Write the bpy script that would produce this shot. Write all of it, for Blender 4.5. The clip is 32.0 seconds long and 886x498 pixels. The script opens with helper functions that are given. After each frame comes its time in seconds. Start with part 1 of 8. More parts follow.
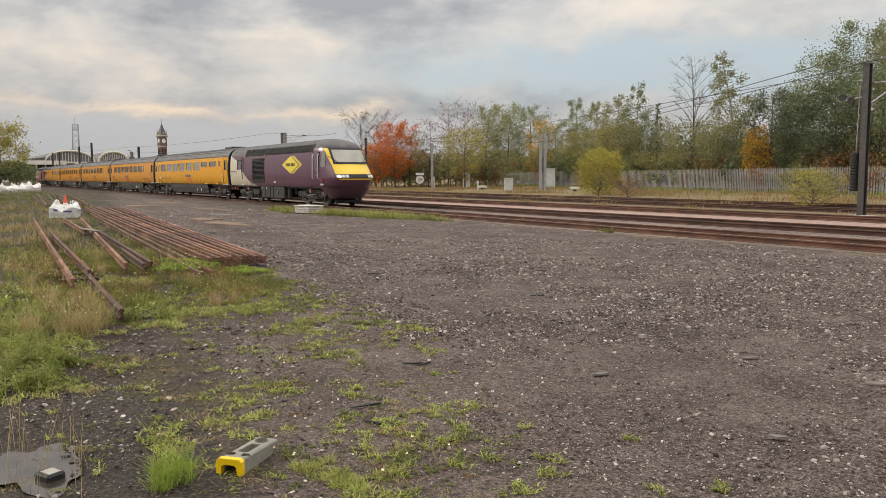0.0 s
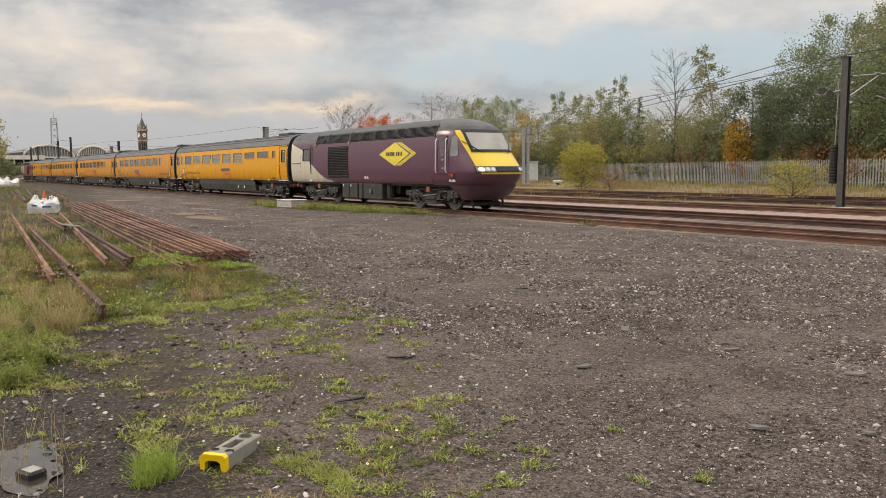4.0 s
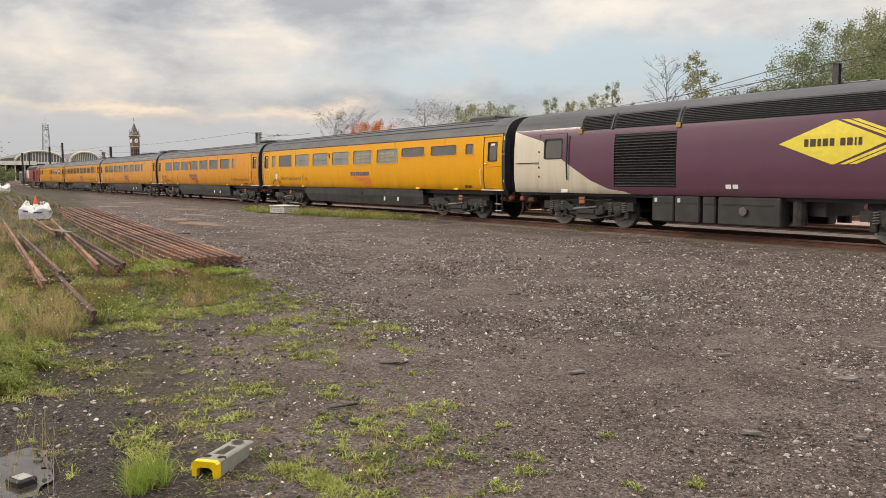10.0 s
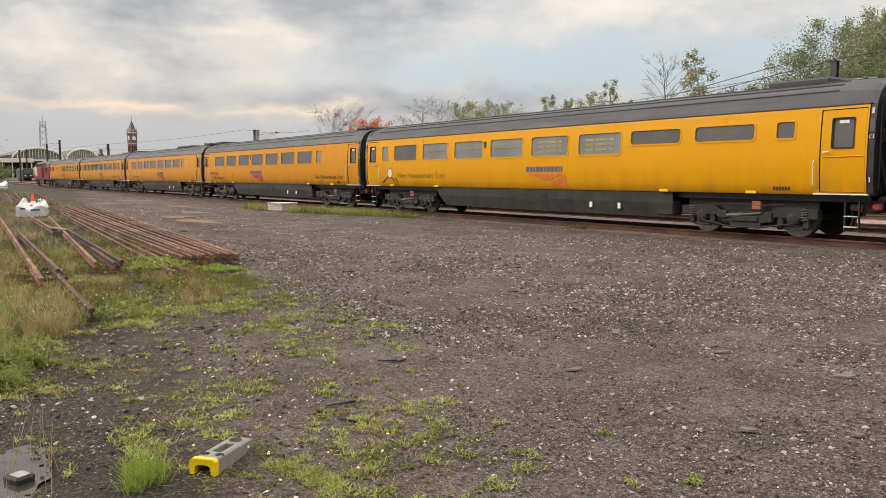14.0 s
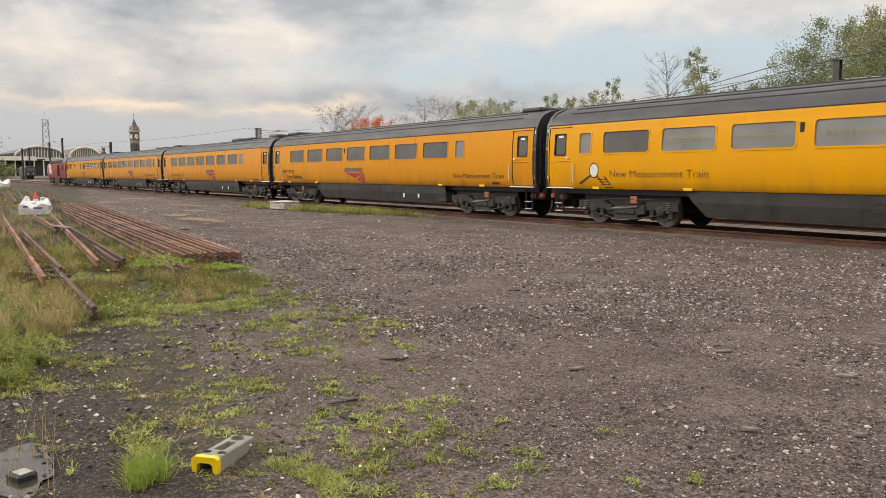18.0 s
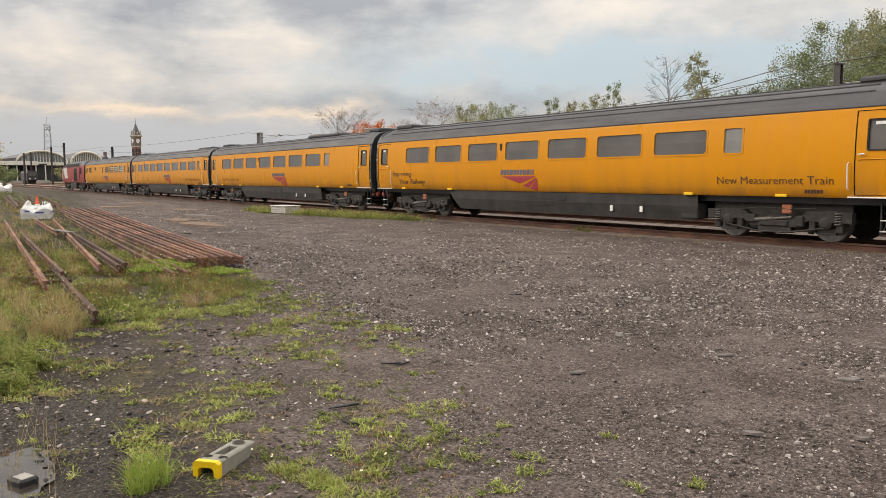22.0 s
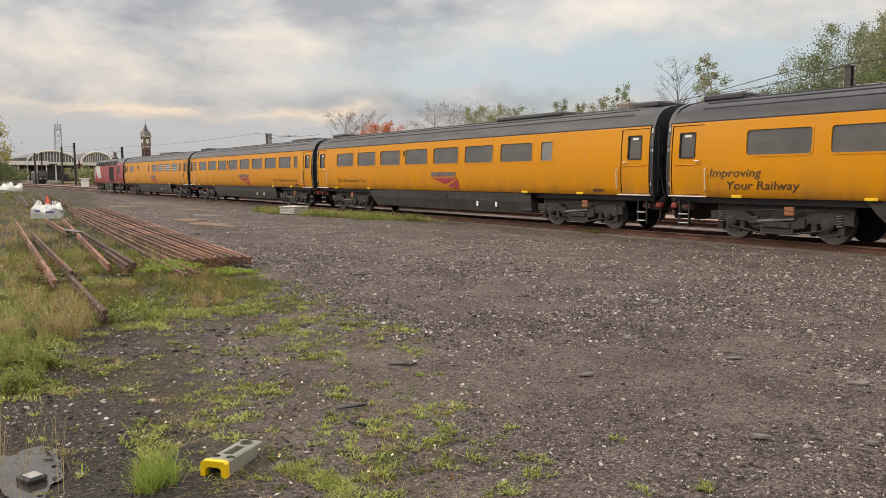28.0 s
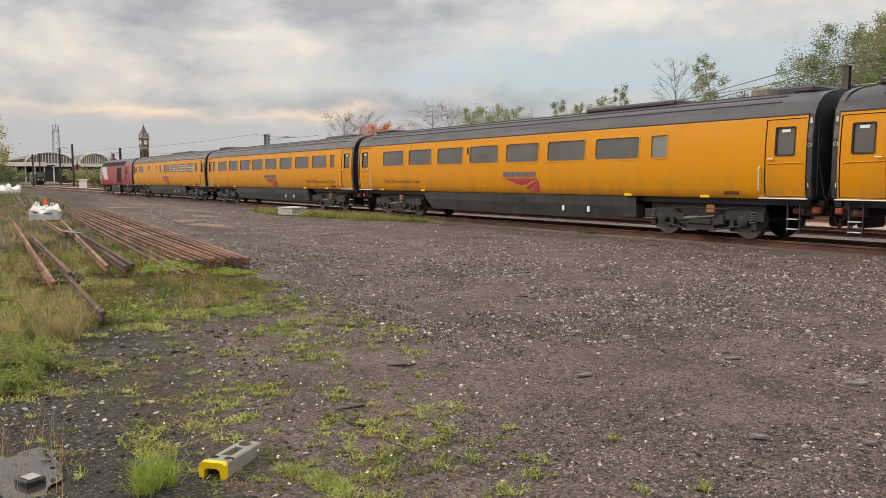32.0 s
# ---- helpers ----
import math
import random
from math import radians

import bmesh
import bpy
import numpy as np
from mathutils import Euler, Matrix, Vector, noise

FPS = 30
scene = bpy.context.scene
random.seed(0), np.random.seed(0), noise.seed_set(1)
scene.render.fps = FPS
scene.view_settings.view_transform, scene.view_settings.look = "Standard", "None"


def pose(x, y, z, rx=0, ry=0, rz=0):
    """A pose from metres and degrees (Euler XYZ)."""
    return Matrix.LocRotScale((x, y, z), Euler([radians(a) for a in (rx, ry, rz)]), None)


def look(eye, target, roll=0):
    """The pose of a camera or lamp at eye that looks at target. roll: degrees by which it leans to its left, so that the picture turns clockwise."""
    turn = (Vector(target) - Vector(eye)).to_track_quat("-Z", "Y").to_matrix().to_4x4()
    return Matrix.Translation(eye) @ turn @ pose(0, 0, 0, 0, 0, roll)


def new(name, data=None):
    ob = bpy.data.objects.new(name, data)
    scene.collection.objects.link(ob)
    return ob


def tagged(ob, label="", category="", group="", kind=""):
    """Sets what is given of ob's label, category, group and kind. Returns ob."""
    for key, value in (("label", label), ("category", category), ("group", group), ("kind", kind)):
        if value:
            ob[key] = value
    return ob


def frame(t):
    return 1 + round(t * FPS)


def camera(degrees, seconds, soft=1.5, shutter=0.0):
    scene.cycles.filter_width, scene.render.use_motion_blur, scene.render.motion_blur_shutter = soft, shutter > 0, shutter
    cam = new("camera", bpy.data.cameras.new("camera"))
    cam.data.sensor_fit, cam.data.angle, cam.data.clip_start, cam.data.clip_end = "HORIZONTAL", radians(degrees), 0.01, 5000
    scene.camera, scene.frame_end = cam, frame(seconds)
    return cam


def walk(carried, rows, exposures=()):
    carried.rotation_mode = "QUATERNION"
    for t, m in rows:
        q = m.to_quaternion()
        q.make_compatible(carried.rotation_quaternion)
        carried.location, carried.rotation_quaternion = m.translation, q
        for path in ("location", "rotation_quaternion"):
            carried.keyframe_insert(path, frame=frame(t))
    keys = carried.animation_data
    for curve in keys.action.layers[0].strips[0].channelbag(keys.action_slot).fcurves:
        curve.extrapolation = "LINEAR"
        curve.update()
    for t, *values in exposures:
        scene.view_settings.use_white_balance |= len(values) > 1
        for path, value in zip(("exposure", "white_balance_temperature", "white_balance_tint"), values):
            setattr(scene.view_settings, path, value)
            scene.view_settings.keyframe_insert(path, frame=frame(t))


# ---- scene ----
cam = camera(59.36, 32.0, soft=0.7)

# Heading from the track's line, downward pitch and roll of a camera held by hand on one spot.
EYE = (0.0, 0.0, 1.607)


def held(yaw, pitch, roll):
    a, p = radians(yaw), radians(pitch)
    ahead = Vector((-math.cos(a) * math.cos(p), math.sin(a) * math.cos(p), -math.sin(p)))
    return look(EYE, Vector(EYE) + ahead, roll)


PATH = [
    (0.0, held(32.816, 5.354, -0.206)),
    (0.5, held(33.360, 5.501, -0.138)),
    (1.0, held(33.652, 5.591, -0.133)),
    (1.5, held(33.740, 5.633, -0.136)),
    (2.0, held(33.772, 5.672, -0.162)),
    (2.5, held(33.840, 5.732, -0.236)),
    (3.0, held(33.910, 5.784, -0.275)),
    (3.5, held(33.975, 5.822, -0.319)),
    (5.5, held(34.332, 5.620, -0.625)),
    (6.0, held(34.526, 5.533, -0.669)),
    (6.5, held(34.641, 5.465, -0.642)),
    (7.0, held(34.654, 5.436, -0.594)),
    (7.5, held(34.623, 5.431, -0.575)),
    (8.0, held(34.601, 5.425, -0.560)),
    (8.5, held(34.570, 5.393, -0.514)),
    (9.0, held(34.533, 5.362, -0.479)),
    (9.5, held(34.516, 5.366, -0.431)),
    (10.0, held(34.553, 5.400, -0.362)),
    (10.5, held(34.641, 5.450, -0.287)),
    (11.0, held(34.733, 5.487, -0.262)),
    (11.5, held(34.777, 5.502, -0.275)),
    (12.0, held(34.767, 5.491, -0.257)),
    (12.5, held(34.747, 5.486, -0.281)),
    (13.0, held(34.736, 5.502, -0.324)),
    (13.5, held(34.722, 5.539, -0.339)),
    (14.0, held(34.702, 5.584, -0.338)),
    (14.5, held(34.689, 5.617, -0.350)),
    (16.5, held(34.620, 5.755, -0.321)),
    (17.0, held(34.598, 5.734, -0.277)),
    (17.5, held(34.572, 5.711, -0.268)),
    (18.0, held(34.552, 5.684, -0.270)),
    (18.5, held(34.547, 5.675, -0.277)),
    (19.0, held(34.542, 5.676, -0.298)),
    (19.5, held(34.524, 5.652, -0.283)),
    (20.0, held(34.483, 5.612, -0.251)),
    (20.5, held(34.448, 5.565, -0.232)),
    (21.0, held(34.446, 5.502, -0.241)),
    (21.5, held(34.452, 5.434, -0.285)),
    (22.0, held(34.461, 5.379, -0.330)),
    (22.5, held(34.451, 5.343, -0.350)),
    (23.0, held(34.427, 5.327, -0.356)),
    (23.5, held(34.391, 5.311, -0.344)),
    (24.0, held(34.343, 5.299, -0.322)),
    (24.5, held(34.277, 5.287, -0.281)),
    (25.0, held(34.190, 5.279, -0.239)),
    (25.5, held(34.107, 5.287, -0.259)),
    (27.5, held(33.877, 5.289, -0.158)),
    (28.0, held(33.873, 5.286, -0.138)),
    (28.5, held(33.875, 5.266, -0.133)),
    (29.0, held(33.890, 5.239, -0.158)),
    (29.5, held(33.935, 5.211, -0.163)),
    (30.0, held(33.982, 5.199, -0.189)),
    (30.5, held(34.015, 5.205, -0.225)),
    (31.0, held(34.035, 5.212, -0.232)),
    (31.5, held(34.018, 5.229, -0.234)),
    (32.0, held(33.987, 5.237, -0.222)),
]
walk(cam, PATH, [(0.0, 0.16, 7080, 11), (6.0, 0.21, 7080, 11), (10.0, 0.30, 7080, 11), (20.0, 0.31, 7080, 11), (24.0, 0.24, 7080, 11), (32.0, 0.22, 7080, 11)])

# ---- light ----
world = bpy.data.worlds.new("sky")
scene.world = world
world.use_nodes = True
SUN_EL, SUN_AZ = radians(22), radians(250)


def build_sky():
    nt = world.node_tree
    nt.nodes.clear()
    N = lambda kind: nt.nodes.new(kind)
    L = nt.links.new

    def maths(op, a, b=None, c=None):
        n = N("ShaderNodeMath")
        n.operation = op
        for i, v in enumerate((a, b, c)):
            if v is None:
                continue
            if isinstance(v, (int, float)):
                n.inputs[i].default_value = v
            else:
                L(v, n.inputs[i])
        return n.outputs[0]

    out = N("ShaderNodeOutputWorld")
    sky = N("ShaderNodeTexSky")
    sky.sky_type = "NISHITA"
    sky.sun_disc = False
    sky.sun_elevation, sky.sun_rotation = SUN_EL, SUN_AZ
    bg = N("ShaderNodeBackground")
    bg.inputs[1].default_value = 0.10
    L(sky.outputs[0], bg.inputs[0])
    tc = N("ShaderNodeTexCoord")
    sep = N("ShaderNodeSeparateXYZ")
    L(tc.outputs["Generated"], sep.inputs[0])
    up = maths("MAXIMUM", sep.outputs[2], 0.0)
    den = maths("ADD", up, 0.10)
    comb = N("ShaderNodeCombineXYZ")
    L(maths("DIVIDE", sep.outputs[0], den), comb.inputs[0])
    L(maths("DIVIDE", sep.outputs[1], den), comb.inputs[1])
    turn = N("ShaderNodeMapping")
    turn.inputs["Rotation"].default_value = (0, 0, radians(-32))
    turn.inputs["Scale"].default_value = (0.50, 0.30, 1)
    L(comb.outputs[0], turn.inputs[0])

    def noise_tex(scale, detail, shift, rough=0.55):
        m = N("ShaderNodeMapping")
        m.inputs["Location"].default_value = shift
        L(turn.outputs[0], m.inputs[0])
        n = N("ShaderNodeTexNoise")
        n.inputs["Scale"].default_value, n.inputs["Detail"].default_value = scale, detail
        n.inputs["Roughness"].default_value = rough
        n.inputs["Distortion"].default_value = 0.6
        L(m.outputs[0], n.inputs[0])
        return n.outputs["Fac"]

    def ramp(src, *stops):
        r = N("ShaderNodeValToRGB")
        while len(r.color_ramp.elements) < len(stops):
            r.color_ramp.elements.new(0.5)
        for e, (p, c) in zip(r.color_ramp.elements, stops):
            e.position, e.color = p, (*c, 1)
        L(src, r.inputs[0])
        return r.outputs[0]

    # heading from the line and height above the horizon in degrees, wandering a little so that no cloud has a clean edge
    def puff(size, detail, shift):
        m = N("ShaderNodeMapping")
        m.inputs["Scale"].default_value = (size, size, size * 2.3)
        m.inputs["Location"].default_value = shift
        L(tc.outputs["Generated"], m.inputs[0])
        n = N("ShaderNodeTexNoise")
        n.inputs["Scale"].default_value, n.inputs["Detail"].default_value, n.inputs["Roughness"].default_value = 1.0, detail, 0.58
        n.inputs["Distortion"].default_value = 0.15
        L(m.outputs[0], n.inputs[0])
        return n.outputs["Fac"]

    az = maths("MULTIPLY", maths("ARCTAN2", sep.outputs[1], maths("MULTIPLY", sep.outputs[0], -1.0)), 57.296)
    el = maths("MULTIPLY", maths("ARCSINE", sep.outputs[2]), 57.296)
    az = maths("MULTIPLY_ADD", maths("SUBTRACT", puff(8.0, 4, (2, 7, 1)), 0.5), 13.0, az)
    el = maths("MULTIPLY_ADD", maths("SUBTRACT", puff(9.0, 5, (8, 3, 4)), 0.5), 4.5, el)

    def bank(a0, e0, wa, we, amount):
        da = maths("DIVIDE", maths("SUBTRACT", az, a0), wa)
        de = maths("DIVIDE", maths("SUBTRACT", el, e0), we)
        r = maths("ADD", maths("MULTIPLY", da, da), maths("MULTIPLY", de, de))
        return maths("MULTIPLY", maths("EXPONENT", maths("MULTIPLY", r, -1.0)), amount)

    def total(*items):
        out_ = items[0]
        for i in items[1:]:
            out_ = maths("ADD", out_, i)
        return out_

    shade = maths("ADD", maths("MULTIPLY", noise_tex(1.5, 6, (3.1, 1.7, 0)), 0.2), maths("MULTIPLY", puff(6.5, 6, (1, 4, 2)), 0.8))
    shade = total(shade, bank(28, 11.6, 10, 1.7, -0.13), bank(13, 12.6, 9, 1.2, -0.07), bank(37, 9.6, 6, 1.0, -0.04), bank(55, 8.2, 8, 0.7, -0.03), bank(50, 6.4, 4, 0.8, -0.04),
                  bank(5, 8.8, 8, 1.3, 0.07), bank(21, 9.8, 5, 0.6, 0.08), bank(11, 10.4, 5, 0.7, 0.05), bank(57, 11.6, 9, 1.5, 0.10), bank(22, 7.0, 16, 1.3, 0.05))
    cloud = ramp(shade, (0.32, (0.27, 0.295, 0.335)), (0.43, (0.37, 0.39, 0.42)), (0.53, (0.475, 0.48, 0.49)), (0.67, (0.61, 0.575, 0.54)))
    # bright warm breaks low down over a blue-grey bank
    low = ramp(sep.outputs[2], (0.0, (0.41, 0.435, 0.475)), (0.070, (0.44, 0.46, 0.495)), (0.10, (0.50, 0.49, 0.485)))
    lowfac = maths("SUBTRACT", 1.0, maths("SMOOTH_MIN", maths("MAXIMUM", maths("MULTIPLY", maths("SUBTRACT", el, 3.4), 0.9), 0.0), 1.0, 0.2))
    mixc = N("ShaderNodeMix")
    mixc.data_type, mixc.clamp_factor = "RGBA", True
    L(lowfac, mixc.inputs[0])
    L(cloud, mixc.inputs[6])
    L(low, mixc.inputs[7])
    glow = N("ShaderNodeMix")
    glow.data_type, glow.clamp_factor = "RGBA", True
    L(total(bank(13, 4.6, 4.5, 0.45, 0.9), bank(25, 4.7, 4.0, 0.5, 0.8), bank(4, 4.9, 3.0, 0.4, 0.4)), glow.inputs[0])
    L(mixc.outputs[2], glow.inputs[6])
    glow.inputs[7].default_value = (0.74, 0.63, 0.52, 1)
    bgc = N("ShaderNodeBackground")
    # an overcast sky is about three times as bright overhead as at the horizon
    gain = maths("MULTIPLY_ADD", maths("POWER", up, 1.6), 3.7, 1.0)
    L(gain, bgc.inputs[1])
    L(glow.outputs[2], bgc.inputs[0])
    # thin place in the cloud where pale blue shows
    gap = maths("SUBTRACT", 1.0, maths("MINIMUM", maths("MULTIPLY", total(bank(45, 7.8, 12, 2.6, 1.6), bank(34, 7.0, 9, 1.6, 0.8), bank(60, 7.0, 9, 1.8, 1.1)), ramp(puff(8.0, 6, (5, 5, 9)), (0.38, (1, 1, 1)), (0.62, (0.40, 0.40, 0.40)))), 0.95))
    blue = N("ShaderNodeBackground")
    blue.inputs[0].default_value = (0.405, 0.495, 0.57, 1)
    L(gain, blue.inputs[1])
    add = N("ShaderNodeMixShader")
    add.inputs[0].default_value = 0.86
    L(bg.outputs[0], add.inputs[1])
    L(blue.outputs[0], add.inputs[2])
    mix = N("ShaderNodeMixShader")
    L(gap, mix.inputs[0])
    L(add.outputs[0], mix.inputs[1])
    L(bgc.outputs[0], mix.inputs[2])
    L(mix.outputs[0], out.inputs[0])


build_sky()
sun_data = bpy.data.lights.new("sun", "SUN")
sun_data.energy, sun_data.angle, sun_data.color = 1.6, radians(18), (1.0, 0.93, 0.84)
sun = new("sun", sun_data)
sun.matrix_basis = look((0, 0, 0), (0.75, 0.62, -0.55))


# ---- materials ----
class Nodes:
    """A node material written from the surface backwards."""

    def __init__(self, name, rough=0.6, metal=0.0, spec=0.5):
        self.mat = bpy.data.materials.new(name)
        self.mat.use_nodes = True
        self.nt = self.mat.node_tree
        self.b = self.nt.nodes["Principled BSDF"]
        self.b.inputs["Roughness"].default_value = rough
        self.b.inputs["Metallic"].default_value = metal
        self.b.inputs["Specular IOR Level"].default_value = spec
        self.tc = self.nt.nodes.new("ShaderNodeTexCoord").outputs["Object"]

    def n(self, kind):
        return self.nt.nodes.new(kind)

    def put(self, src, socket):
        if isinstance(src, (int, float)):
            socket.default_value = (src, src, src, 1) if socket.type == 'RGBA' else src
        elif isinstance(src, tuple):
            socket.default_value = (*src, 1)
        else:
            self.nt.links.new(src, socket)

    def noise(self, scale, detail=4, stretch=(1, 1, 1), rough=0.6, shift=(0, 0, 0)):
        m = self.n("ShaderNodeMapping")
        m.inputs["Scale"].default_value = stretch
        m.inputs["Location"].default_value = shift
        self.put(self.tc, m.inputs[0])
        t = self.n("ShaderNodeTexNoise")
        t.inputs["Scale"].default_value, t.inputs["Detail"].default_value, t.inputs["Roughness"].default_value = scale, detail, rough
        self.put(m.outputs[0], t.inputs[0])
        return t.outputs["Fac"]

    def cells(self, scale, what="Color"):
        t = self.n("ShaderNodeTexVoronoi")
        t.inputs["Scale"].default_value = scale
        self.put(self.tc, t.inputs["Vector"])
        return t.outputs[what]

    def ramp(self, src, *stops):
        r = self.n("ShaderNodeValToRGB")
        while len(r.color_ramp.elements) < len(stops):
            r.color_ramp.elements.new(0.5)
        for e, (p, c) in zip(r.color_ramp.elements, stops):
            e.position, e.color = p, ((c, c, c, 1) if isinstance(c, (int, float)) else (*c, 1))
        self.put(src, r.inputs[0])
        return r.outputs[0]

    def mix(self, fac, a, b, mode="MIX"):
        m = self.n("ShaderNodeMix")
        m.data_type, m.blend_type = "RGBA", mode
        self.put(fac, m.inputs[0])
        self.put(a, m.inputs[6])
        self.put(b, m.inputs[7])
        return m.outputs[2]

    def math(self, op, a, b=0.0, clamp=False):
        m = self.n("ShaderNodeMath")
        m.operation, m.use_clamp = op, clamp
        self.put(a, m.inputs[0])
        self.put(b, m.inputs[1])
        return m.outputs[0]

    def axes(self):
        s = self.n("ShaderNodeSeparateXYZ")
        self.put(self.tc, s.inputs[0])
        return s.outputs

    def random(self):
        return self.n("ShaderNodeObjectInfo").outputs["Random"]

    def island(self):
        return self.n("ShaderNodeNewGeometry").outputs["Random Per Island"]

    def color(self, src):
        self.put(src, self.b.inputs["Base Color"])
        return self

    def rough(self, src):
        self.put(src, self.b.inputs["Roughness"])
        return self

    def bump(self, src, strength=0.3, depth=0.01):
        k = self.n("ShaderNodeBump")
        k.inputs["Strength"].default_value, k.inputs["Distance"].default_value = strength, depth
        self.put(src, k.inputs["Height"])
        self.put(k.outputs[0], self.b.inputs["Normal"])
        return self


def plain(name, color, rough=0.6, metal=0.0, vary=0.25, scale=6.0, spec=0.5, bump=0.0):
    """Paint, plastic or metal with faint mottling and uneven gloss."""
    m = Nodes(name, rough, metal, spec)
    f = m.noise(scale, 5)
    dark = tuple(c * (1 - vary) for c in color)
    lite = tuple(min(1, c * (1 + vary * 0.6)) for c in color)
    m.color(m.ramp(f, (0.3, dark), (0.7, lite)))
    m.rough(m.ramp(m.noise(scale * 4, 3), (0.3, max(0.02, rough - 0.1)), (0.7, min(1, rough + 0.1))))
    if bump:
        m.bump(m.noise(scale * 9, 4), bump, 0.01)
    return m.mat


def rusty(name, tone=1.0, shine=False):
    m = Nodes(name, 0.85)
    a = m.ramp(m.noise(3.0, 6, (0.35, 1, 1)), (0.30, (0.052 * tone, 0.026 * tone, 0.018 * tone)), (0.5, (0.132 * tone, 0.058 * tone, 0.038 * tone)), (0.7, (0.225 * tone, 0.108 * tone, 0.066 * tone)))
    b = m.ramp(m.noise(40, 3), (0.35, 0.55), (0.65, 1.0))
    m.color(m.mix(0.6, a, b, "MULTIPLY"))
    m.bump(m.noise(60, 4), 0.4, 0.004)
    return m.mat


def leaves(name, *tones, rough=0.7, back=0.35):
    m = Nodes(name, rough, spec=0.2)
    k = len(tones)
    r = m.n("ShaderNodeValToRGB")
    while len(r.color_ramp.elements) < k:
        r.color_ramp.elements.new(0.5)
    for i, c in enumerate(tones):
        r.color_ramp.elements[i].position, r.color_ramp.elements[i].color = i / max(1, k - 1), (*c, 1)
    m.put(m.math("ADD", m.math("MULTIPLY", m.island(), 0.6), m.ramp(m.noise(0.9, 3), (0.36, 0.0), (0.64, 0.4))), r.inputs[0])
    m.color(m.mix(0.35, r.outputs[0], m.ramp(m.noise(0.35, 3), (0.35, 0.6), (0.65, 1.0)), "MULTIPLY"))
    t = m.n("ShaderNodeBsdfTranslucent")
    m.put(r.outputs[0], t.inputs[0])
    x = m.n("ShaderNodeMixShader")
    x.inputs[0].default_value = back
    m.put(m.b.outputs[0], x.inputs[1])
    m.put(t.outputs[0], x.inputs[2])
    m.put(x.outputs[0], m.nt.nodes["Material Output"].inputs[0])
    return m.mat


def ground_material():
    m = Nodes("yard_ground", 0.9, spec=0.25)
    x, y, z = m.axes()
    big = m.noise(0.16, 5)
    mid = m.noise(1.1, 6)
    fine = m.noise(38, 7, rough=0.8)
    soil = m.ramp(fine, (0.40, (0.018, 0.014, 0.011)), (0.46, (0.112, 0.085, 0.074)), (0.54, (0.178, 0.138, 0.120)), (0.65, (0.35, 0.285, 0.255)))
    # grit darkens towards the cell edges: shade between stones put into the colour
    gap = m.ramp(m.cells(42, "Distance"), (0.0, 1.0), (0.55, 0.0))
    sc = m.n("ShaderNodeSeparateColor")
    m.put(m.cells(42), sc.inputs[0])
    grit = m.ramp(m.math("MULTIPLY", m.ramp(gap, (0.15, 0.25), (0.5, 1.0)), sc.outputs[0]), (0.06, (0.020, 0.015, 0.012)), (0.26, (0.112, 0.087, 0.076)), (0.70, (0.225, 0.177, 0.155)), (0.95, (0.48, 0.41, 0.37)))
    yard = m.mix(m.ramp(mid, (0.38, 0.25), (0.62, 0.85)), soil, grit)
    yard = m.mix(m.ramp(big, (0.42, 0.0), (0.62, 0.45)), yard, soil)
    yard = m.mix(m.ramp(m.noise(3.2, 5, shift=(1, 1, 0)), (0.46, 0.0), (0.62, 0.8)), yard, (0.74, 0.72, 0.70), "MULTIPLY")
    # oily dark bands worn by wheels, running with the yard
    bands = m.noise(0.55, 4, (0.10, 1.0, 1.0), shift=(4, 2, 0))
    yard = m.mix(m.ramp(bands, (0.52, 0.0), (0.68, 1.0)), yard, (0.66, 0.63, 0.61), "MULTIPLY")
    # loose dark stones, and specks that put hollows' small shadows into the colour
    yard = m.mix(m.ramp(m.noise(11, 6, rough=0.75, shift=(5, 1, 2)), (0.40, 0.75), (0.50, 0.0)), yard, (0.35, 0.33, 0.31), "MULTIPLY")
    # vegetated strip: mossy soil
    moss = m.ramp(m.noise(34, 6, rough=0.8), (0.40, (0.024, 0.020, 0.013)), (0.50, (0.072, 0.060, 0.033)), (0.60, (0.125, 0.112, 0.046)), (0.70, (0.21, 0.20, 0.075)))
    edge = m.math("ADD", m.math("MULTIPLY", x, 0.16), m.math("ADD", y, m.math("MULTIPLY", m.noise(0.5, 5), -4.2)))
    green = m.ramp(m.math("MULTIPLY", m.math("ADD", edge, 3.0), 0.25), (0.28, 1.0), (0.62, 0.0))
    yard = m.mix(m.math("MULTIPLY", green, 0.9), yard, (0.32, 0.292, 0.265), "MULTIPLY")
    yard = m.mix(m.math("MULTIPLY", green, m.ramp(m.noise(1.3, 5, shift=(2, 8, 0)), (0.44, 0.05), (0.62, 0.8))), yard, moss)
    # wet black soil round the puddle
    wx, wy = m.math("MULTIPLY", m.math("ADD", x, 5.6), 0.45), m.math("MULTIPLY", m.math("SUBTRACT", y, 0.6), 0.75)
    away = m.math("ADD", m.math("ADD", m.math("MULTIPLY", wx, wx), m.math("MULTIPLY", wy, wy)), m.math("MULTIPLY", m.noise(1.6, 5, shift=(3, 3, 1)), 0.9))
    wet = m.ramp(away, (0.95, 1.0), (2.3, 0.0))
    yard = m.mix(m.math("MULTIPLY", wet, 0.92), yard, m.ramp(fine, (0.44, (0.010, 0.008, 0.006)), (0.53, (0.038, 0.029, 0.023)), (0.63, (0.15, 0.12, 0.10))))
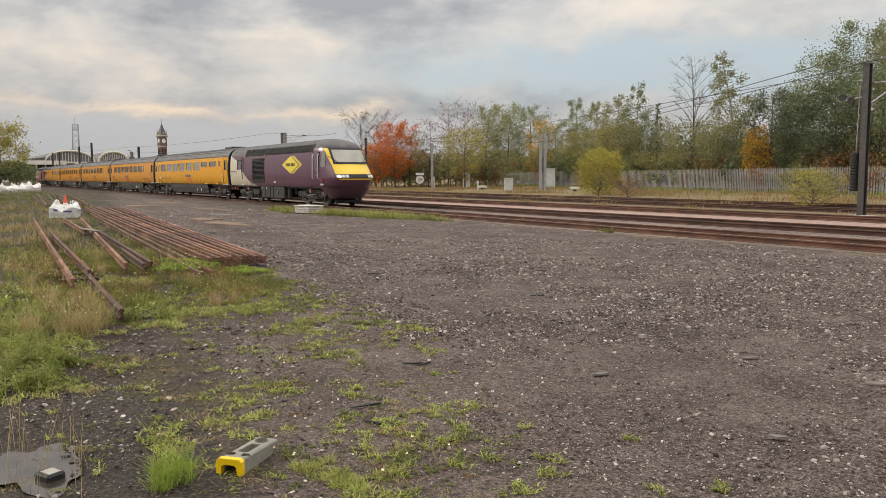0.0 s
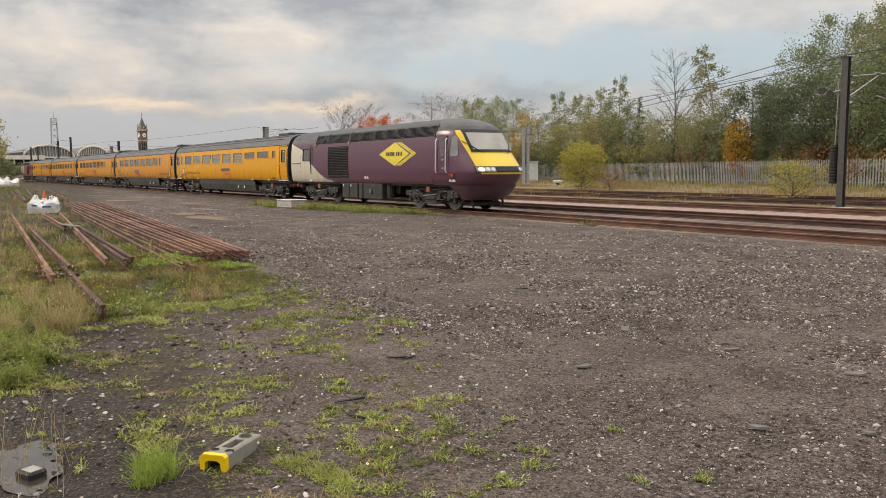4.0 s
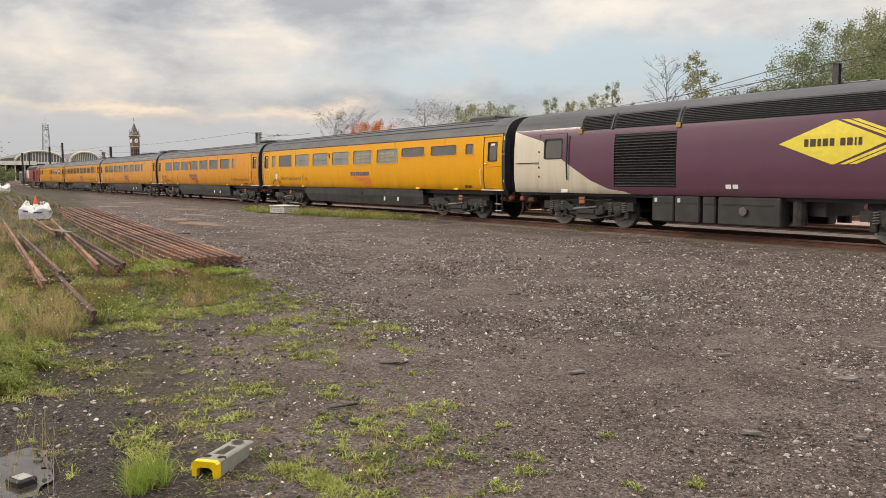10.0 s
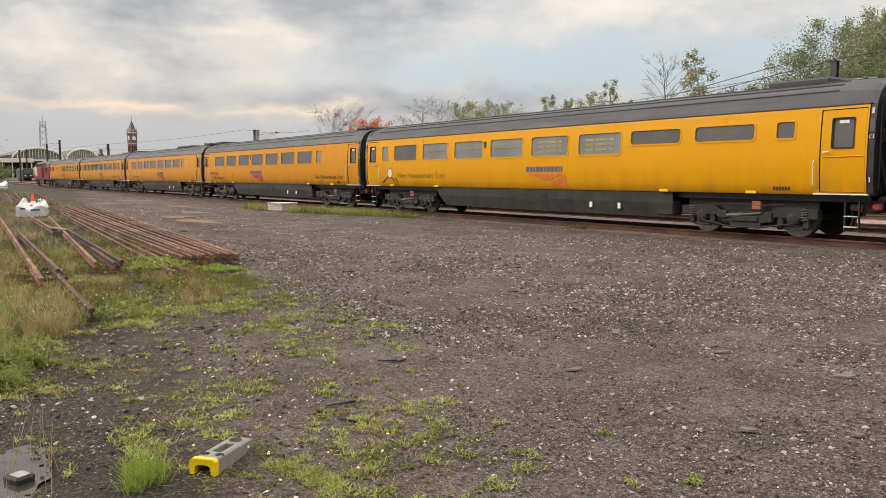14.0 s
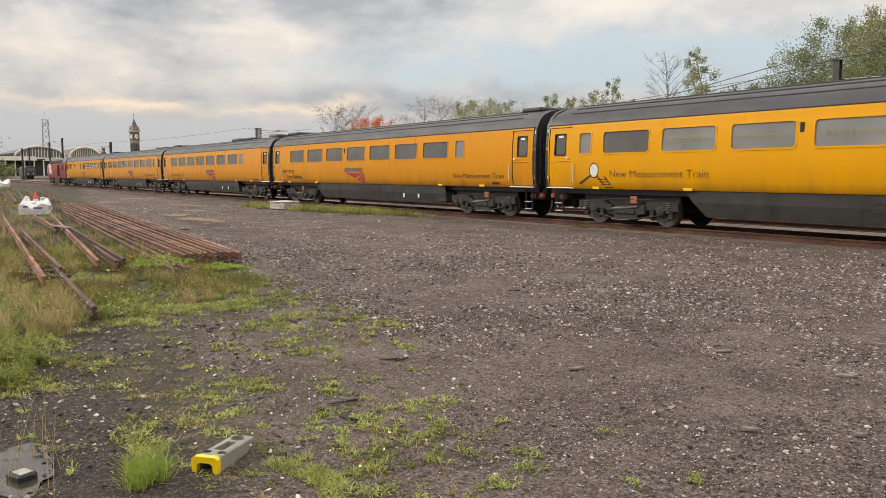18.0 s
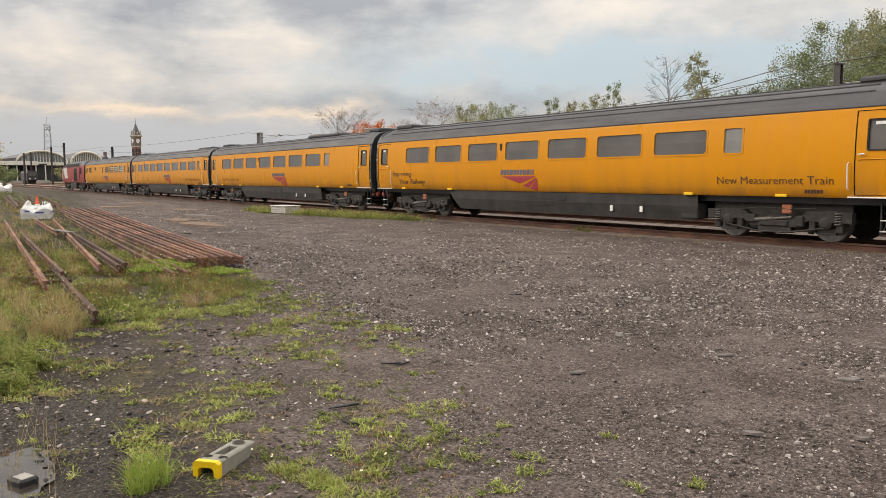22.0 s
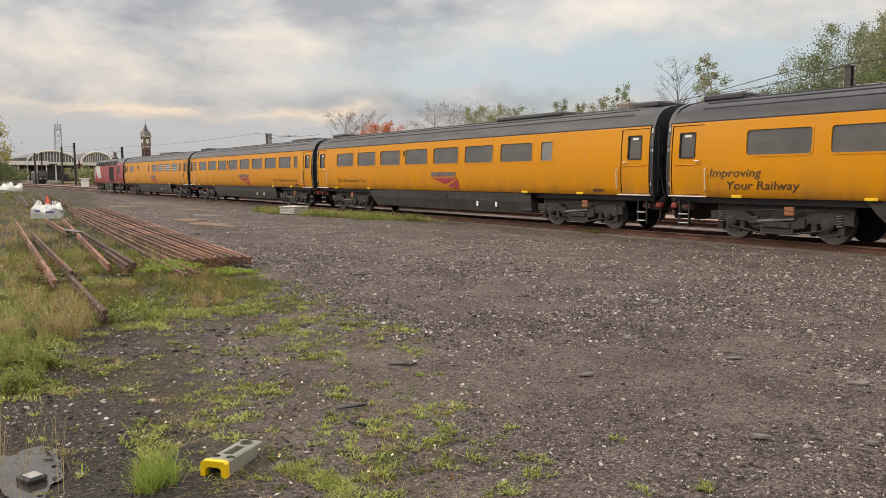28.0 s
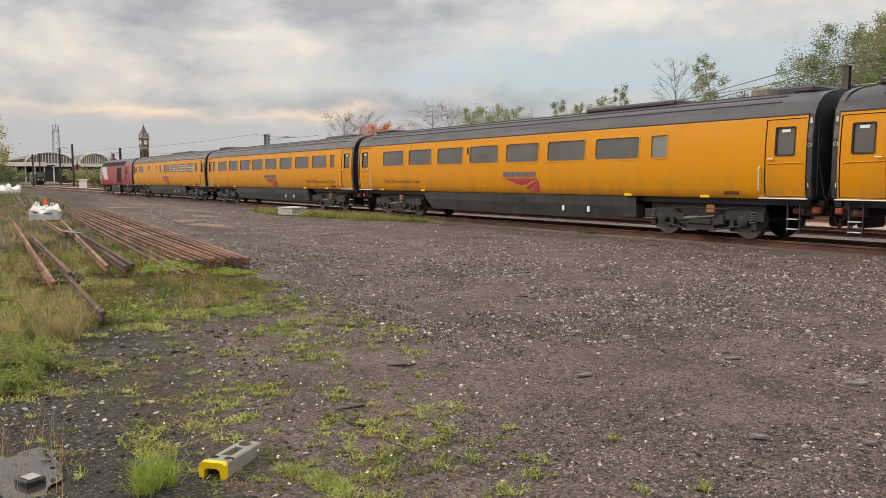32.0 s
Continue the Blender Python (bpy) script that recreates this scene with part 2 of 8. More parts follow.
    # dry grass beyond the lines
    straw = m.ramp(m.noise(0.8, 6, (0.4, 1, 1), 0.7), (0.30, (0.10, 0.075, 0.045)), (0.5, (0.20, 0.145, 0.075)), (0.62, (0.15, 0.14, 0.055)), (0.75, (0.27, 0.20, 0.11)))
    far = m.ramp(m.math("MULTIPLY", m.math("ADD", y, m.math("MULTIPLY", mid, 2.0)), 0.01), (0.335, 0.0), (0.355, 1.0))
    m.color(m.mix(far, yard, straw))
    m.rough(m.mix(wet, m.ramp(mid, (0.35, 0.7), (0.6, 0.95)), 0.75))
    h = m.math("ADD", m.math("MULTIPLY", fine, 0.7), m.math("MULTIPLY", gap, 0.7))
    m.bump(h, 0.9, 0.025)
    return m.mat


def ballast_material():
    m = Nodes("ballast", 0.95, spec=0.2)
    x, y, z = m.axes()
    c = m.cells(14)
    tone = m.ramp(m.noise(0.5, 4, (0.25, 1, 1)), (0.35, (0.11, 0.088, 0.08)), (0.62, (0.30, 0.225, 0.19)))
    pink = m.ramp(m.math("MULTIPLY", m.math("SUBTRACT", y, 24.2), 0.2), (0.0, 0.0), (0.08, 1.0), (0.86, 1.0), (0.95, 0.0))
    tone = m.mix(pink, tone, (0.40, 0.28, 0.235))
    m.color(m.mix(0.65, tone, m.ramp(m.math("MULTIPLY", c, 1.0), (0.1, 0.35), (0.9, 1.0)), "MULTIPLY"))
    m.bump(m.ramp(m.cells(14, "Distance"), (0.0, 1.0), (0.5, 0.0)), 0.9, 0.05)
    return m.mat


def coach_paint(name, top, low):
    """Yellow coach enamel: road dirt thickens towards the sill and streaks down from the seams."""
    m = Nodes(name, 0.4, spec=0.22)
    x, y, z = m.axes()
    f = m.noise(0.7, 5, (0.5, 1, 1))
    paint = m.ramp(f, (0.3, tuple(c * 0.93 for c in top)), (0.7, top))
    streak = m.noise(1.6, 5, (1.2, 1, 0.22))
    height = m.math("MULTIPLY", m.math("SUBTRACT", z, 1.0), 0.5)
    dirt = m.math("MULTIPLY", m.ramp(height, (0.0, 0.9), (0.22, 0.35), (0.5, 0.1)), m.ramp(streak, (0.3, 0.25), (0.7, 1.0)))
    m.color(m.mix(dirt, paint, low))
    m.rough(m.ramp(streak, (0.3, 0.24), (0.7, 0.42)))
    m.b.inputs["Coat Weight"].default_value = 0.08
    m.b.inputs["Coat Roughness"].default_value = 0.2
    m.bump(m.noise(1.3, 2, (1, 1, 1)), 0.06, 0.02)
    return m.mat


def power_paint(name, main, second, curve, nose_x=None):
    """Power car enamel in two colours; the rear colour ends at a swept line, the nose is yellow ahead of a slanting line."""
    m = Nodes(name, 0.34, spec=0.5)
    x, y, z = m.axes()
    f = m.noise(0.6, 5, (0.4, 1, 1))
    paint = m.ramp(f, (0.3, tuple(c * 0.85 for c in main)), (0.7, main))
    streak = m.noise(2.6, 4, (1.5, 1, 0.1))
    u = m.math("MULTIPLY", m.math("SUBTRACT", z, 1.0), 1 / 2.2, True)
    limit = m.ramp(u, *curve)
    inside = m.math("LESS_THAN", m.math("MULTIPLY", x, 1 / 8.0), limit)
    paint = m.mix(inside, paint, m.mix(m.ramp(streak, (0.4, 0.0), (0.75, 0.35)), second, tuple(c * 0.6 for c in second)))
    if nose_x:
        ahead = m.math("GREATER_THAN", m.math("ADD", x, m.math("MULTIPLY", z, 0.93)), nose_x - 0.2 + 3.10 * 0.93)
        above = m.math("GREATER_THAN", z, 1.43)
        below = m.math("LESS_THAN", z, 3.14)
        paint = m.mix(m.math("MULTIPLY", ahead, m.math("MULTIPLY", above, below)), paint, (0.72, 0.50, 0.012))
    roofy = m.math("GREATER_THAN", z, 3.14)
    paint = m.mix(roofy, paint, m.ramp(m.noise(1.4, 5), (0.3, (0.028, 0.026, 0.026)), (0.7, (0.085, 0.08, 0.08))))
    grime = m.math("MULTIPLY", m.ramp(m.math("MULTIPLY", m.math("SUBTRACT", z, 0.9), 0.6), (0.0, 0.75), (0.3, 0.2), (0.6, 0.05)), streak)
    m.color(m.mix(grime, paint, (0.10, 0.075, 0.06)))
    m.rough(m.mix(roofy, m.ramp(streak, (0.3, 0.31), (0.7, 0.40)), 0.7))
    m.b.inputs["Coat Weight"].default_value = 0.2
    return m.mat


def pane_material(name, tint, body, clear):
    m = Nodes(name, 0.07, spec=0.8)
    # body holds the tone of reflected sky, besides what the gloss mirrors
    m.color(m.ramp(m.noise(0.9, 3), (0.3, tuple(c * 0.7 for c in body)), (0.7, body)))
    t = m.n("ShaderNodeBsdfTransparent")
    t.inputs[0].default_value = (*tint, 1)
    x = m.n("ShaderNodeMixShader")
    x.inputs[0].default_value = 1 - clear
    m.put(t.outputs[0], x.inputs[1])
    m.put(m.b.outputs[0], x.inputs[2])
    m.put(x.outputs[0], m.nt.nodes["Material Output"].inputs[0])
    return m.mat


def glowing(name, color, power):
    m = Nodes(name, 0.3)
    m.color(color)
    m.b.inputs["Emission Color"].default_value = (*color, 1)
    m.b.inputs["Emission Strength"].default_value = power
    return m.mat


def water_material():
    m = Nodes("puddle_water", 0.04, spec=0.6)
    m.color(m.ramp(m.noise(6, 3), (0.3, (0.020, 0.016, 0.013)), (0.7, (0.06, 0.05, 0.042))))
    m.rough(m.ramp(m.noise(4, 5, (3, 1, 1)), (0.46, 0.04), (0.60, 0.25)))
    m.bump(m.noise(9, 2), 0.08, 0.01)
    return m.mat


def roof_material():
    """Soot-grey roof paint, streaked along its length and dusted where rain dries."""
    m = Nodes("grey_roof_paint", 0.55)
    along = m.ramp(m.noise(1.5, 5, (0.05, 2.6, 2.6)), (0.32, (0.022, 0.022, 0.026)), (0.5, (0.036, 0.036, 0.041)), (0.68, (0.058, 0.056, 0.059)))
    m.color(m.mix(0.35, along, m.ramp(m.noise(5, 5), (0.35, 0.6), (0.65, 1.0)), "MULTIPLY"))
    m.rough(m.ramp(m.noise(2.5, 4, (0.2, 1, 1)), (0.35, 0.5), (0.65, 0.68)))
    return m.mat


MAT = dict(
    ground=ground_material(), ballast=ballast_material(),
    fresh=coach_paint("fresh_yellow_enamel", (0.76, 0.345, 0.003), (0.33, 0.16, 0.018)),
    worn=coach_paint("worn_yellow_enamel", (0.69, 0.275, 0.005), (0.21, 0.11, 0.035)),
    purple=power_paint("purple_enamel", (0.105, 0.034, 0.068), (0.62, 0.56, 0.43),
                       ((0.0, 0.70), (0.045, 0.66), (0.082, 0.579), (0.195, 0.489), (0.373, 0.395), (0.527, 0.316), (0.773, 0.215), (0.932, 0.045), (1.0, 0.0)), 15.92),
    red=power_paint("red_enamel", (0.38, 0.028, 0.035), (0.55, 0.50, 0.46), ((0.0, 0.0), (0.5, 0.0), (1.0, 0.0)), 15.94),
    roof=roof_material(), podtan=plain("weathered_tan_casing", (0.20, 0.17, 0.145), 0.8, vary=0.4, scale=4), slab=plain("grey_slab_stone", (0.15, 0.13, 0.12), 0.9, vary=0.35, scale=12, bump=0.3),
    dark=plain("black_end_paint", (0.027, 0.027, 0.031), 0.45, vary=0.4, scale=3),
    skirt=plain("dirty_grey_skirt", (0.033, 0.030, 0.028), 0.75, vary=0.55, scale=2.2),
    bogie=plain("brake_dust_steel", (0.034, 0.030, 0.027), 0.85, vary=0.5, scale=7, bump=0.2),
    wheel=plain("bare_wheel_steel", (0.24, 0.225, 0.21), 0.4, 0.8, vary=0.3, scale=9),
    spring=plain("spring_steel", (0.105, 0.095, 0.085), 0.6, vary=0.4, scale=20),
    orange=plain("faded_orange_box", (0.36, 0.12, 0.055), 0.7, vary=0.35, scale=12),
    redpipe=plain("red_hose_coupling", (0.36, 0.06, 0.04), 0.6, vary=0.3, scale=12),
    white=plain("white_paint", (0.72, 0.71, 0.68), 0.5, vary=0.15),
    yellow=plain("signal_yellow", (0.80, 0.50, 0.01), 0.45, vary=0.12),
    ylabel=plain("yellow_decal", (0.74, 0.60, 0.06), 0.4, vary=0.1),
    lettering=plain("dark_brown_lettering", (0.055, 0.030, 0.018), 0.5, vary=0.2),
    bluegrey=plain("slate_blue_lettering", (0.10, 0.10, 0.15), 0.5, vary=0.15),
    crimson=plain("crimson_decal", (0.36, 0.035, 0.06), 0.45, vary=0.15),
    coral=plain("coral_decal", (0.66, 0.16, 0.035), 0.45, vary=0.15),
    rubber=plain("black_rubber", (0.012, 0.012, 0.013), 0.7, vary=0.3),
    pane=pane_material("tinted_coach_pane", (0.20, 0.20, 0.20), (0.15, 0.14, 0.13), 0.15),
    # paler copy: the slogan panes' sky reflection is put into the base colour
    frost_sky=pane_material("frosted_sky_pale_pane", (0.5, 0.5, 0.5), (0.25, 0.25, 0.235), 0.05),
    screen=pane_material("cab_windscreen_glass", (0.6, 0.62, 0.6), (0.40, 0.38, 0.33), 0.1),
    interior=plain("grey_interior_panel", (0.16, 0.15, 0.14), 0.8),
    lamp=glowing("lit_headlamp_lens", (0.9, 0.88, 0.83), 0.35),
    lens=plain("clear_lamp_lens", (0.55, 0.56, 0.57), 0.12, vary=0.2),
    reflector=plain("lamp_reflector", (0.22, 0.21, 0.22), 0.25, vary=0.3),
    rust=rusty("rusty_steel", 0.85), rust_dark=rusty("dark_rusty_steel", 0.5), rust_red=rusty("orange_rusty_steel", 1.1), rust_pale=rusty("pale_rusty_steel", 1.5),
    railtop=plain("worn_rail_head", (0.25, 0.21, 0.19), 0.35, 0.7, vary=0.3),
    sleeper=plain("weathered_sleeper", (0.12, 0.10, 0.085), 0.9, vary=0.4, scale=8, bump=0.3),
    galv=plain("galvanised_steel", (0.36, 0.37, 0.38), 0.55, 0.4, vary=0.25, scale=4),
    palisade=plain("weathered_galvanised_pale", (0.29, 0.285, 0.28), 0.6, 0.2, vary=0.3, scale=1.2),
    mast=plain("dark_mast_steel", (0.065, 0.06, 0.058), 0.6, 0.2, vary=0.3),
    wire=plain("dull_copper_wire", (0.09, 0.085, 0.075), 0.6, 0.3),
    insul=plain("brown_glazed_insulator", (0.14, 0.10, 0.08), 0.3),
    cabinet=plain("pale_grey_cabinet_paint", (0.55, 0.55, 0.53), 0.55, vary=0.2, scale=3),
    concrete=plain("aged_concrete", (0.34, 0.32, 0.29), 0.9, vary=0.35, scale=5, bump=0.3),
    palewood=plain("flaking_white_boards", (0.52, 0.49, 0.45), 0.8, vary=0.4, scale=9, bump=0.3),
    bag=plain("woven_white_sacking", (0.70, 0.69, 0.66), 0.75, vary=0.15, scale=5, bump=0.4),
    blue=plain("blue_print", (0.05, 0.07, 0.26), 0.6, vary=0.3, scale=20),
    coneo=plain("orange_cone_plastic", (0.75, 0.11, 0.04), 0.5, vary=0.15),
    block=plain("grey_moulded_plastic", (0.21, 0.20, 0.165), 0.65, vary=0.2, scale=14, bump=0.15),
    blocky=plain("yellow_moulded_plastic", (0.80, 0.52, 0.008), 0.45, vary=0.15, scale=14),
    stone=None, water=water_material(),
    brick=plain("red_brick_wall", (0.19, 0.105, 0.085), 0.9, vary=0.3, scale=0.8),
    slate=plain("slate_roof", (0.10, 0.10, 0.11), 0.7, vary=0.3, scale=1.0),
    stonework=plain("sandstone_dressing", (0.40, 0.34, 0.26), 0.9, vary=0.25, scale=1.0),
    glassfar=plain("station_glazing", (0.16, 0.18, 0.20), 0.25, vary=0.3, scale=0.5),
    shadefar=plain("far_shade_black", (0.03, 0.03, 0.032), 0.9, vary=0.3, scale=0.5),
    palefar=plain("cream_canopy_paint", (0.62, 0.59, 0.53), 0.6, vary=0.15, scale=0.3),
    bark=plain("grey_brown_bark", (0.095, 0.080, 0.065), 0.95, vary=0.4, scale=5, bump=0.5),
    birch=plain("pale_birch_bark", (0.34, 0.32, 0.29), 0.9, vary=0.45, scale=4, bump=0.3),
    clock=plain("white_clock_dial", (0.75, 0.74, 0.70), 0.5, vary=0.05),
    petal=plain("white_petals", (0.80, 0.80, 0.76), 0.6, vary=0.05),
    centre=plain("yellow_flower_centre", (0.70, 0.46, 0.02), 0.7, vary=0.2, scale=40),
    dryseed=leaves("brown_seed_heads", (0.16, 0.075, 0.035), (0.22, 0.12, 0.05), (0.30, 0.19, 0.08)),
    grass=leaves("green_grass", (0.069, 0.075, 0.026), (0.156, 0.18, 0.046), (0.294, 0.325, 0.085), (0.442, 0.44, 0.17)),
    straw=leaves("dry_grass", (0.20, 0.135, 0.06), (0.34, 0.25, 0.115), (0.47, 0.37, 0.19), (0.26, 0.19, 0.085)),
    tawny=leaves("tawny_grass", (0.15, 0.095, 0.042), (0.26, 0.175, 0.080), (0.36, 0.26, 0.13), (0.19, 0.155, 0.06)),
    herb=leaves("weed_leaves", (0.045, 0.052, 0.020), (0.11, 0.125, 0.038), (0.22, 0.235, 0.070), (0.30, 0.215, 0.09)),
    herb_leaf=leaves("lush_weed_leaves", (0.09, 0.115, 0.03), (0.22, 0.26, 0.065), (0.38, 0.41, 0.12)),
    herb_vivid=leaves("vivid_grass", (0.092, 0.135, 0.022), (0.202, 0.28, 0.04), (0.331, 0.41, 0.08)),
    herb_bright=leaves("fresh_weed_leaves", (0.101, 0.12, 0.03), (0.258, 0.30, 0.065), (0.432, 0.47, 0.13), (0.552, 0.56, 0.21)),
    # green leaf tones below are greyed and lightened: distance haze in the colour
    leaf_olive=leaves("olive_leaves", (0.126, 0.135, 0.066), (0.211, 0.218, 0.100), (0.300, 0.292, 0.138), (0.433, 0.379, 0.181)),
    leaf_green=leaves("green_leaves", (0.104, 0.131, 0.067), (0.163, 0.196, 0.094), (0.228, 0.264, 0.126), (0.335, 0.350, 0.167)),
    leaf_dark=leaves("dark_evergreen_leaves", (0.060, 0.078, 0.046), (0.100, 0.124, 0.070), (0.150, 0.178, 0.098), (0.235, 0.262, 0.140)),
    leaf_gold=leaves("golden_autumn_leaves", (0.42, 0.20, 0.03), (0.60, 0.33, 0.04), (0.70, 0.43, 0.07), (0.36, 0.27, 0.06)),
    leaf_orange=leaves("orange_autumn_leaves", (0.34, 0.075, 0.02), (0.52, 0.13, 0.03), (0.62, 0.21, 0.05), (0.40, 0.19, 0.05)),
    leaf_brown=leaves("russet_leaves", (0.144, 0.072, 0.044), (0.254, 0.127, 0.060), (0.372, 0.203, 0.085), (0.169, 0.144, 0.068)),
    leaf_yellow=leaves("yellow_green_leaves", (0.201, 0.198, 0.063), (0.310, 0.285, 0.086), (0.460, 0.380, 0.109), (0.178, 0.193, 0.075)),
)


def stone_material():
    m = Nodes("mixed_gravel", 0.9, spec=0.3)
    m.color(m.mix(0.5, m.ramp(m.island(), (0.0, (0.014, 0.010, 0.009)), (0.34, (0.055, 0.042, 0.037)), (0.62, (0.135, 0.107, 0.095)), (0.82, (0.25, 0.205, 0.182)), (0.93, (0.40, 0.345, 0.31)), (1.0, (0.62, 0.56, 0.52))),
                  m.ramp(m.noise(30, 4), (0.3, 0.7), (0.7, 1.0)), "MULTIPLY"))
    return m.mat


def chip_material():
    m = Nodes("flat_stone_chips", 0.85, spec=0.35)
    m.color(m.mix(0.4, m.ramp(m.island(), (0.0, (0.050, 0.039, 0.034)), (0.40, (0.115, 0.091, 0.081)), (0.72, (0.205, 0.168, 0.150)), (0.90, (0.36, 0.31, 0.28)), (1.0, (0.60, 0.54, 0.50))),
                  m.ramp(m.noise(30, 4), (0.3, 0.65), (0.7, 1.0)), "MULTIPLY"))
    return m.mat


MAT["chip"] = chip_material()
MAT["stone"] = stone_material()
MAT["stage"] = plain("sooty_stone", (0.15, 0.12, 0.105), 0.9, vary=0.25, scale=1.0)
MAT["stain"] = plain("ochre_rust_stain", (0.165, 0.105, 0.066), 0.9, vary=0.45, scale=3, bump=0.2)
MAT["tan"] = plain("faded_tan_paint", (0.36, 0.22, 0.05), 0.6, vary=0.3)
MAT["palestone"] = plain("pale_limestone", (0.36, 0.32, 0.29), 0.9, vary=0.45, scale=9, bump=0.2)
MAT["faded"] = plain("faded_window_lettering", (0.30, 0.26, 0.10), 0.5, vary=0.2)
MAT["leaf_sallow"] = leaves("sallow_leaves", (0.24, 0.23, 0.05), (0.37, 0.34, 0.07), (0.50, 0.42, 0.10), (0.20, 0.22, 0.06))


# ---- mesh helpers ----
class M:
    """Vertices and faces gathered for one mesh."""

    def __init__(self):
        self.v, self.f = [], []

    def add(self, verts, faces):
        k = len(self.v)
        self.v.extend(tuple(p) for p in verts)
        self.f.extend(tuple(i + k for i in f) for f in faces)
        return self

    def box(self, x, y, z, sx, sy, sz, c=0.0):
        """A box by its centre and full sizes, with chamfered edges."""
        X, Y, Z = sx / 2, sy / 2, sz / 2
        if c <= 0:
            return self.add([(x + a * X, y + b * Y, z + d * Z) for a in (-1, 1) for b in (-1, 1) for d in (-1, 1)],
                            [(0, 1, 3, 2), (4, 6, 7, 5), (0, 4, 5, 1), (2, 3, 7, 6), (0, 2, 6, 4), (1, 5, 7, 3)])
        c = min(c, X * 0.9, Y * 0.9, Z * 0.9)
        verts, at = [], {}
        for a in (-1, 1):
            for b in (-1, 1):
                for d in (-1, 1):
                    for k, p in enumerate(((X, Y - c, Z - c), (X - c, Y, Z - c), (X - c, Y - c, Z))):
                        at[a, b, d, k] = len(verts)
                        verts.append((x + a * p[0], y + b * p[1], z + d * p[2]))
        F = []
        for s in (-1, 1):
            q = [(-1, -1), (1, -1), (1, 1), (-1, 1)]
            F.append([at[s, u, w, 0] for u, w in q])
            F.append([at[u, s, w, 1] for u, w in q])
            F.append([at[u, w, s, 2] for u, w in q])
            for t in (-1, 1):
                F.append([at[s, t, -1, 0], at[s, t, 1, 0], at[s, t, 1, 1], at[s, t, -1, 1]])
                F.append([at[s, -1, t, 0], at[s, 1, t, 0], at[s, 1, t, 2], at[s, -1, t, 2]])
                F.append([at[-1, s, t, 1], at[1, s, t, 1], at[1, s, t, 2], at[-1, s, t, 2]])
        for a in (-1, 1):
            for b in (-1, 1):
                for d in (-1, 1):
                    F.append([at[a, b, d, k] for k in range(3)])
        return self.add(verts, F)

    def tube(self, pts, r, n=6, caps=True):
        """A round bar along points; r is one radius or one a point."""
        pts = [Vector(p) for p in pts]
        rr = r if isinstance(r, (list, tuple)) else [r] * len(pts)
        verts, faces = [], []
        for i, p in enumerate(pts):
            d = (pts[min(i + 1, len(pts) - 1)] - pts[max(i - 1, 0)]).normalized()
            s = d.cross(Vector((0, 0, 1)) if abs(d.z) < 0.9 else Vector((1, 0, 0))).normalized()
            t = d.cross(s)
            for k in range(n):
                a = 2 * math.pi * k / n
                verts.append(p + (s * math.cos(a) + t * math.sin(a)) * rr[i])
        for i in range(len(pts) - 1):
            for k in range(n):
                faces.append((i * n + k, i * n + (k + 1) % n, (i + 1) * n + (k + 1) % n, (i + 1) * n + k))
        if caps:
            faces.append(tuple(range(n))[::-1])
            faces.append(tuple((len(pts) - 1) * n + k for k in range(n)))
        return self.add(verts, faces)

    def lathe(self, axis_pts, n=16, along="z", at=(0, 0, 0)):
        """Turned form: (radius, height) pairs round an axis."""
        verts, faces = [], []
        for r, h in axis_pts:
            for k in range(n):
                a = 2 * math.pi * k / n
                p = {"z": (r * math.cos(a), r * math.sin(a), h), "y": (r * math.cos(a), h, r * math.sin(a)), "x": (h, r * math.cos(a), r * math.sin(a))}[along]
                verts.append((p[0] + at[0], p[1] + at[1], p[2] + at[2]))
        for i in range(len(axis_pts) - 1):
            for k in range(n):
                faces.append((i * n + k, i * n + (k + 1) % n, (i + 1) * n + (k + 1) % n, (i + 1) * n + k))
        faces.append(tuple(range(n))[::-1])
        faces.append(tuple((len(axis_pts) - 1) * n + k for k in range(n)))
        return self.add(verts, faces)

    def sweep(self, section, x0, x1, y=0.0, z=0.0):
        """A closed (y, z) section drawn out along x."""
        n = len(section)
        verts = [(x, y + a, z + b) for x in (x0, x1) for a, b in section]
        faces = [(i, (i + 1) % n, n + (i + 1) % n, n + i) for i in range(n)] + [tuple(range(n))[::-1], tuple(range(n, 2 * n))]
        return self.add(verts, faces)

    def sheet(self, rows):
        """A surface through rows of equally many points."""
        n = len(rows[0])
        verts = [p for row in rows for p in row]
        return self.add(verts, [(i * n + k, i * n + k + 1, (i + 1) * n + k + 1, (i + 1) * n + k) for i in range(len(rows) - 1) for k in range(n - 1)])

    def moved(self, m):
        self.v = [tuple(m @ Vector(p)) for p in self.v]
        return self

    def mesh(self, name, material, smooth=False):
        me = bpy.data.meshes.new(name)
        me.from_pydata(self.v, [], self.f)
        me.materials.append(material)
        bm = bmesh.new()
        bm.from_mesh(me)
        if len(bm.faces) < 60000:
            bmesh.ops.recalc_face_normals(bm, faces=bm.faces)
        bm.to_mesh(me)
        bm.free()
        if smooth:
            me.shade_smooth()
            me.set_sharp_from_angle(angle=radians(35))
        return me


def thing(name, label, category, at=(0, 0, 0), turn=0.0, group="", kind=""):
    ob = tagged(new(name), label, category, group, kind)
    ob.matrix_basis = pose(*at, 0, 0, turn)
    return ob


def part(name, m, material, parent, label="", smooth=False, at=None):
    ob = new(name, m if isinstance(m, bpy.types.Mesh) else m.mesh(name, MAT[material], smooth))
    ob.parent = parent
    if at is not None:
        ob.matrix_basis = at
    if label:
        ob["label"] = label
    return ob


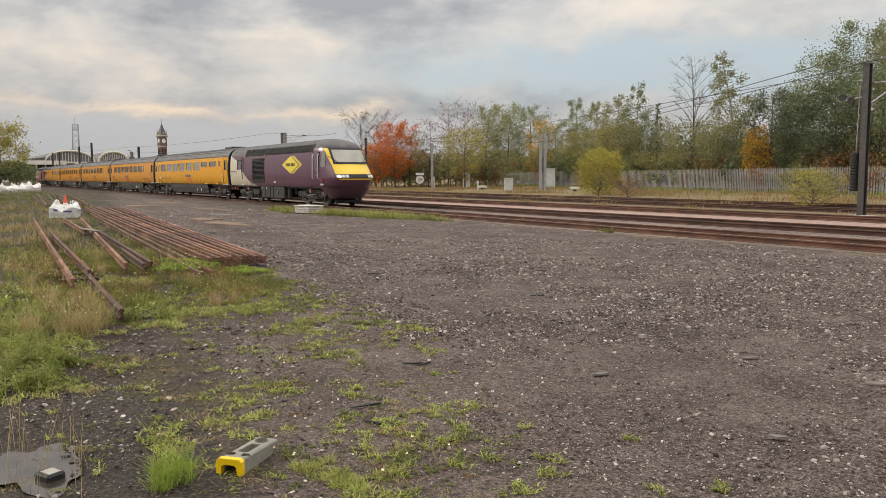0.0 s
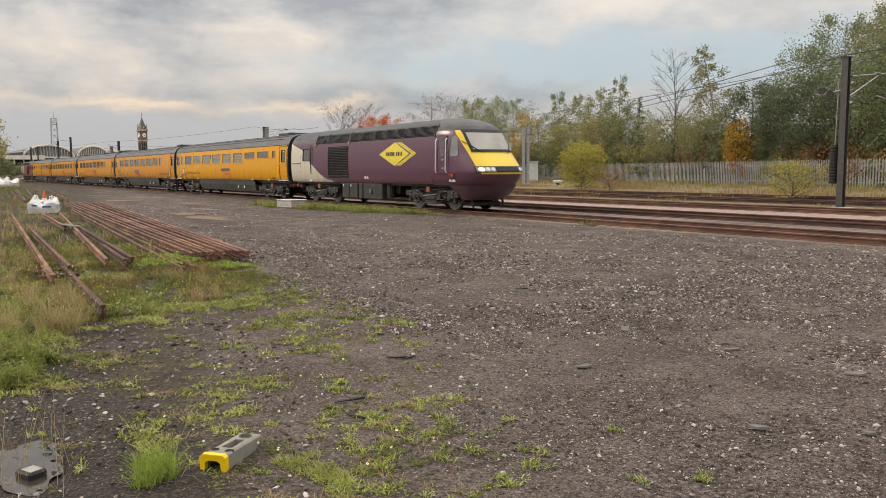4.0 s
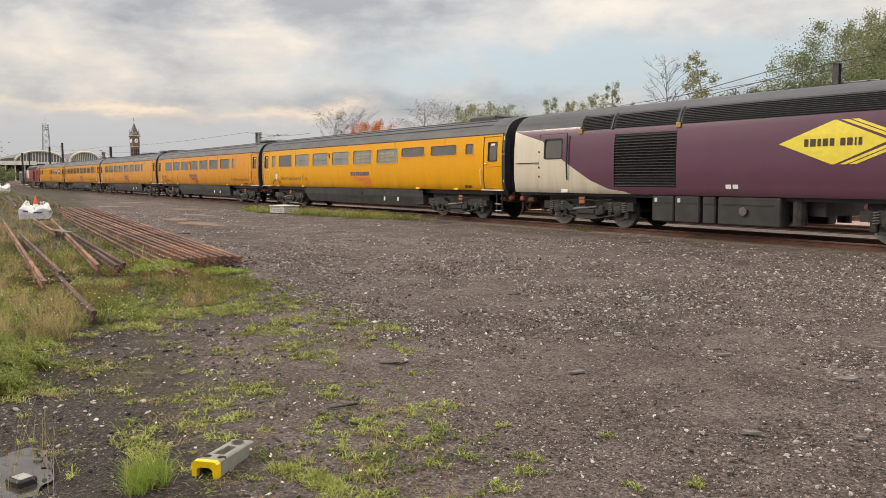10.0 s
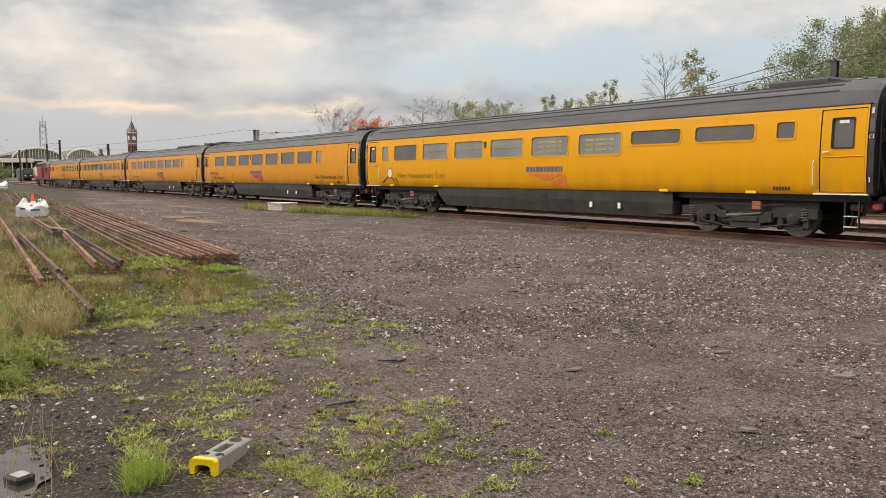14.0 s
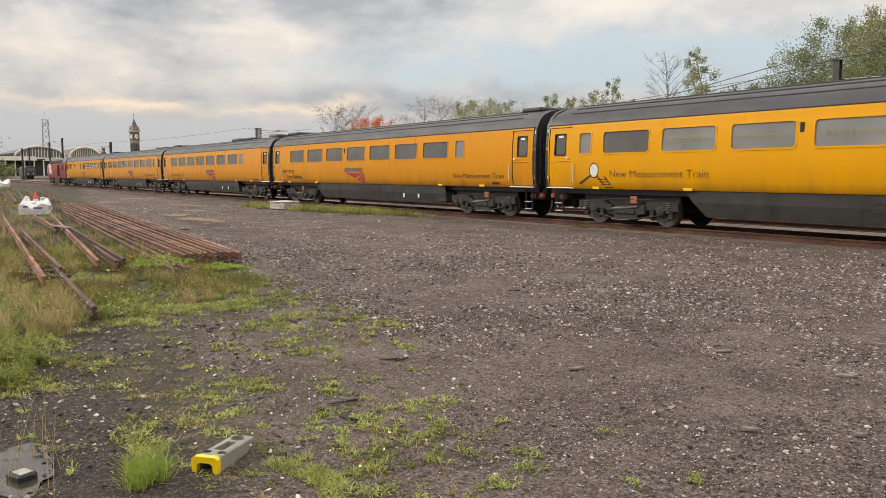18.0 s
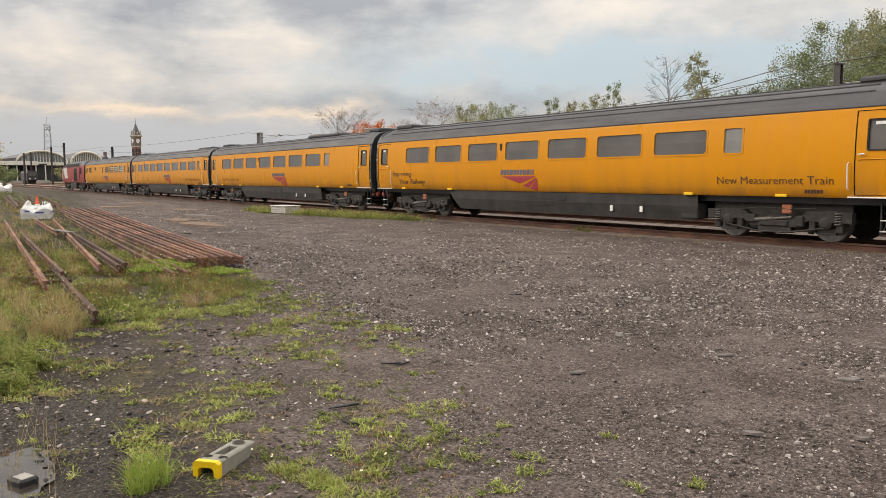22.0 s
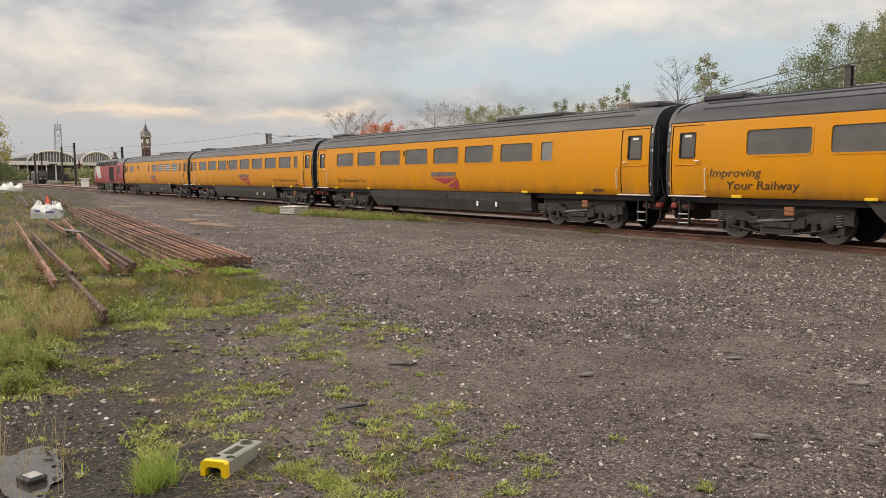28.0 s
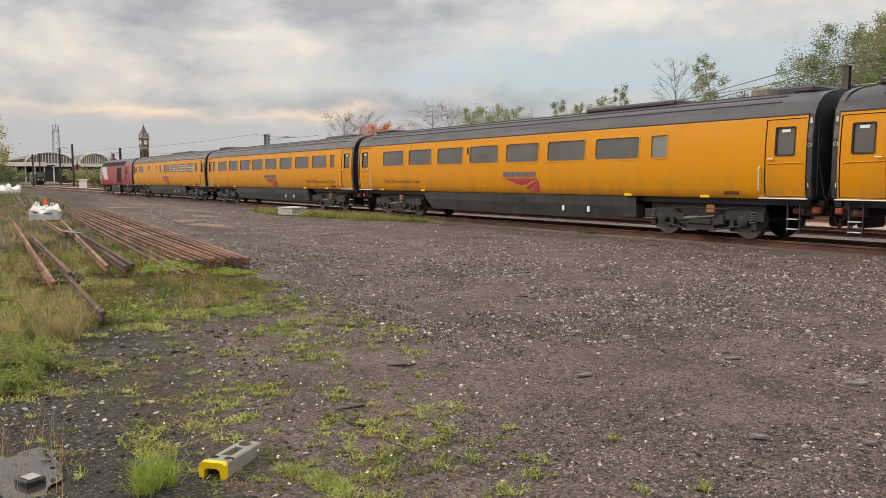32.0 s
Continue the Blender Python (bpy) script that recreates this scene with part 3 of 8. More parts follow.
def solid(name, m, material, label, category, at=(0, 0, 0), turn=0.0, group="", kind="", smooth=False):
    ob = tagged(new(name, m.mesh(name, MAT[material], smooth)), label, category, group, kind)
    ob.matrix_basis = pose(*at, 0, 0, turn)
    return ob


def words(text, size, width=None, thin=0.0, slant=0.0):
    """A flat mesh of the words, from the origin to the right, drawn in x and z."""
    cu = bpy.data.curves.new("lettering", "FONT")
    cu.body, cu.size, cu.resolution_u, cu.offset = text, size, 3, -thin * size
    ob = new("lettering", cu)
    bpy.context.view_layer.update()
    me = bpy.data.meshes.new_from_object(ob.evaluated_get(bpy.context.evaluated_depsgraph_get()))
    m = M()
    pts = [tuple(v.co) for v in me.vertices]
    wide = max(p[0] for p in pts) or 1
    k = width / wide if width else 1
    m.add([(p[0] * k + p[1] * slant, 0, p[1]) for p in pts], [tuple(p.vertices) for p in me.polygons])
    bpy.data.objects.remove(ob)
    bpy.data.curves.remove(cu)
    bpy.data.meshes.remove(me)
    return m


# ---- ground and lines ----
G = -0.16          # level of the yard; the rails' running surface is z = 0
LINE = 18.632      # centre of the line the train uses
rng = np.random.default_rng(7)


def yard_edge(x):
    """How far the weeds reach from the camera's side into the yard."""
    return float(np.interp(x, [-140, -60, -45, -15, -12.5, -8, -5.4, -3.9, -2, 0], [11, 8.6, 7.2, 5.4, 4.9, 4.6, 3.8, 3.0, 2.3, 1.4]))


def build_ground():
    def spread(lo, hi, near0, near1, step):
        mid = np.arange(near0, near1 + step / 2, step)
        out = lambda a, b: a + np.sign(b - a) * np.cumsum(step * 1.28 ** np.arange(1, 40))
        left, right = out(near0, lo), out(near1, hi)
        left, right = left[left > lo], right[right < hi]
        return np.concatenate([[lo], left[::-1], mid, right, [hi]])

    xs, ys = spread(-2500, 2500, -32, 2, 0.16), spread(-2500, 2500, -2, 17, 0.16)
    verts = []
    for y in ys:
        for x in xs:
            z = -0.012
            if -60 < x < 30 and -20 < y < 17.3:
                fade = min(1, (17.3 - y) / 2)
                z -= 0.012 * fade
                z += fade * (0.016 * noise.noise((x * 0.35, y * 0.35, 0)) + 0.010 * noise.noise((x * 1.3, y * 1.3, 3)) + 0.007 * noise.noise((x * 3.4, y * 3.4, 5)))
                z -= 0.085 * math.exp(-(((x + 5.38) / 0.62) ** 2 + ((y - 0.44) / 0.40) ** 2))
            verts.append((x, y, G + z))
    n = len(xs)
    me = bpy.data.meshes.new("ground")
    me.from_pydata(verts, [], [(i * n + k, i * n + k + 1, (i + 1) * n + k + 1, (i + 1) * n + k) for i in range(len(ys) - 1) for k in range(n - 1)])
    me.materials.append(MAT["ground"])
    me.shade_smooth()
    tagged(new("ground", me), "dark cinder and gravel yard with mossy weedy strip", "ground", kind="structure")
    m = M()
    m.box(-250, 24.6, G - 0.05, 700, 14.6, 0.1)
    ob = new("ballast_bed", m.mesh("ballast_bed", MAT["ballast"]))
    tagged(ob, "stained and pinkish stone ballast under the lines", "ballast", kind="structure")
    m = M()
    rim = [(a, 0.46 + 0.08 * math.sin(3 * a + 1) + 0.05 * math.sin(5 * a + 2) + 0.03 * math.sin(9 * a)) for a in np.linspace(0, 2 * math.pi, 48, endpoint=False)]
    m.add([(-5.40 + r * math.cos(a), 0.43 + 0.58 * r * math.sin(a), G - 0.058) for a, r in rim], [tuple(range(48))])
    tagged(new("puddle", m.mesh("puddle", MAT["water"])), "shallow puddle of dark rainwater on cinders", "puddle", kind="structure")


RAIL = [(-0.07, 0), (0.07, 0), (0.07, 0.012), (0.012, 0.03), (0.010, 0.105), (0.036, 0.118), (0.036, 0.145), (0.026, 0.155),
        (-0.026, 0.155), (-0.036, 0.145), (-0.036, 0.118), (-0.010, 0.105), (-0.012, 0.03), (-0.07, 0.012)]


def build_line(y, rail, label, top):
    ob = thing("railway_track", label, "track", (0, y, 0), kind="structure")
    for s in (-0.7525, 0.7525):
        r = part("rail", M().sweep(RAIL, -420, 90, s, -0.155), rail, ob)
        part("running_surface", M().box(-165, s, 0.001, 510, 0.046, 0.004), top, r, "polished head of the rail")
    m = M()
    for i in range(330):
        m.box(-160 + i * 0.65, 0, -0.205, 0.25, 2.5, 0.1)
    p = part("sleepers", m, "sleeper", ob)
    p["kind"] = "stuff"


BULLHEAD = [(-0.034, 0.004), (-0.026, 0), (0.026, 0), (0.034, 0.004), (0.034, 0.036), (0.010, 0.050), (0.010, 0.098), (0.034, 0.112), (0.034, 0.143), (0.024, 0.150),
            (-0.024, 0.150), (-0.034, 0.143), (-0.034, 0.112), (-0.010, 0.098), (-0.010, 0.050), (-0.034, 0.036)]


def lying_rail(x0, y0, x1, y1, z, mat="rust", label="", roll=0.0, group="", z1=None):
    d = math.hypot(x1 - x0, y1 - y0)
    m = M().sweep(BULLHEAD, 0, d, 0, 0)
    ob = tagged(new("rail", m.mesh("rail", MAT[mat])), label or "long rusty steel rail lying in weeds", "rail", group)
    tilt = math.degrees(math.atan2((z1 if z1 is not None else z) - z, d))
    ob.matrix_basis = pose(x0, y0, z, 0, 0, math.degrees(math.atan2(y1 - y0, x1 - x0))) @ pose(0, 0, 0, 0, -tilt, 0) @ pose(0, 0, 0, roll, 0, 0)
    return ob


def build_scrap():
    # rails laid side by side on bearers
    for i in range(8):
        k = i / 7
        near = (-14.75 - 0.9 * (0.5 - abs(k - 0.5)) * rng.random() - 0.1 * (1 - k), 4.30 + 1.04 * k)
        far = (-45.4 + 1.5 * rng.random(), 6.30 + 1.80 * k)
        lying_rail(*near, *far, G + 0.060 + 0.02 * rng.random(), ("rust_red", "rust", "rust_red", "rust_pale")[i % 4], "long rusty rail in a row of stacked rails", 0, "stacked rails")
    for x, y in ((-16.6, 4.95), (-24.5, 5.5), (-33, 6.15), (-42, 6.9)):
        solid("timber_bearer", M().box(0, 0, 0, 0.22, 1.8, 0.13, 0.015), "sleeper", "old dark timber bearer under stacked rails", "sleeper", (x, y, G - 0.012), 3, "rail bearers")
    # lower row sunk in grass
    for i, (a, b, c, d) in enumerate(((-13.3, 3.66, -38, 5.65), (-13.4, 3.90, -41, 6.05))):
        lying_rail(a, b, c, d, G + 0.0, "rust", "rusty rail half hidden in grass", 0, "stacked rails")
    # crossing pieces
    lying_rail(-13.1, 1.65, -33.4, 2.94, G + 0.06, "rust_pale", "bent rusty switch rail on chairs", 0, "crossing rails")
    lying_rail(-14.26, 2.06, -25.0, 2.62, G + 0.06, "rust", "rusty stock rail of an old crossing", 0, "crossing rails")
    lying_rail(-14.7, 3.16, -24.2, 3.80, G + 0.09, "rust_dark", "rusty crossing rail with a flared end", 0, "crossing rails")
    lying_rail(-14.6, 3.02, -18.0, 3.28, G + 0.07, "rust_dark", "short check rail bolted beside crossing", 0, "crossing rails")
    lying_rail(-15.0, 2.78, -33.0, 4.54, G + 0.06, "rust_pale", "rusty crossing rail among weeds", 0, "crossing rails")
    lying_rail(-10.0, 1.78, -19, 2.32, G + 0.02, "rust_dark", "short rusty rail end sticking out of weeds", 0, "crossing rails", z1=G - 0.05)
    lying_rail(-25.2, 3.57, -33.9, 4.02, G + 0.05, "rust_pale", "rusty rail bar running into the crossing", 0, "crossing rails")
    solid("crossing_plate", M().box(0, 0, 0, 1.5, 0.22, 0.03, 0.01), "slab", "flat grey weathered plate on crossing", "plate", (-24.9, 3.68, G + 0.225), 8)
    for x, y in ((-14.4, 1.9), (-15.2, 1.94), (-16.0, 1.98), (-17.0, 2.05), (-18.2, 2.12), (-19.6, 2.2)):
        ob = thing("rail_chair", "rusty cast iron rail chair with bolts", "rail chair", (x, y, G), 3, "rail chairs")
        part("base", M().box(0, 0, 0.02, 0.20, 0.62, 0.09, 0.015), "rust_dark", ob)
        for s in (-0.2, 0.2):
            part("bolt", M().lathe([(0.03, 0.065), (0.03, 0.10), (0.018, 0.11)], 6, "z", (0, s, 0)), "rust", ob)
    # heap of rails farther off
    for i in range(11):
        x0, y0 = -47 - 6 * rng.random(), 4.5 + 0.22 * i
        lying_rail(x0, y0 + 0.3, x0 - 26 - 9 * rng.random(), y0 + 1.9 + 1.6 * rng.random(), G + 0.02 + 0.10 * rng.random(), ("rust_dark", "rust", "sleeper")[i % 3],
                   "dark rusty rail in a loose heap", 0, "heaped rails", G + 0.04 + 0.12 * rng.random())


# ---- train ----
def crown(z):
    """Height on the roof's flattened curve."""
    return z if z <= 3.05 else 3.05 + (z - 3.05) * 0.86


SIDE_Z = [1.06, 1.12, 1.5, 2.0, 2.5, 3.0, 3.05] + [crown(z) for z in (3.15, 3.38, 3.58, 3.73, 3.80, 3.82)]
SIDE_Y = [1.27, 1.315, 1.365, 1.37, 1.355, 1.305, 1.295, 1.26, 1.15, 0.95, 0.65, 0.30, 0.0]


def sy(z):
    return float(np.interp(z, SIDE_Z, SIDE_Y))


def wall_grid(m, side, x0, x1, z0, z1, holes, off=0.0):
    """The body side from x0 to x1 with openings cut through; holes are (x0, x1, z0, z1)."""
    xs = sorted({x0, x1, *(v for h in holes for v in h[:2])})
    zs = sorted({z0, z1, *(v for h in holes for v in h[2:]), *(z for z in (1.12, 1.3, 1.5, 1.75, 2.0, 2.25, 2.5, 2.75, 3.0) if z0 < z < z1)})
    at = {}
    verts, faces = [], []
    for i, x in enumerate(xs):
        for k, z in enumerate(zs):
            at[i, k] = len(verts)
            verts.append((x, side * (sy(z) + off), z))
    for i in range(len(xs) - 1):
        for k in range(len(zs) - 1):
            cx, cz = (xs[i] + xs[i + 1]) / 2, (zs[k] + zs[k + 1]) / 2
            if not any(h[0] < cx < h[1] and h[2] < cz < h[3] for h in holes):
                faces.append((at[i, k], at[i + 1, k], at[i + 1, k + 1], at[i, k + 1]))
    return m.add(verts, faces)


def rounded(x0, x1, z0, z1, r, n=4):
    pts = []
    for cx, cz, a0 in ((x1 - r, z1 - r, 0), (x0 + r, z1 - r, 90), (x0 + r, z0 + r, 180), (x1 - r, z0 + r, 270)):
        for k in range(n + 1):
            a = radians(a0 + 90 * k / n)
            pts.append((cx + r * math.cos(a), cz + r * math.sin(a)))
    return pts


def ring(m, side, x0, x1, z0, z1, w, r, proud=0.012, deep=0.03):
    """A rounded frame round an opening, following the body side."""
    outer, inner = rounded(x0 - w, x1 + w, z0 - w, z1 + w, r + w), rounded(x0 + 0.01, x1 - 0.01, z0 + 0.01, z1 - 0.01, r)
    n = len(outer)
    verts = []
    for pts, off in ((outer, 0.002), (outer, proud), (inner, proud), (inner, -deep)):
        verts += [(x, side * (sy(z) + off), z) for x, z in pts]
    faces = [(j * n + i, j * n + (i + 1) % n, (j + 1) * n + (i + 1) % n, (j + 1) * n + i) for j in range(3) for i in range(n)]
    # web that closes the square corners of the cut
    return m.add(verts, faces)


def pane(m, side, x0, x1, z0, z1, deep=0.022):
    zs = [z0, (z0 + z1) / 2, z1]
    return m.sheet([[(x0, side * (sy(z) - deep), z), (x1, side * (sy(z) - deep), z)] for z in zs])


def wrap(m, side, x, z, off=0.010):
    """Lays a flat drawing in x and z on the body side."""
    m.v = [(x + (p[0] if side < 0 else -p[0]), side * (sy(z + p[2]) + off), z + p[2]) for p in m.v]
    return m


def rows_fill(m, edges, n=8):
    """A flat figure in x and z given by lower and upper ends of its two edges, cut into n strips so that it can follow the curved side."""
    (ax, az), (bx, bz), (cx, cz), (dx, dz) = edges
    lerp = lambda p, q, k: p + (q - p) * k
    return m.sheet([[(lerp(ax, dx, k / n), 0, lerp(az, dz, k / n)), (lerp(bx, cx, k / n), 0, lerp(bz, cz, k / n))] for k in range(n + 1)])


def bars(lengths, h, gap, slant=0.0):
    """A row of plain upright bars in place of a word."""
    m, x = M(), 0.0
    for w in lengths:
        m.add([(x, 0, 0), (x + w, 0, 0), (x + w + slant * h, 0, h), (x + slant * h, 0, h)], [(0, 1, 2, 3)])
        x += w + gap
    return m


def bar_list(lengths, h, gap, slant=0.0):
    """The bars of a word, each on its own."""
    out, x = [], 0.0
    for w in lengths:
        out.append(M().add([(x, 0, 0), (x + w, 0, 0), (x + w + slant * h, 0, h), (x + slant * h, 0, h)], [(0, 1, 2, 3)]))
        x += w + gap
    return out


def coil(m, x, y, z0, z1, r, turns=5, wire=0.018):
    pts = [(x + r * math.cos(a), y + r * math.sin(a), z0 + (z1 - z0) * a / (2 * math.pi * turns)) for a in np.linspace(0, 2 * math.pi * turns, turns * 8 + 1)]
    return m.tube(pts, wire, 5)


SHARED = {}


def shared(key, make, material, smooth=False):
    if key not in SHARED:
        SHARED[key] = make().mesh(key, MAT[material], smooth)
    return SHARED[key]


def wheel_mesh(r):
    m = M()
    for s in (-1, 1):
        y = s * 0.7525
        m.lathe([(0.10, y + s * 0.09), (0.12, y + s * 0.075), (r - 0.10, y + s * 0.05), (r - 0.06, y + s * 0.07), (r - 0.005, y + s * 0.07), (r, y + s * 0.055), (r + 0.002, y - s * 0.03),
                 (r + 0.028, y - s * 0.045), (r + 0.025, y - s * 0.065), (r - 0.06, y - s * 0.065), (r - 0.10, y - s * 0.03), (0.12, y - s * 0.05)], 28, "y")
    m.lathe([(0.085, -0.95), (0.085, 0.95)], 12, "y")
    return m


WHEELSETS = []


def bogie(vehicle, x, r, base, power=False):
    """A two-axle bogie in parts; its wheelsets turn."""
    for dx in (-base / 2, base / 2):
        w = part("wheelset", shared("wheelset_%.2f" % r, lambda: wheel_mesh(r), "bogie", True), None, vehicle, "brake-dusted wheelset with bright treads", at=pose(x + dx, 0, r))
        for s in (-1, 1):
            part("tread", shared("tread_%.2f_%d" % (r, s), lambda: M().lathe([(r - 0.035, s * 0.8240), (r - 0.004, s * 0.8245), (r + 0.002, s * 0.81), (r + 0.004, s * 0.73)], 28, "y"), "wheel", True), None, w, "bright worn steel tread")
        WHEELSETS.append((w, x + dx, r))
    frame_ob = part("bogie_frame", shared("bogie_frame_%d" % power, lambda: bogie_frame(base, r, power), "bogie"), None, vehicle, "brake-dust coloured welded bogie frame", at=pose(x, 0, 0))
    for s in (-1, 1):
        for dx in (-base / 2, base / 2):
            part("axlebox", shared("axlebox_%.2f" % r, lambda: M().lathe([(0.16, -0.10), (0.17, 0.0), (0.15, 0.08), (0.09, 0.11)], 14, "y").box(0, -0.03, 0.12, 0.34, 0.16, 0.14, 0.03), "bogie"),
                 None, frame_ob, at=pose(dx, s * 1.03, r) if s > 0 else pose(dx, s * 1.03, r, 0, 0, 180))
            for k in ((-0.26, 0.26) if power else (0.30,)):
                part("coil_spring", shared("coil_%d" % power, lambda: coil(M(), 0, 0, 0, 0.30, 0.085, 5, 0.02), "spring"), None, frame_ob,
                     at=pose(dx + (k if dx > 0 or power else -k), s * 1.06, r - 0.06))
        part("damper", shared("damper", lambda: M().tube([(-0.5, 0, 0), (-0.05, 0, 0.04), (0.0, 0, 0.04), (0.48, 0, 0.09)], [0.05, 0.05, 0.032, 0.032], 8), "spring"), None, frame_ob, at=pose(0, s * 1.12, r + 0.02))
        part("lamp_bracket", shared("bracket_box", lambda: M().box(0, 0, 0, 0.26, 0.06, 0.22, 0.02), "orange"), None, frame_ob, "faded orange equipment box", at=pose(-0.15 if power else 0.35, s * 1.13, r + 0.30))
    return frame_ob


def bogie_frame(base, r, power):
    m = M()
    for s in (-1, 1):
        y = s * 1.02
        z = r + 0.16
        pts = [(-base / 2 - 0.62, z - 0.02), (-base / 2 + 0.45, z), (-base / 4, z - 0.16), (base / 4, z - 0.16), (base / 2 - 0.45, z), (base / 2 + 0.62, z - 0.02)]
        for (x0, z0), (x1, z1) in zip(pts, pts[1:]):
            m.add([(x0, y - 0.09, z0 - 0.13), (x1, y - 0.09, z1 - 0.13), (x1, y - 0.09, z1 + 0.11), (x0, y - 0.09, z0 + 0.11),
                   (x0, y + 0.09, z0 - 0.13), (x1, y + 0.09, z1 - 0.13), (x1, y + 0.09, z1 + 0.11), (x0, y + 0.09, z0 + 0.11)],
                  [(0, 1, 2, 3), (4, 7, 6, 5), (0, 4, 5, 1), (3, 2, 6, 7), (0, 3, 7, 4), (1, 5, 6, 2)])
        for dx in (-base / 2, base / 2):
            m.box(dx, y, r - 0.24, 0.5, 0.10, 0.06, 0.01)
            m.box(dx - 0.33, y, r - 0.03, 0.16, 0.15, 0.40, 0.02)
            m.box(dx + 0.33, y, r - 0.03, 0.16, 0.15, 0.40, 0.02)
            m.box(dx, y - s * 0.03, r + 0.10, 0.56, 0.10, 0.36, 0.03)
        m.box(0, y + s * 0.05, r - 0.05, 0.78, 0.16, 0.16, 0.03)
        m.box(0, y + s * 0.02, r - 0.20, 0.9, 0.14, 0.16, 0.02)
        # plates added behind the frame so that the shaded bogie reads as one dark mass
        m.box(0, y - s * 0.12, 0.73, base + 1.1, 0.05, 0.46, 0.01)
        m.box(0, y - s * 0.15, r - 0.05, base - 1.0, 0.10, 0.34, 0.02)
        m.tube([(-base / 2, y + s * 0.10, r - 0.12), (-0.4, y + s * 0.13, r - 0.26), (0.4, y + s * 0.13, r - 0.26), (base / 2, y + s * 0.10, r - 0.12)], 0.022, 5)
        m.box(-0.62, y + s * 0.08, r + 0.05, 0.26, 0.12, 0.2, 0.02)
        m.box(0.68, y + s * 0.08, r + 0.02, 0.2, 0.12, 0.26, 0.02)
        m.tube([(-0.9, y + s * 0.12, r + 0.27), (-0.3, y + s * 0.13, r + 0.33), (0.5, y + s * 0.13, r + 0.30), (1.1, y + s * 0.12, r + 0.34)], 0.016, 5)
        for dx in (-base / 2 + r + 0.08, base / 2 - r - 0.08):
            m.box(dx, y - s * 0.28, r - 0.1, 0.12, 0.12, 0.40, 0.02)
    m.box(0, 0, r + 0.02, 0.55, 2.0, 0.26, 0.03)
    if power:
        m.box(-0.6, 0, r, 0.7, 1.5, 0.5, 0.05).box(0.6, 0, r, 0.7, 1.5, 0.5, 0.05)
    else:
        m.box(-0.75, 0, r + 0.05, 0.3, 1.8, 0.2, 0.03).box(0.75, 0, r + 0.05, 0.3, 1.8, 0.2, 0.03)
    return m


def steps(vehicle, x, s):
    m = M()
    m.box(x - 0.16, s * 1.16, 0.62, 0.03, 0.05, 0.75).box(x + 0.16, s * 1.16, 0.62, 0.03, 0.05, 0.75)
    st = part("step_ladder", m, "dark", vehicle)
    for z in (0.34, 0.58):
        part("tread", M().box(x, s * 1.18, z, 0.30, 0.14, 0.025, 0.006), "cabinet", st, "white-edged step tread")


def coupling(vehicle, x, d):
    """Buffers, hook, hoses and gangway on the end that faces d."""
    part("gangway", M().box(x + d * 0.09, 0, 2.12, 0.36, 1.05, 2.1, 0.06).box(x + d * 0.2, 0, 2.12, 0.07, 1.15, 2.2, 0.03).box(x + d * 0.03, 0, 2.12, 0.07, 1.15, 2.2, 0.03), "rubber", vehicle, "black ribbed gangway bellows")
    for s in (-1, 1):
        part("buffer", M().tube([(x - d * 0.05, s * 0.87, 0.95), (x + d * 0.12, s * 0.87, 0.95)], 0.10, 10), "bogie", vehicle)
        part("air_hose", M().tube([(x, s * 0.45, 0.9), (x + d * 0.12, s * 0.5, 0.62), (x + d * 0.2, s * 0.48, 0.42), (x + d * 0.28, s * 0.4, 0.6)], 0.03, 6), "rust_red", vehicle, "rust-red air hose")
        part("jumper_cable", M().tube([(x + d * 0.02, s * 1.12, 2.0), (x + d * 0.12, s * 1.1, 1.5), (x + d * 0.18, s * 1.08, 1.15), (x + d * 0.26, s * 1.06, 1.05)], 0.022, 6), "rubber", vehicle)
    part("coupler", M().box(x + d * 0.05, 0, 0.9, 0.45, 0.30, 0.30, 0.05).box(x + d * 0.02, 0.0, 0.72, 0.2, 1.3, 0.14, 0.03), "bogie", vehicle)
    part("end_gear", M().box(x - d * 0.25, 0, 0.80, 0.42, 1.9, 0.30, 0.04).box(x - d * 0.10, 0.3, 0.55, 0.26, 0.9, 0.34, 0.05), "bogie", vehicle, "dark brake gear under the end")
    part("drawbar", M().tube([(x - d * 0.3, 0, 0.92), (x + d * 0.24, 0, 0.92)], 0.09, 8), "bogie", vehicle)
    for s in (-1, 1):
        part("valve_box", M().box(x - d * 0.04, s * 0.98, 0.80, 0.20, 0.16, 0.15, 0.03), "redpipe", vehicle, "faded red valve box")
        part("lamp_iron", M().box(x + d * 0.02, s * 0.98, 2.35, 0.05, 0.10, 0.30, 0.01), "skirt", vehicle)
        part("end_pipe", M().tube([(x + d * 0.03, s * 1.16, 3.0), (x + d * 0.05, s * 1.18, 2.2), (x + d * 0.04, s * 1.17, 1.2)], 0.020, 6), "skirt", vehicle)
    part("brake_cylinder", M().tube([(x - d * 0.62, -0.95, 0.78), (x - d * 0.36, -0.95, 0.76)], 0.085, 10), "rust_red", vehicle, "rust-red cylinder beneath the end")


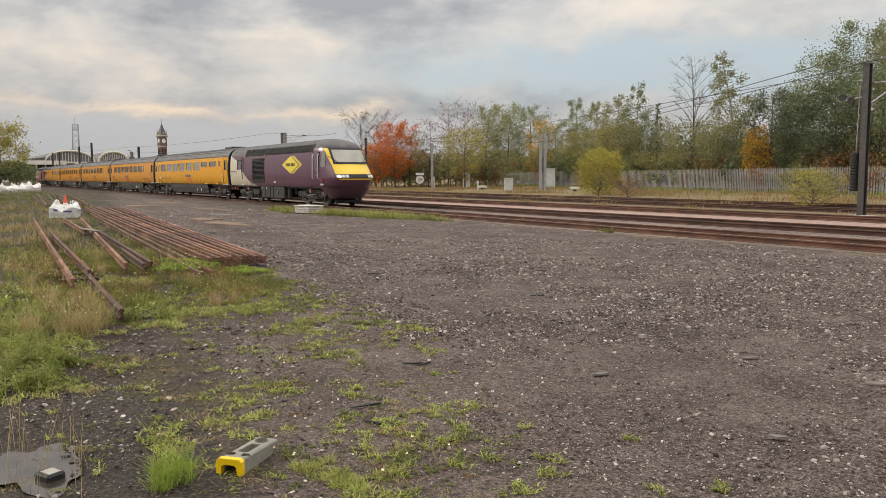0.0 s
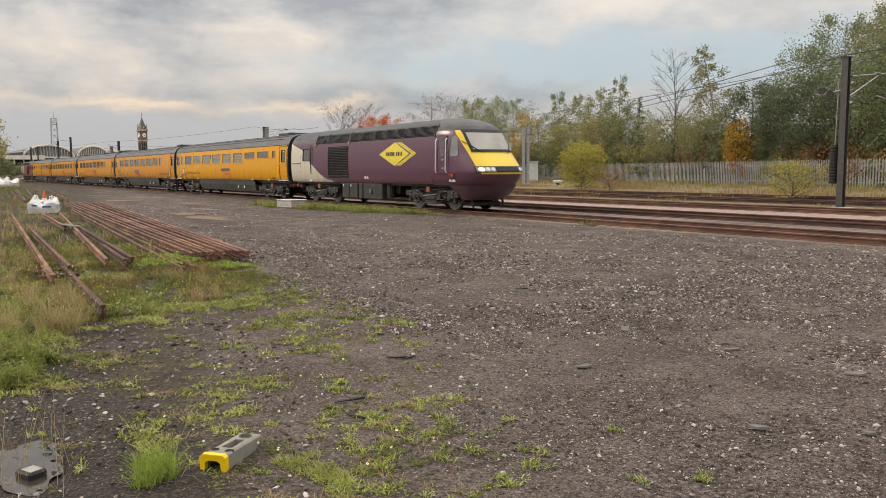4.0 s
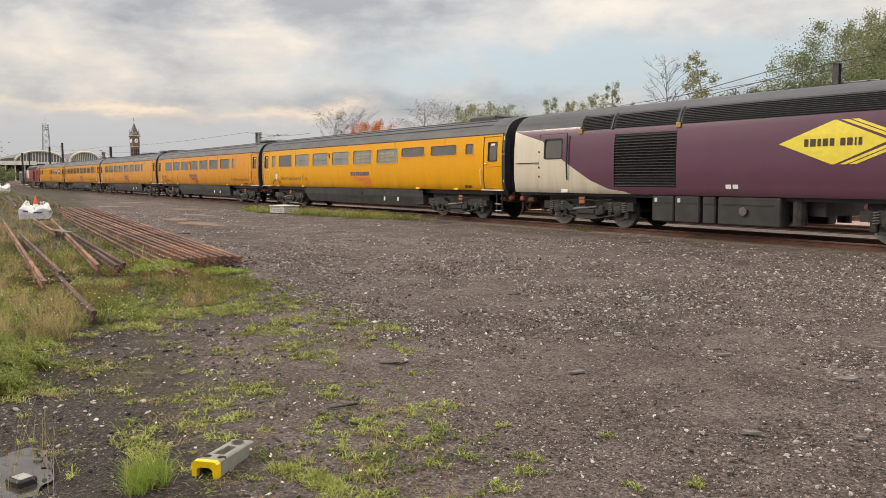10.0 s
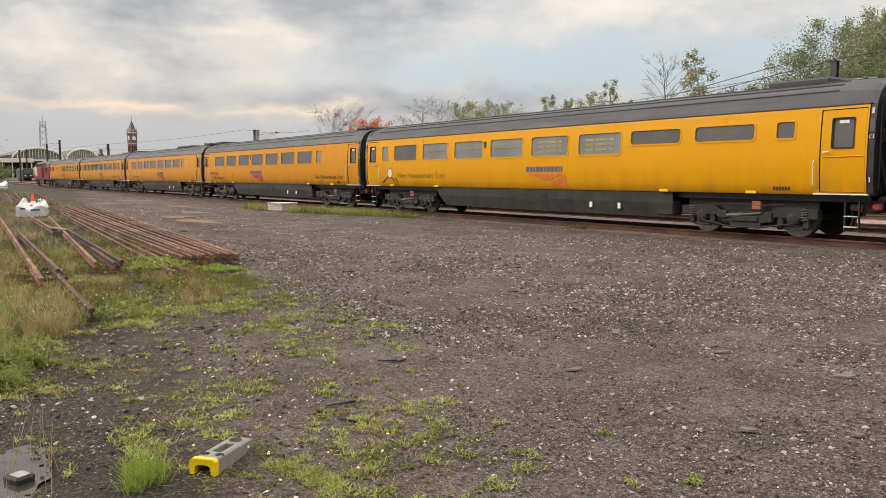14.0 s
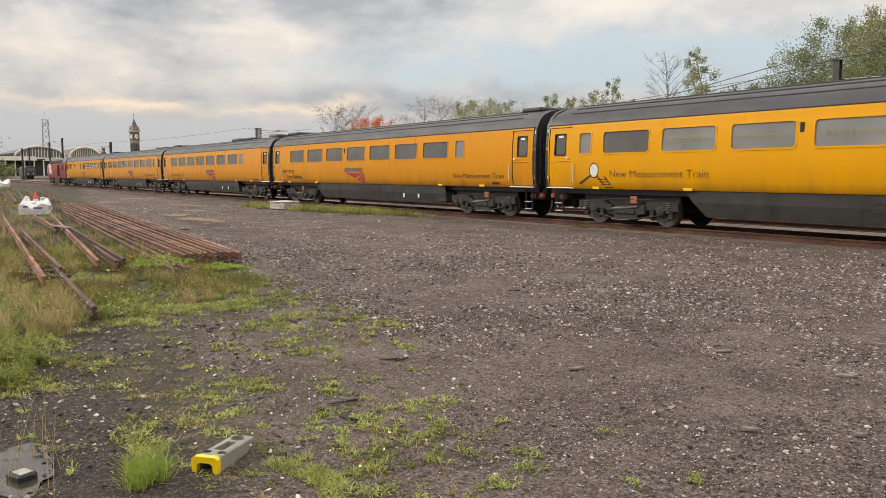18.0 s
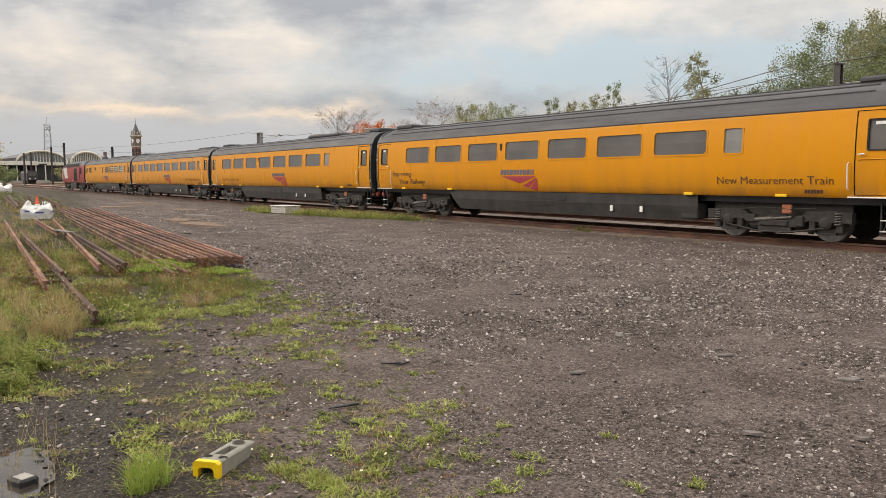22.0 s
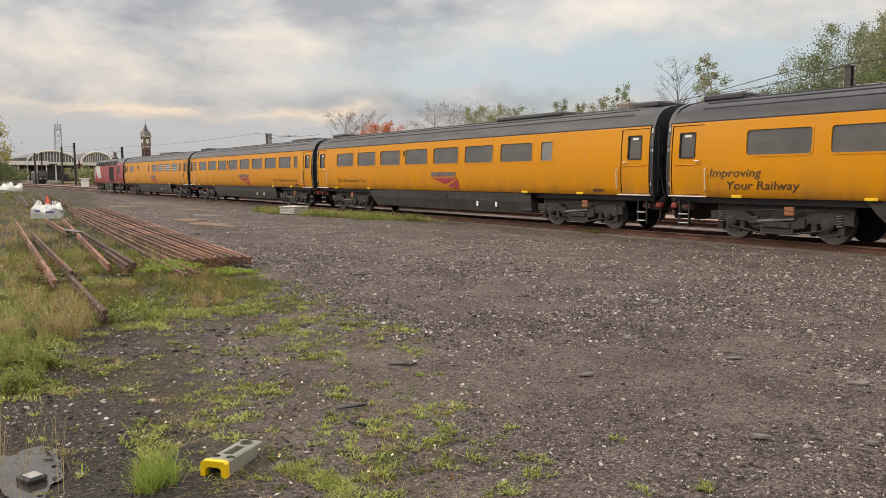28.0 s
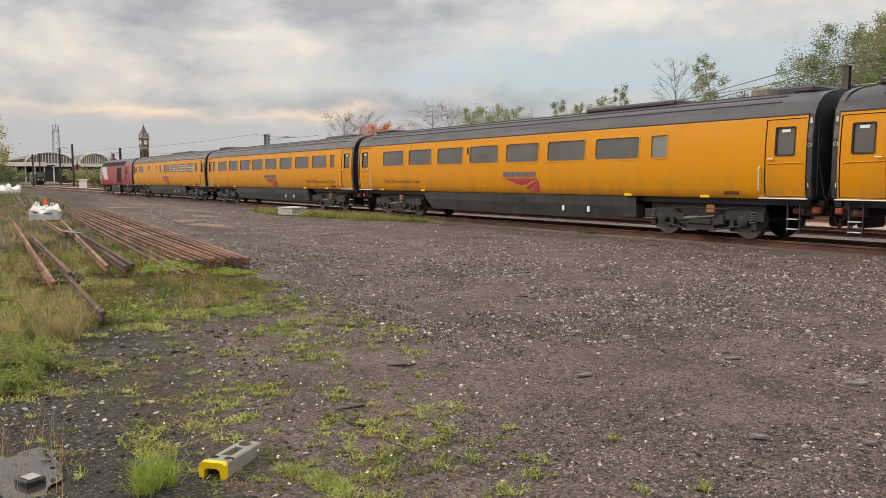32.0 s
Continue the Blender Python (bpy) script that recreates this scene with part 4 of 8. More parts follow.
def coach(name_label, group, paint, windows, logo_x, logo_mat, texts, pods=(), mark=False, numbers=None):
    """A 23 m coach: hollow body, openings with frames and panes, doors, roof, skirts and bogies."""
    ob = thing("railway_coach", name_label, "coach", group=group)
    E, DX0, DX1 = 11.26, 10.05, 11.08
    body = M()
    doorhole = [(-DX1, -DX0, 1.12, 2.98), (DX0, DX1, 1.12, 2.98)]
    holes = [(a, b, c, d) for a, b, c, d, *_ in windows]
    for s in (-1, 1):
        wall_grid(body, s, -11.12, 11.12, 1.06, 3.05, holes + doorhole)
    body.sheet([[(x, -1.27, 1.06), (x, 1.27, 1.06)] for x in (-11.12, 11.12)])
    b = part("body_shell", body, paint, ob, smooth=True)
    fl = part("interior", M().box(0, 0, 1.18, 22.0, 2.4, 0.06).box(0, 0.1, 2.0, 21.5, 0.05, 1.6), "interior", ob, "dim grey coach interior")
    for d in (-1, 1):
        prof = [(y, z) for z, y in zip(SIDE_Z, SIDE_Y)] + [(-y, z) for z, y in list(zip(SIDE_Z, SIDE_Y))[::-1][1:]]
        prof = [(a * 0.985, z if z < 3.6 else z - 0.02) for a, z in prof]
        end = M().sweep(prof, min(d * 11.12, d * E), max(d * 11.12, d * E))
        e = part("body_end", end, "dark", ob, "black painted coach end")
        for s in (-1, 1):
            part("end_label", wrap(bars([0.06], 0.13, 0.1), s, d * 11.19 - (0.03 if s < 0 else -0.03), 2.84, -0.01), "palewood", e)
            part("end_panel", wrap(bars([0.10], 0.28, 0.1), s, d * 11.19 - (0.05 if s < 0 else -0.05), 2.46, -0.012), "slate", e, "worn grey panel on black")
            part("end_tag", wrap(bars([0.025], 0.11, 0.1), s, d * 11.17, 1.35, -0.01), "white", e)
            part("end_class_mark", wrap(words("C3", 0.12, 0.11), s, d * 11.19 + (-0.055 if s < 0 else 0.055), 2.30, -0.01), "white", e, "white class mark on black")
            part("end_socket", M().box(d * 11.24, s * 1.1, 2.1, 0.08, 0.14, 0.2, 0.02), "bogie", e)
        coupling(ob, d * E, d)
        for s in (-1, 1):
            steps(ob, d * 10.75, s)
    # roof with ribs
    sec = [(y + 0.012, z) for z, y in zip(SIDE_Z, SIDE_Y) if z >= 3.05]
    sec = sec[:-1] + [(0, crown(3.83))] + [(-y, z) for y, z in sec[:-1][::-1]]
    rows = []
    for x, drop in ((-E, 0.20), (-E + 0.25, 0.07), (-E + 0.7, 0.0), (E - 0.7, 0.0), (E - 0.25, 0.07), (E, 0.20)):
        rows.append([(x, y * (1 - drop * 0.12), 3.05 + (z - 3.05) * (1 - drop)) for y, z in sec])
    roof = part("roof", M().sheet(rows), "roof", ob, "grime-grey ribbed roof", smooth=True)
    for y, z in ((1.08, 3.47), (0.86, 3.645), (0.6, 3.755), (-1.08, 3.47), (-0.86, 3.645), (-0.6, 3.755)):
        part("roof_rib", M().box(0, y, crown(z), 20.6, 0.035, 0.035, 0.008), "roof", roof)
    for s in (-1, 1):
        part("gutter", M().box(0, s * 1.302, 3.062, 22.3, 0.024, 0.035, 0.006), "roof", roof)
    for px, pl, pw, ph in pods:
        part("roof_pod", M().box(px, 0, crown(3.78) + ph / 2, pl, pw, ph + 0.08, 0.05), "roof" if ph < 0.12 else "podtan", roof, "low roof equipment pod")
    # windows
    for a, c, z0, z1, kind in windows:
        for s in (-1, 1):
            small = c - a < 0.7
            f = part("window_frame", ring(M(), s, a, c, z0, z1, 0.035, 0.05 if small else 0.085), paint, ob)
            part("window_pane", pane(M(), s, a, c, z0, z1), "frost_sky" if kind == 1 else "pane", f, "tinted glass with reflected sky in its grey")
    # doors
    for s in (-1, 1):
        for d in (-1, 1):
            lo, hi = min(d * DX0, d * DX1), max(d * DX0, d * DX1)
            wx0, wx1 = (lo + hi) / 2 - 0.24, (lo + hi) / 2 + 0.24
            door = part("door", wall_grid(M(), s, lo + 0.015, hi - 0.015, 1.13, 2.965, [(wx0, wx1, 2.12, 2.77)], -0.02), paint, ob, smooth=True)
            part("door_window", pane(M(), s, wx0, wx1, 2.12, 2.77, 0.045), "pane", door)
            part("door_window_frame", ring(M(), s, wx0, wx1, 2.12, 2.77, 0.02, 0.02, -0.008, 0.05), "rubber", door)
            part("notice", wrap(bars([0.22], 0.07, 0), s, (wx0 + wx1) / 2 - (0.11 if s < 0 else -0.11), 2.66, -0.03), "white", door)
            hx = lo + 0.09 if d > 0 else hi - 0.09
            part("door_handle", M().tube([(hx, s * (sy(2.0) + 0.025), 2.02), (hx + d * 0.14, s * (sy(2.0) + 0.03), 2.03)], 0.018, 6), "white", door)
            part("ridge", M().tube([(lo + 0.08, s * (sy(1.93) - 0.012), 1.91), (hi - 0.05, s * (sy(1.93) - 0.012), 1.93)], 0.012, 5), paint, door)
            gx = d * 9.93
            part("grab_rail", M().tube([(gx, s * (sy(1.24) + 0.005), 1.24), (gx, s * (sy(1.3) + 0.06), 1.28), (gx, s * (sy(1.8) + 0.06), 1.80), (gx, s * (sy(1.84) + 0.005), 1.85)], 0.014, 6), "white", ob, "white grab rail beside the door")
            part("door_sill", M().box((lo + hi) / 2 - d * 0.02, s * 1.33, 1.075, 1.25, 0.07, 0.03, 0.006), "white", ob, "white-edged door step")
    # lower panels between the bogies
    for s in (-1, 1):
        k = part("skirt", M().sheet([[(-5.75, s * 1.25, 1.06), (5.85, s * 1.25, 1.06)], [(-5.5, s * 1.24, 0.75), (5.85, s * 1.24, 0.75)], [(-5.1, s * 1.16, 0.36), (5.7, s * 1.16, 0.36)], [(-5.0, s * 0.6, 0.33), (5.6, s * 0.6, 0.33)]]), "skirt", ob, "dirty grey underframe skirt")
        for x0, x1 in ((-0.75, 0.2),):
            for x in (-3.2, -1.0, 1.15, 3.15, 4.9):
                part("panel_seam", M().sheet([[(x + q, s * 1.243, 0.74) for q in (-0.009, 0.009)], [(x + q, s * 1.164, 0.37) for q in (-0.009, 0.009)]]), "rubber", k)
            for i in range(6):
                part("louvre", M().box((x0 + x1) / 2, s * (1.235 - (0.12 - i * 0.03) * 0.2), 0.62 + i * 0.05, x1 - x0, 0.03, 0.020), "bogie", k)
        for x in (2.75, 3.9):
            part("warning_label", M().box(x, s * 1.235, 0.62, 0.10, 0.03, 0.17), "petal", k, "small pale warning label")
        # black boxes proud of the skirt draw the dark of a recess
        part("filler_recess", M().box(0.55, s * 1.256, 0.86, 0.42, 0.012, 0.13).box(0.62, s * 1.262, 0.86, 0.1, 0.012, 0.11), "rubber", k)
        part("tail_box", M().box(5.55, s * 1.0, 0.62, 0.55, 0.4, 0.42, 0.03), "skirt", k)
        for x in (-9.0, -5.6, 5.6, 8.3):
            part("jacking_point", M().box(x, s * 1.315, 1.09, 0.30, 0.05, 0.07, 0.01), "yellow", ob, "small yellow jacking bracket")
    part("underframe", M().box(0, 0, 0.98, 22.2, 2.1, 0.16).box(0, 0, 0.72, 9.6, 1.9, 0.6, 0.05), "dark", ob)
    for x in (-8.0, 8.0):
        bogie(ob, x, 0.457, 2.6)
    # markings on both sides
    for s in (-1, 1):
        flip = lambda x, w: x if s < 0 else -x
        word = bar_list([0.15, 0.13, 0.09, 0.18, 0.14, 0.09, 0.13, 0.17, 0.13, 0.06, 0.06], 0.17, 0.042, 0.18)
        for q in word:
            part("word_bar", wrap(q, s, logo_x - 0.98 if s < 0 else logo_x + 0.98, 1.63), "bluegrey", ob, "slate-blue bar of a company word")
        swoosh = M()
        rows_fill(swoosh, ((0.02, 0.20), (0.07, 0.20), (0.92, 0.44), (-0.93, 0.44)), 4)
        rows_fill(swoosh, ((0.22, 0.12), (0.48, 0.05), (0.94, 0.37), (0.88, 0.38)), 5)
        rows_fill(swoosh, ((0.58, 0.02), (0.94, -0.04), (0.95, 0.34), (0.93, 0.34)), 5)
        part("track_emblem", wrap(swoosh, s, logo_x, 1.14), logo_mat, ob, "red emblem of converging rails")
        for text, x, z, size, width in texts:
            part("lettering", wrap(words(text, size, width, 0.013 if mark else 0.008 if "Train" in text else -0.004, 0.0 if "Train" in text else 0.22), s, x if s < 0 else -x, z), "lettering", ob, "dark lettering reading " + text)
        if mark:
            g = M()
            n = 24
            g.add([(0.0 + 0.165 * math.cos(a), 0, 0.52 + 0.195 * math.sin(a)) for a in np.linspace(0, 2 * math.pi, n, endpoint=False)], [tuple(range(n))])
            part("lens_emblem", wrap(g, s, -9.05 if s < 0 else 9.05, 1.10, 0.006), "white", ob, "white lens of a magnifier emblem")
            g = M()
            o = [(r * math.cos(a), 0, 0.52 + r * 1.2 * math.sin(a)) for r in (0.165, 0.195) for a in np.linspace(0, 2 * math.pi, n, endpoint=False)]
            g.add(o, [(i, (i + 1) % n, n + (i + 1) % n, n + i) for i in range(n)])
            g.add([(-0.15, 0, 0.395), (-0.12, 0, 0.355), (-0.60, 0, 0.08), (-0.66, 0, 0.14)], [(0, 1, 2, 3)])
            for q in (0.06, 0.34):
                g.add([(0.06 + q, 0, 0.34), (0.12 + q, 0, 0.34), (0.42 + q, 0, 0.0), (0.36 + q, 0, 0.0)], [(0, 1, 2, 3)])
            for q in range(4):
                g.add([(0.10 + q * 0.09, 0, 0.27 - q * 0.08), (0.50 + q * 0.085, 0, 0.27 - q * 0.08), (0.53 + q * 0.085, 0, 0.245 - q * 0.08), (0.13 + q * 0.09, 0, 0.245 - q * 0.08)], [(0, 1, 2, 3)])
            part("rail_emblem", wrap(g, s, -9.05 if s < 0 else 9.05, 1.10, 0.008), "lettering", ob, "dark magnifier rim over a rail ladder")
        part("fleet_number", wrap(bars([0.055] * 6, 0.085, 0.022), s, 8.9 if s < 0 else -8.9, 1.15), "lettering", ob, "small dark number as plain bars")
        part("data_panel", M().box(-2.40, s * (sy(2.6) + 0.008), 2.60, 0.10, 0.02, 0.24, 0.004), "rubber", ob)
    return ob


def std_windows(first, last, small=(), start=-8.75, pitch=2.195):
    """Main openings on an even pitch, with narrow ones where named."""
    out = [(start + pitch * i, start + 1.75 + pitch * i, 2.13, 2.77, 0) for i in range(first, last)]
    return sorted(out + list(small))


def power_car(label, paint, decals, lit, group):
    """A wedge-nosed diesel power car; the coupling end is at x = 0.3, the nose at x = 18.1."""
    ob = thing("power_car", label, "locomotive", group=group)
    body = M()
    grille = (4.88, 7.14, 1.24, 2.78)
    rear_window = (1.84, 2.64, 2.14, 2.74)
    for s in (-1, 1):
        wall_grid(body, s, 0.3, 14.4, 1.03, 3.09, [grille, rear_window])
    part("body_side", body, paint, ob, smooth=True)
    part("end_wall", M().sheet([[(0.3, -sy(z), z), (0.3, sy(z), z)] for z in SIDE_Z]), "dark", ob)
    part("engine_block", M().box(7.0, 0, 2.0, 13.6, 2.1, 1.7, 0.05), "rubber", ob)
    # roof over the engine room
    sec = [(y, z) for z, y in zip(SIDE_Z, SIDE_Y) if z > 3.1]
    sec = [(1.283, 3.09)] + sec[:-1] + [(0, crown(3.82))] + [(-y, z) for y, z in sec[:-1][::-1]] + [(-1.283, 3.09)]
    roof = part("roof", M().sheet([[(x, y, z) for y, z in sec] for x in (0.3, 14.4)]), "roof", ob, "sooty grey roof", smooth=True)
    for s in (-1, 1):
        for x0, x1 in ((3.5, 4.7), (4.82, 7.1), (7.24, 14.55)):
            zz = [2.96, 3.05] + [crown(z) for z in (3.15, 3.25, 3.35, 3.42, 3.46)]
            grp = part("roof_grille", M().sheet([[(x, s * (sy(z) + 0.012), z) for z in zz] for x in (x0, x1)]), "rubber", roof, "black louvred air intake")
            for i in range(9):
                z = crown(2.985 + i * 0.053)
                part("slat", M().sheet([[(x, s * (sy(z) + 0.016), z - 0.008), (x, s * (sy(z) + 0.05), z), (x, s * (sy(z + 0.01) + 0.042), z + 0.007)] for x in (x0 + 0.03, x1 - 0.03)]), "roof", grp)
        for x in (3.46, 4.76, 7.17, 14.62):
            if x in (3.46, 7.17):
                part("band_foot", M().box(x, s * (sy(2.93) + 0.02), 2.93, 0.16, 0.05, 0.15, 0.015), "tan", roof, "yellow-tan foot of the roof band")
            part("roof_band", M().tube([(x, s * 1.325, 2.94), (x, s * 1.18, crown(3.36)), (x, s * 1.08, crown(3.47))], 0.045, 5), "roof", roof)
        gr = part("radiator_grille", M().box((grille[0] + grille[1]) / 2, s * 1.29, 2.01, 2.26, 0.06, 1.54), "rubber", ob, "black louvred radiator grille")
        for i in range(19):
            z = 1.28 + i * 0.08
            part("slat", M().box((grille[0] + grille[1]) / 2, s * (sy(z) - 0.005), z, 2.24, 0.05, 0.022, 0.006), "skirt", gr)
        f = part("window_frame", ring(M(), s, *rear_window, 0.03, 0.05), "rubber", ob)
        part("window_pane", pane(M(), s, *rear_window), "pane", f)
        # rear door: seams, rail and hinges
        door = part("rear_door", M().tube([(1.58, s * (sy(1.1) + 0.002), 1.08), (1.58, s * (sy(2.0) + 0.002), 2.0), (1.58, s * (sy(2.9) + 0.002), 2.92)], 0.007, 5).tube([(2.86, s * (sy(1.1) + 0.002), 1.08), (2.86, s * (sy(2.0) + 0.002), 2.0), (2.86, s * (sy(2.9) + 0.002), 2.92)], 0.007, 5).tube([(1.58, s * sy(2.92), 2.92), (2.86, s * sy(2.92), 2.92)], 0.007, 5), "rubber", ob)
        part("door_rail", M().tube([(2.93, s * (sy(1.3) + 0.06), 1.45), (2.93, s * (sy(2.0) + 0.06), 2.0), (2.93, s * (sy(2.85) + 0.06), 2.86)], 0.026, 6), "dark", ob)
        part("side_rail", M().tube([(0.45, s * (sy(2.0) + 0.03), 2.0), (1.58, s * (sy(2.0) + 0.03), 2.0)], 0.014, 5), "rubber", ob)
        for z in (1.55, 1.85, 2.35):
            part("hinge", M().box(1.58, s * (sy(z) + 0.012), z, 0.05, 0.03, 0.06, 0.01), "bogie", door)
        part("jacking_plate", M().box(2.75, s * 1.31, 1.09, 0.3, 0.05, 0.1, 0.01), "white", ob)
        part("data_label", wrap(bars([0.16, 0.16], 0.11, 0.05), s, 8.7, 1.22), "white", ob)
        # cab door and its rails
        cd = part("cab_door", wall_grid(M(), s, 14.88, 15.42, 1.43, 2.98, [], 0.006), paint, ob)
        part("cab_door_window", wall_grid(M(), s, 15.02, 15.32, 2.14, 2.85, [], 0.012), "pane", cd)
        part("cab_door_bar", wall_grid(M(), s, 15.02, 15.32, 2.48, 2.54, [], 0.016), paint, cd)
        for x in (14.80, 15.50):
            part("grab_rail", M().tube([(x, s * (sy(1.5) + 0.01), 1.50), (x, s * (sy(1.6) + 0.07), 1.56), (x, s * (sy(2.7) + 0.07), 2.76), (x, s * (sy(2.8) + 0.01), 2.83)], 0.026, 6), "white", ob, "bright vertical handrail at the cab door")
        for z in (1.66, 1.98):
            part("lock", M().tube([(15.22, s * (sy(z) + 0.03), z), (15.37, s * (sy(z) + 0.03), z + 0.02)], 0.02, 6), "galv", cd)
    # nose
    XF_Z = [crown(z) for z in (0.42, 0.55, 0.9, 1.2, 1.42, 1.55, 1.7, 2.22, 3.03, 3.35, 3.55, 3.7, 3.79, 3.82)]
    XF_X = [16.5, 16.8, 17.2, 17.52, 17.68, 17.68, 17.56, 17.0, 16.33, 16.05, 15.65, 15.15, 14.7, 14.45]
    NW_Z = [crown(z) for z in (0.42, 0.9, 1.2, 1.5, 2.0, 2.5, 3.0, 3.15, 3.38, 3.58, 3.73, 3.80, 3.82)]
    NW_Y = [0.95, 1.2, 1.32, 1.365, 1.37, 1.355, 1.305, 1.26, 1.15, 0.95, 0.65, 0.30, 0.02]

    def skin(z, a, off=0.0, x0=14.4):
        """A point of the nose at height z; a runs from -1 (one side) through 0 (tip) to 1."""
        xf, w, e = np.interp(z, XF_Z, XF_X) + off, np.interp(z, NW_Z, NW_Y) + off, 2 / 3.1
        t = abs(a) * math.pi / 2
        return (x0 + max(0.01, xf - x0) * math.cos(t) ** e if t < 1.5707 else x0, math.copysign(w * math.sin(t) ** e, a) if a else 0.0, z)

    A = [math.copysign(abs(k / 30) ** 0.8, k) if k else 0.0 for k in range(-30, 31)]
    zs = [crown(1.0 + 0.0575 * k) for k in range(48)] + [crown(z) for z in (3.74, 3.78, 3.805, 3.82)]
    part("nose", M().sheet([[skin(z, a) for a in A] for z in zs]), paint, ob, smooth=True)
    part("nose_skirt", M().sheet([[skin(z, a, 0, 15.5 + (1.0 - z) * 0.8) for a in A] for z in (0.42, 0.5, 0.62, 0.8, 1.0)]), paint, ob, smooth=True)

    def patch(z0, z1, y0, y1, off, ny=8, nz=5):
        rows = []
        for i in range(nz + 1):
            z = z0 + (z1 - z0) * i / nz
            w = float(np.interp(z, NW_Z, NW_Y))
            row = []
            for k in range(ny + 1):
                y = y0 + (y1 - y0) * k / ny
                q = min(0.999, abs(y) / w) ** (3.1 / 2)
                row.append(skin(z, math.copysign(math.asin(q) / (math.pi / 2), y), off))
            rows.append(row)
        return M().sheet(rows)

    ws = part("windscreen_surround", patch(2.27, 3.17, -0.98, 0.98, 0.016, 24, 12), "rubber", ob, "black windscreen surround", smooth=True)
    part("windscreen", patch(2.38, 3.04, -0.89, 0.89, 0.024, 24, 12), "screen", ws, "pale reflecting windscreen", smooth=True)
    part("wiper", M().tube([skin(2.22, 0.10, 0.06), skin(2.45, 0.25, 0.05), skin(2.62, 0.42, 0.05)], 0.015, 5), "rubber", ws)
    part("wiper", M().tube([skin(2.25, -0.2, 0.05), skin(2.5, -0.35, 0.05), skin(2.72, -0.52, 0.05)], 0.015, 5), "rubber", ws)
    def on_nose(y, z, off):
        w = float(np.interp(z, NW_Z, NW_Y))
        return skin(z, math.copysign(math.asin(min(0.999, abs(y) / w) ** (3.1 / 2)) / (math.pi / 2), y or 1e-6), off)

    def disc(y, z, r, off):
        """A shallow domed round lens lying on the nose."""
        return M().sheet([[on_nose(y + q * r * math.cos(a), z + q * r * math.sin(a), off + 0.014 * (1 - q * q)) for a in np.linspace(0, 2 * math.pi, 17)] for q in (0.001, 0.4, 0.75, 1.0)])

    hl = part("lamp_panel", patch(1.50, 1.73, -1.09, 1.09, 0.014, 32, 6), "rubber", ob, "black lamp panel across the nose", smooth=True)
    for s in (-1, 1):
        part("lamp_cover", patch(1.52, 1.71, s * 0.54, s * 1.06, 0.020, 12, 5), "reflector", hl, "grey lamp reflector behind clear cover", smooth=True)
        for k, y in enumerate((0.95, 0.79, 0.63)):
            part("headlamp", disc(s * y, 1.615, 0.082 - 0.006 * k, 0.026), "lamp" if lit and k == 0 else "lens", hl, "lit white headlamp" if lit and k == 0 else "clear lamp lens", smooth=True)
        # cab side window
        q = [[skin(z, s * A_of(z, x0 + (x1 - x0) * k / 8), 0.016) for k in range(9)] for z, x0, x1 in [(2.13 + 0.08 * i, 15.64 + 0.006 * i + (0.05 if i in (0, 10) else 0), 16.12 - 0.020 * i - (0.05 if i in (0, 10) else 0)) for i in range(11)]]
        part("cab_side_window", M().sheet(q), "frost_sky", ob, "grey cab side window")
        part("badge", M().box(15.85, s * 1.372, 1.40, 0.14, 0.012, 0.12).box(15.68, s * 1.374, 1.42, 0.12, 0.012, 0.05), "redpipe", ob)
        part("fleet_number", wrap(bars([0.06] * 5, 0.10, 0.03), s, 15.62 if s < 0 else 16.05, 1.13, 0.008), "white", ob, "pale number as plain bars")
        for z in (0.42, 0.72):
            part("cab_step", M().box(14.9, s * 1.2, z, 0.43, 0.16, 0.04, 0.008), "bogie", ob)
        part("air_pipe", M().tube([(16.3, s * 0.75, 0.5), (16.4, s * 0.75, 0.2), (16.45, s * 0.75, 0.17)], 0.05, 6), "rubber", ob)
    part("snow_guard", M().box(16.2, 0, 0.27, 0.12, 1.5, 0.16, 0.03), "rubber", ob)
    # underframe gear between the bogies
    part("underframe", M().box(8.0, 0, 1.0, 15.2, 2.2, 0.14).box(8.6, 0, 0.78, 5.0, 1.7, 0.4), "dark", ob)
    for s in (-1, 1):
        for i, (x0, x1) in enumerate(((6.25, 7.0), (7.04, 7.85), (7.95, 8.35), (8.42, 10.2))):
            bx = part("equipment_box", M().box((x0 + x1) / 2, s * 1.06, 0.65, x1 - x0, 0.42, 0.72, 0.03), "skirt", ob, "grimy grey underframe box")
            part("lid_seam", M().box((x0 + x1) / 2, s * 1.275, 0.82, (x1 - x0) * 0.8, 0.012, 0.03), "rubber", bx)
            if i < 2:
                part("notice", M().box(x0 + 0.15, s * 1.275, 0.88, 0.09, 0.01, 0.14), "cabinet", bx)
        part("filler_cap", M().lathe([(0.11, 0), (0.11, 0.05), (0.06, 0.06)], 12, "y", (9.2, s * 1.27 - (0.06 if s < 0 else 0), 0.66)), "spring", ob)
        part("air_tank", M().tube([(10.55, s * 1.0, 0.35), (10.55, s * 1.0, 1.0)], 0.17, 10), "bogie", ob, "upright air reservoir")
    coupling(ob, 0.30, -1)
    for x in (3.5, 13.95):
        bogie(ob, x, 0.51, 2.62, True)
    for s in (-1, 1):
        decals(ob, s)
    return ob


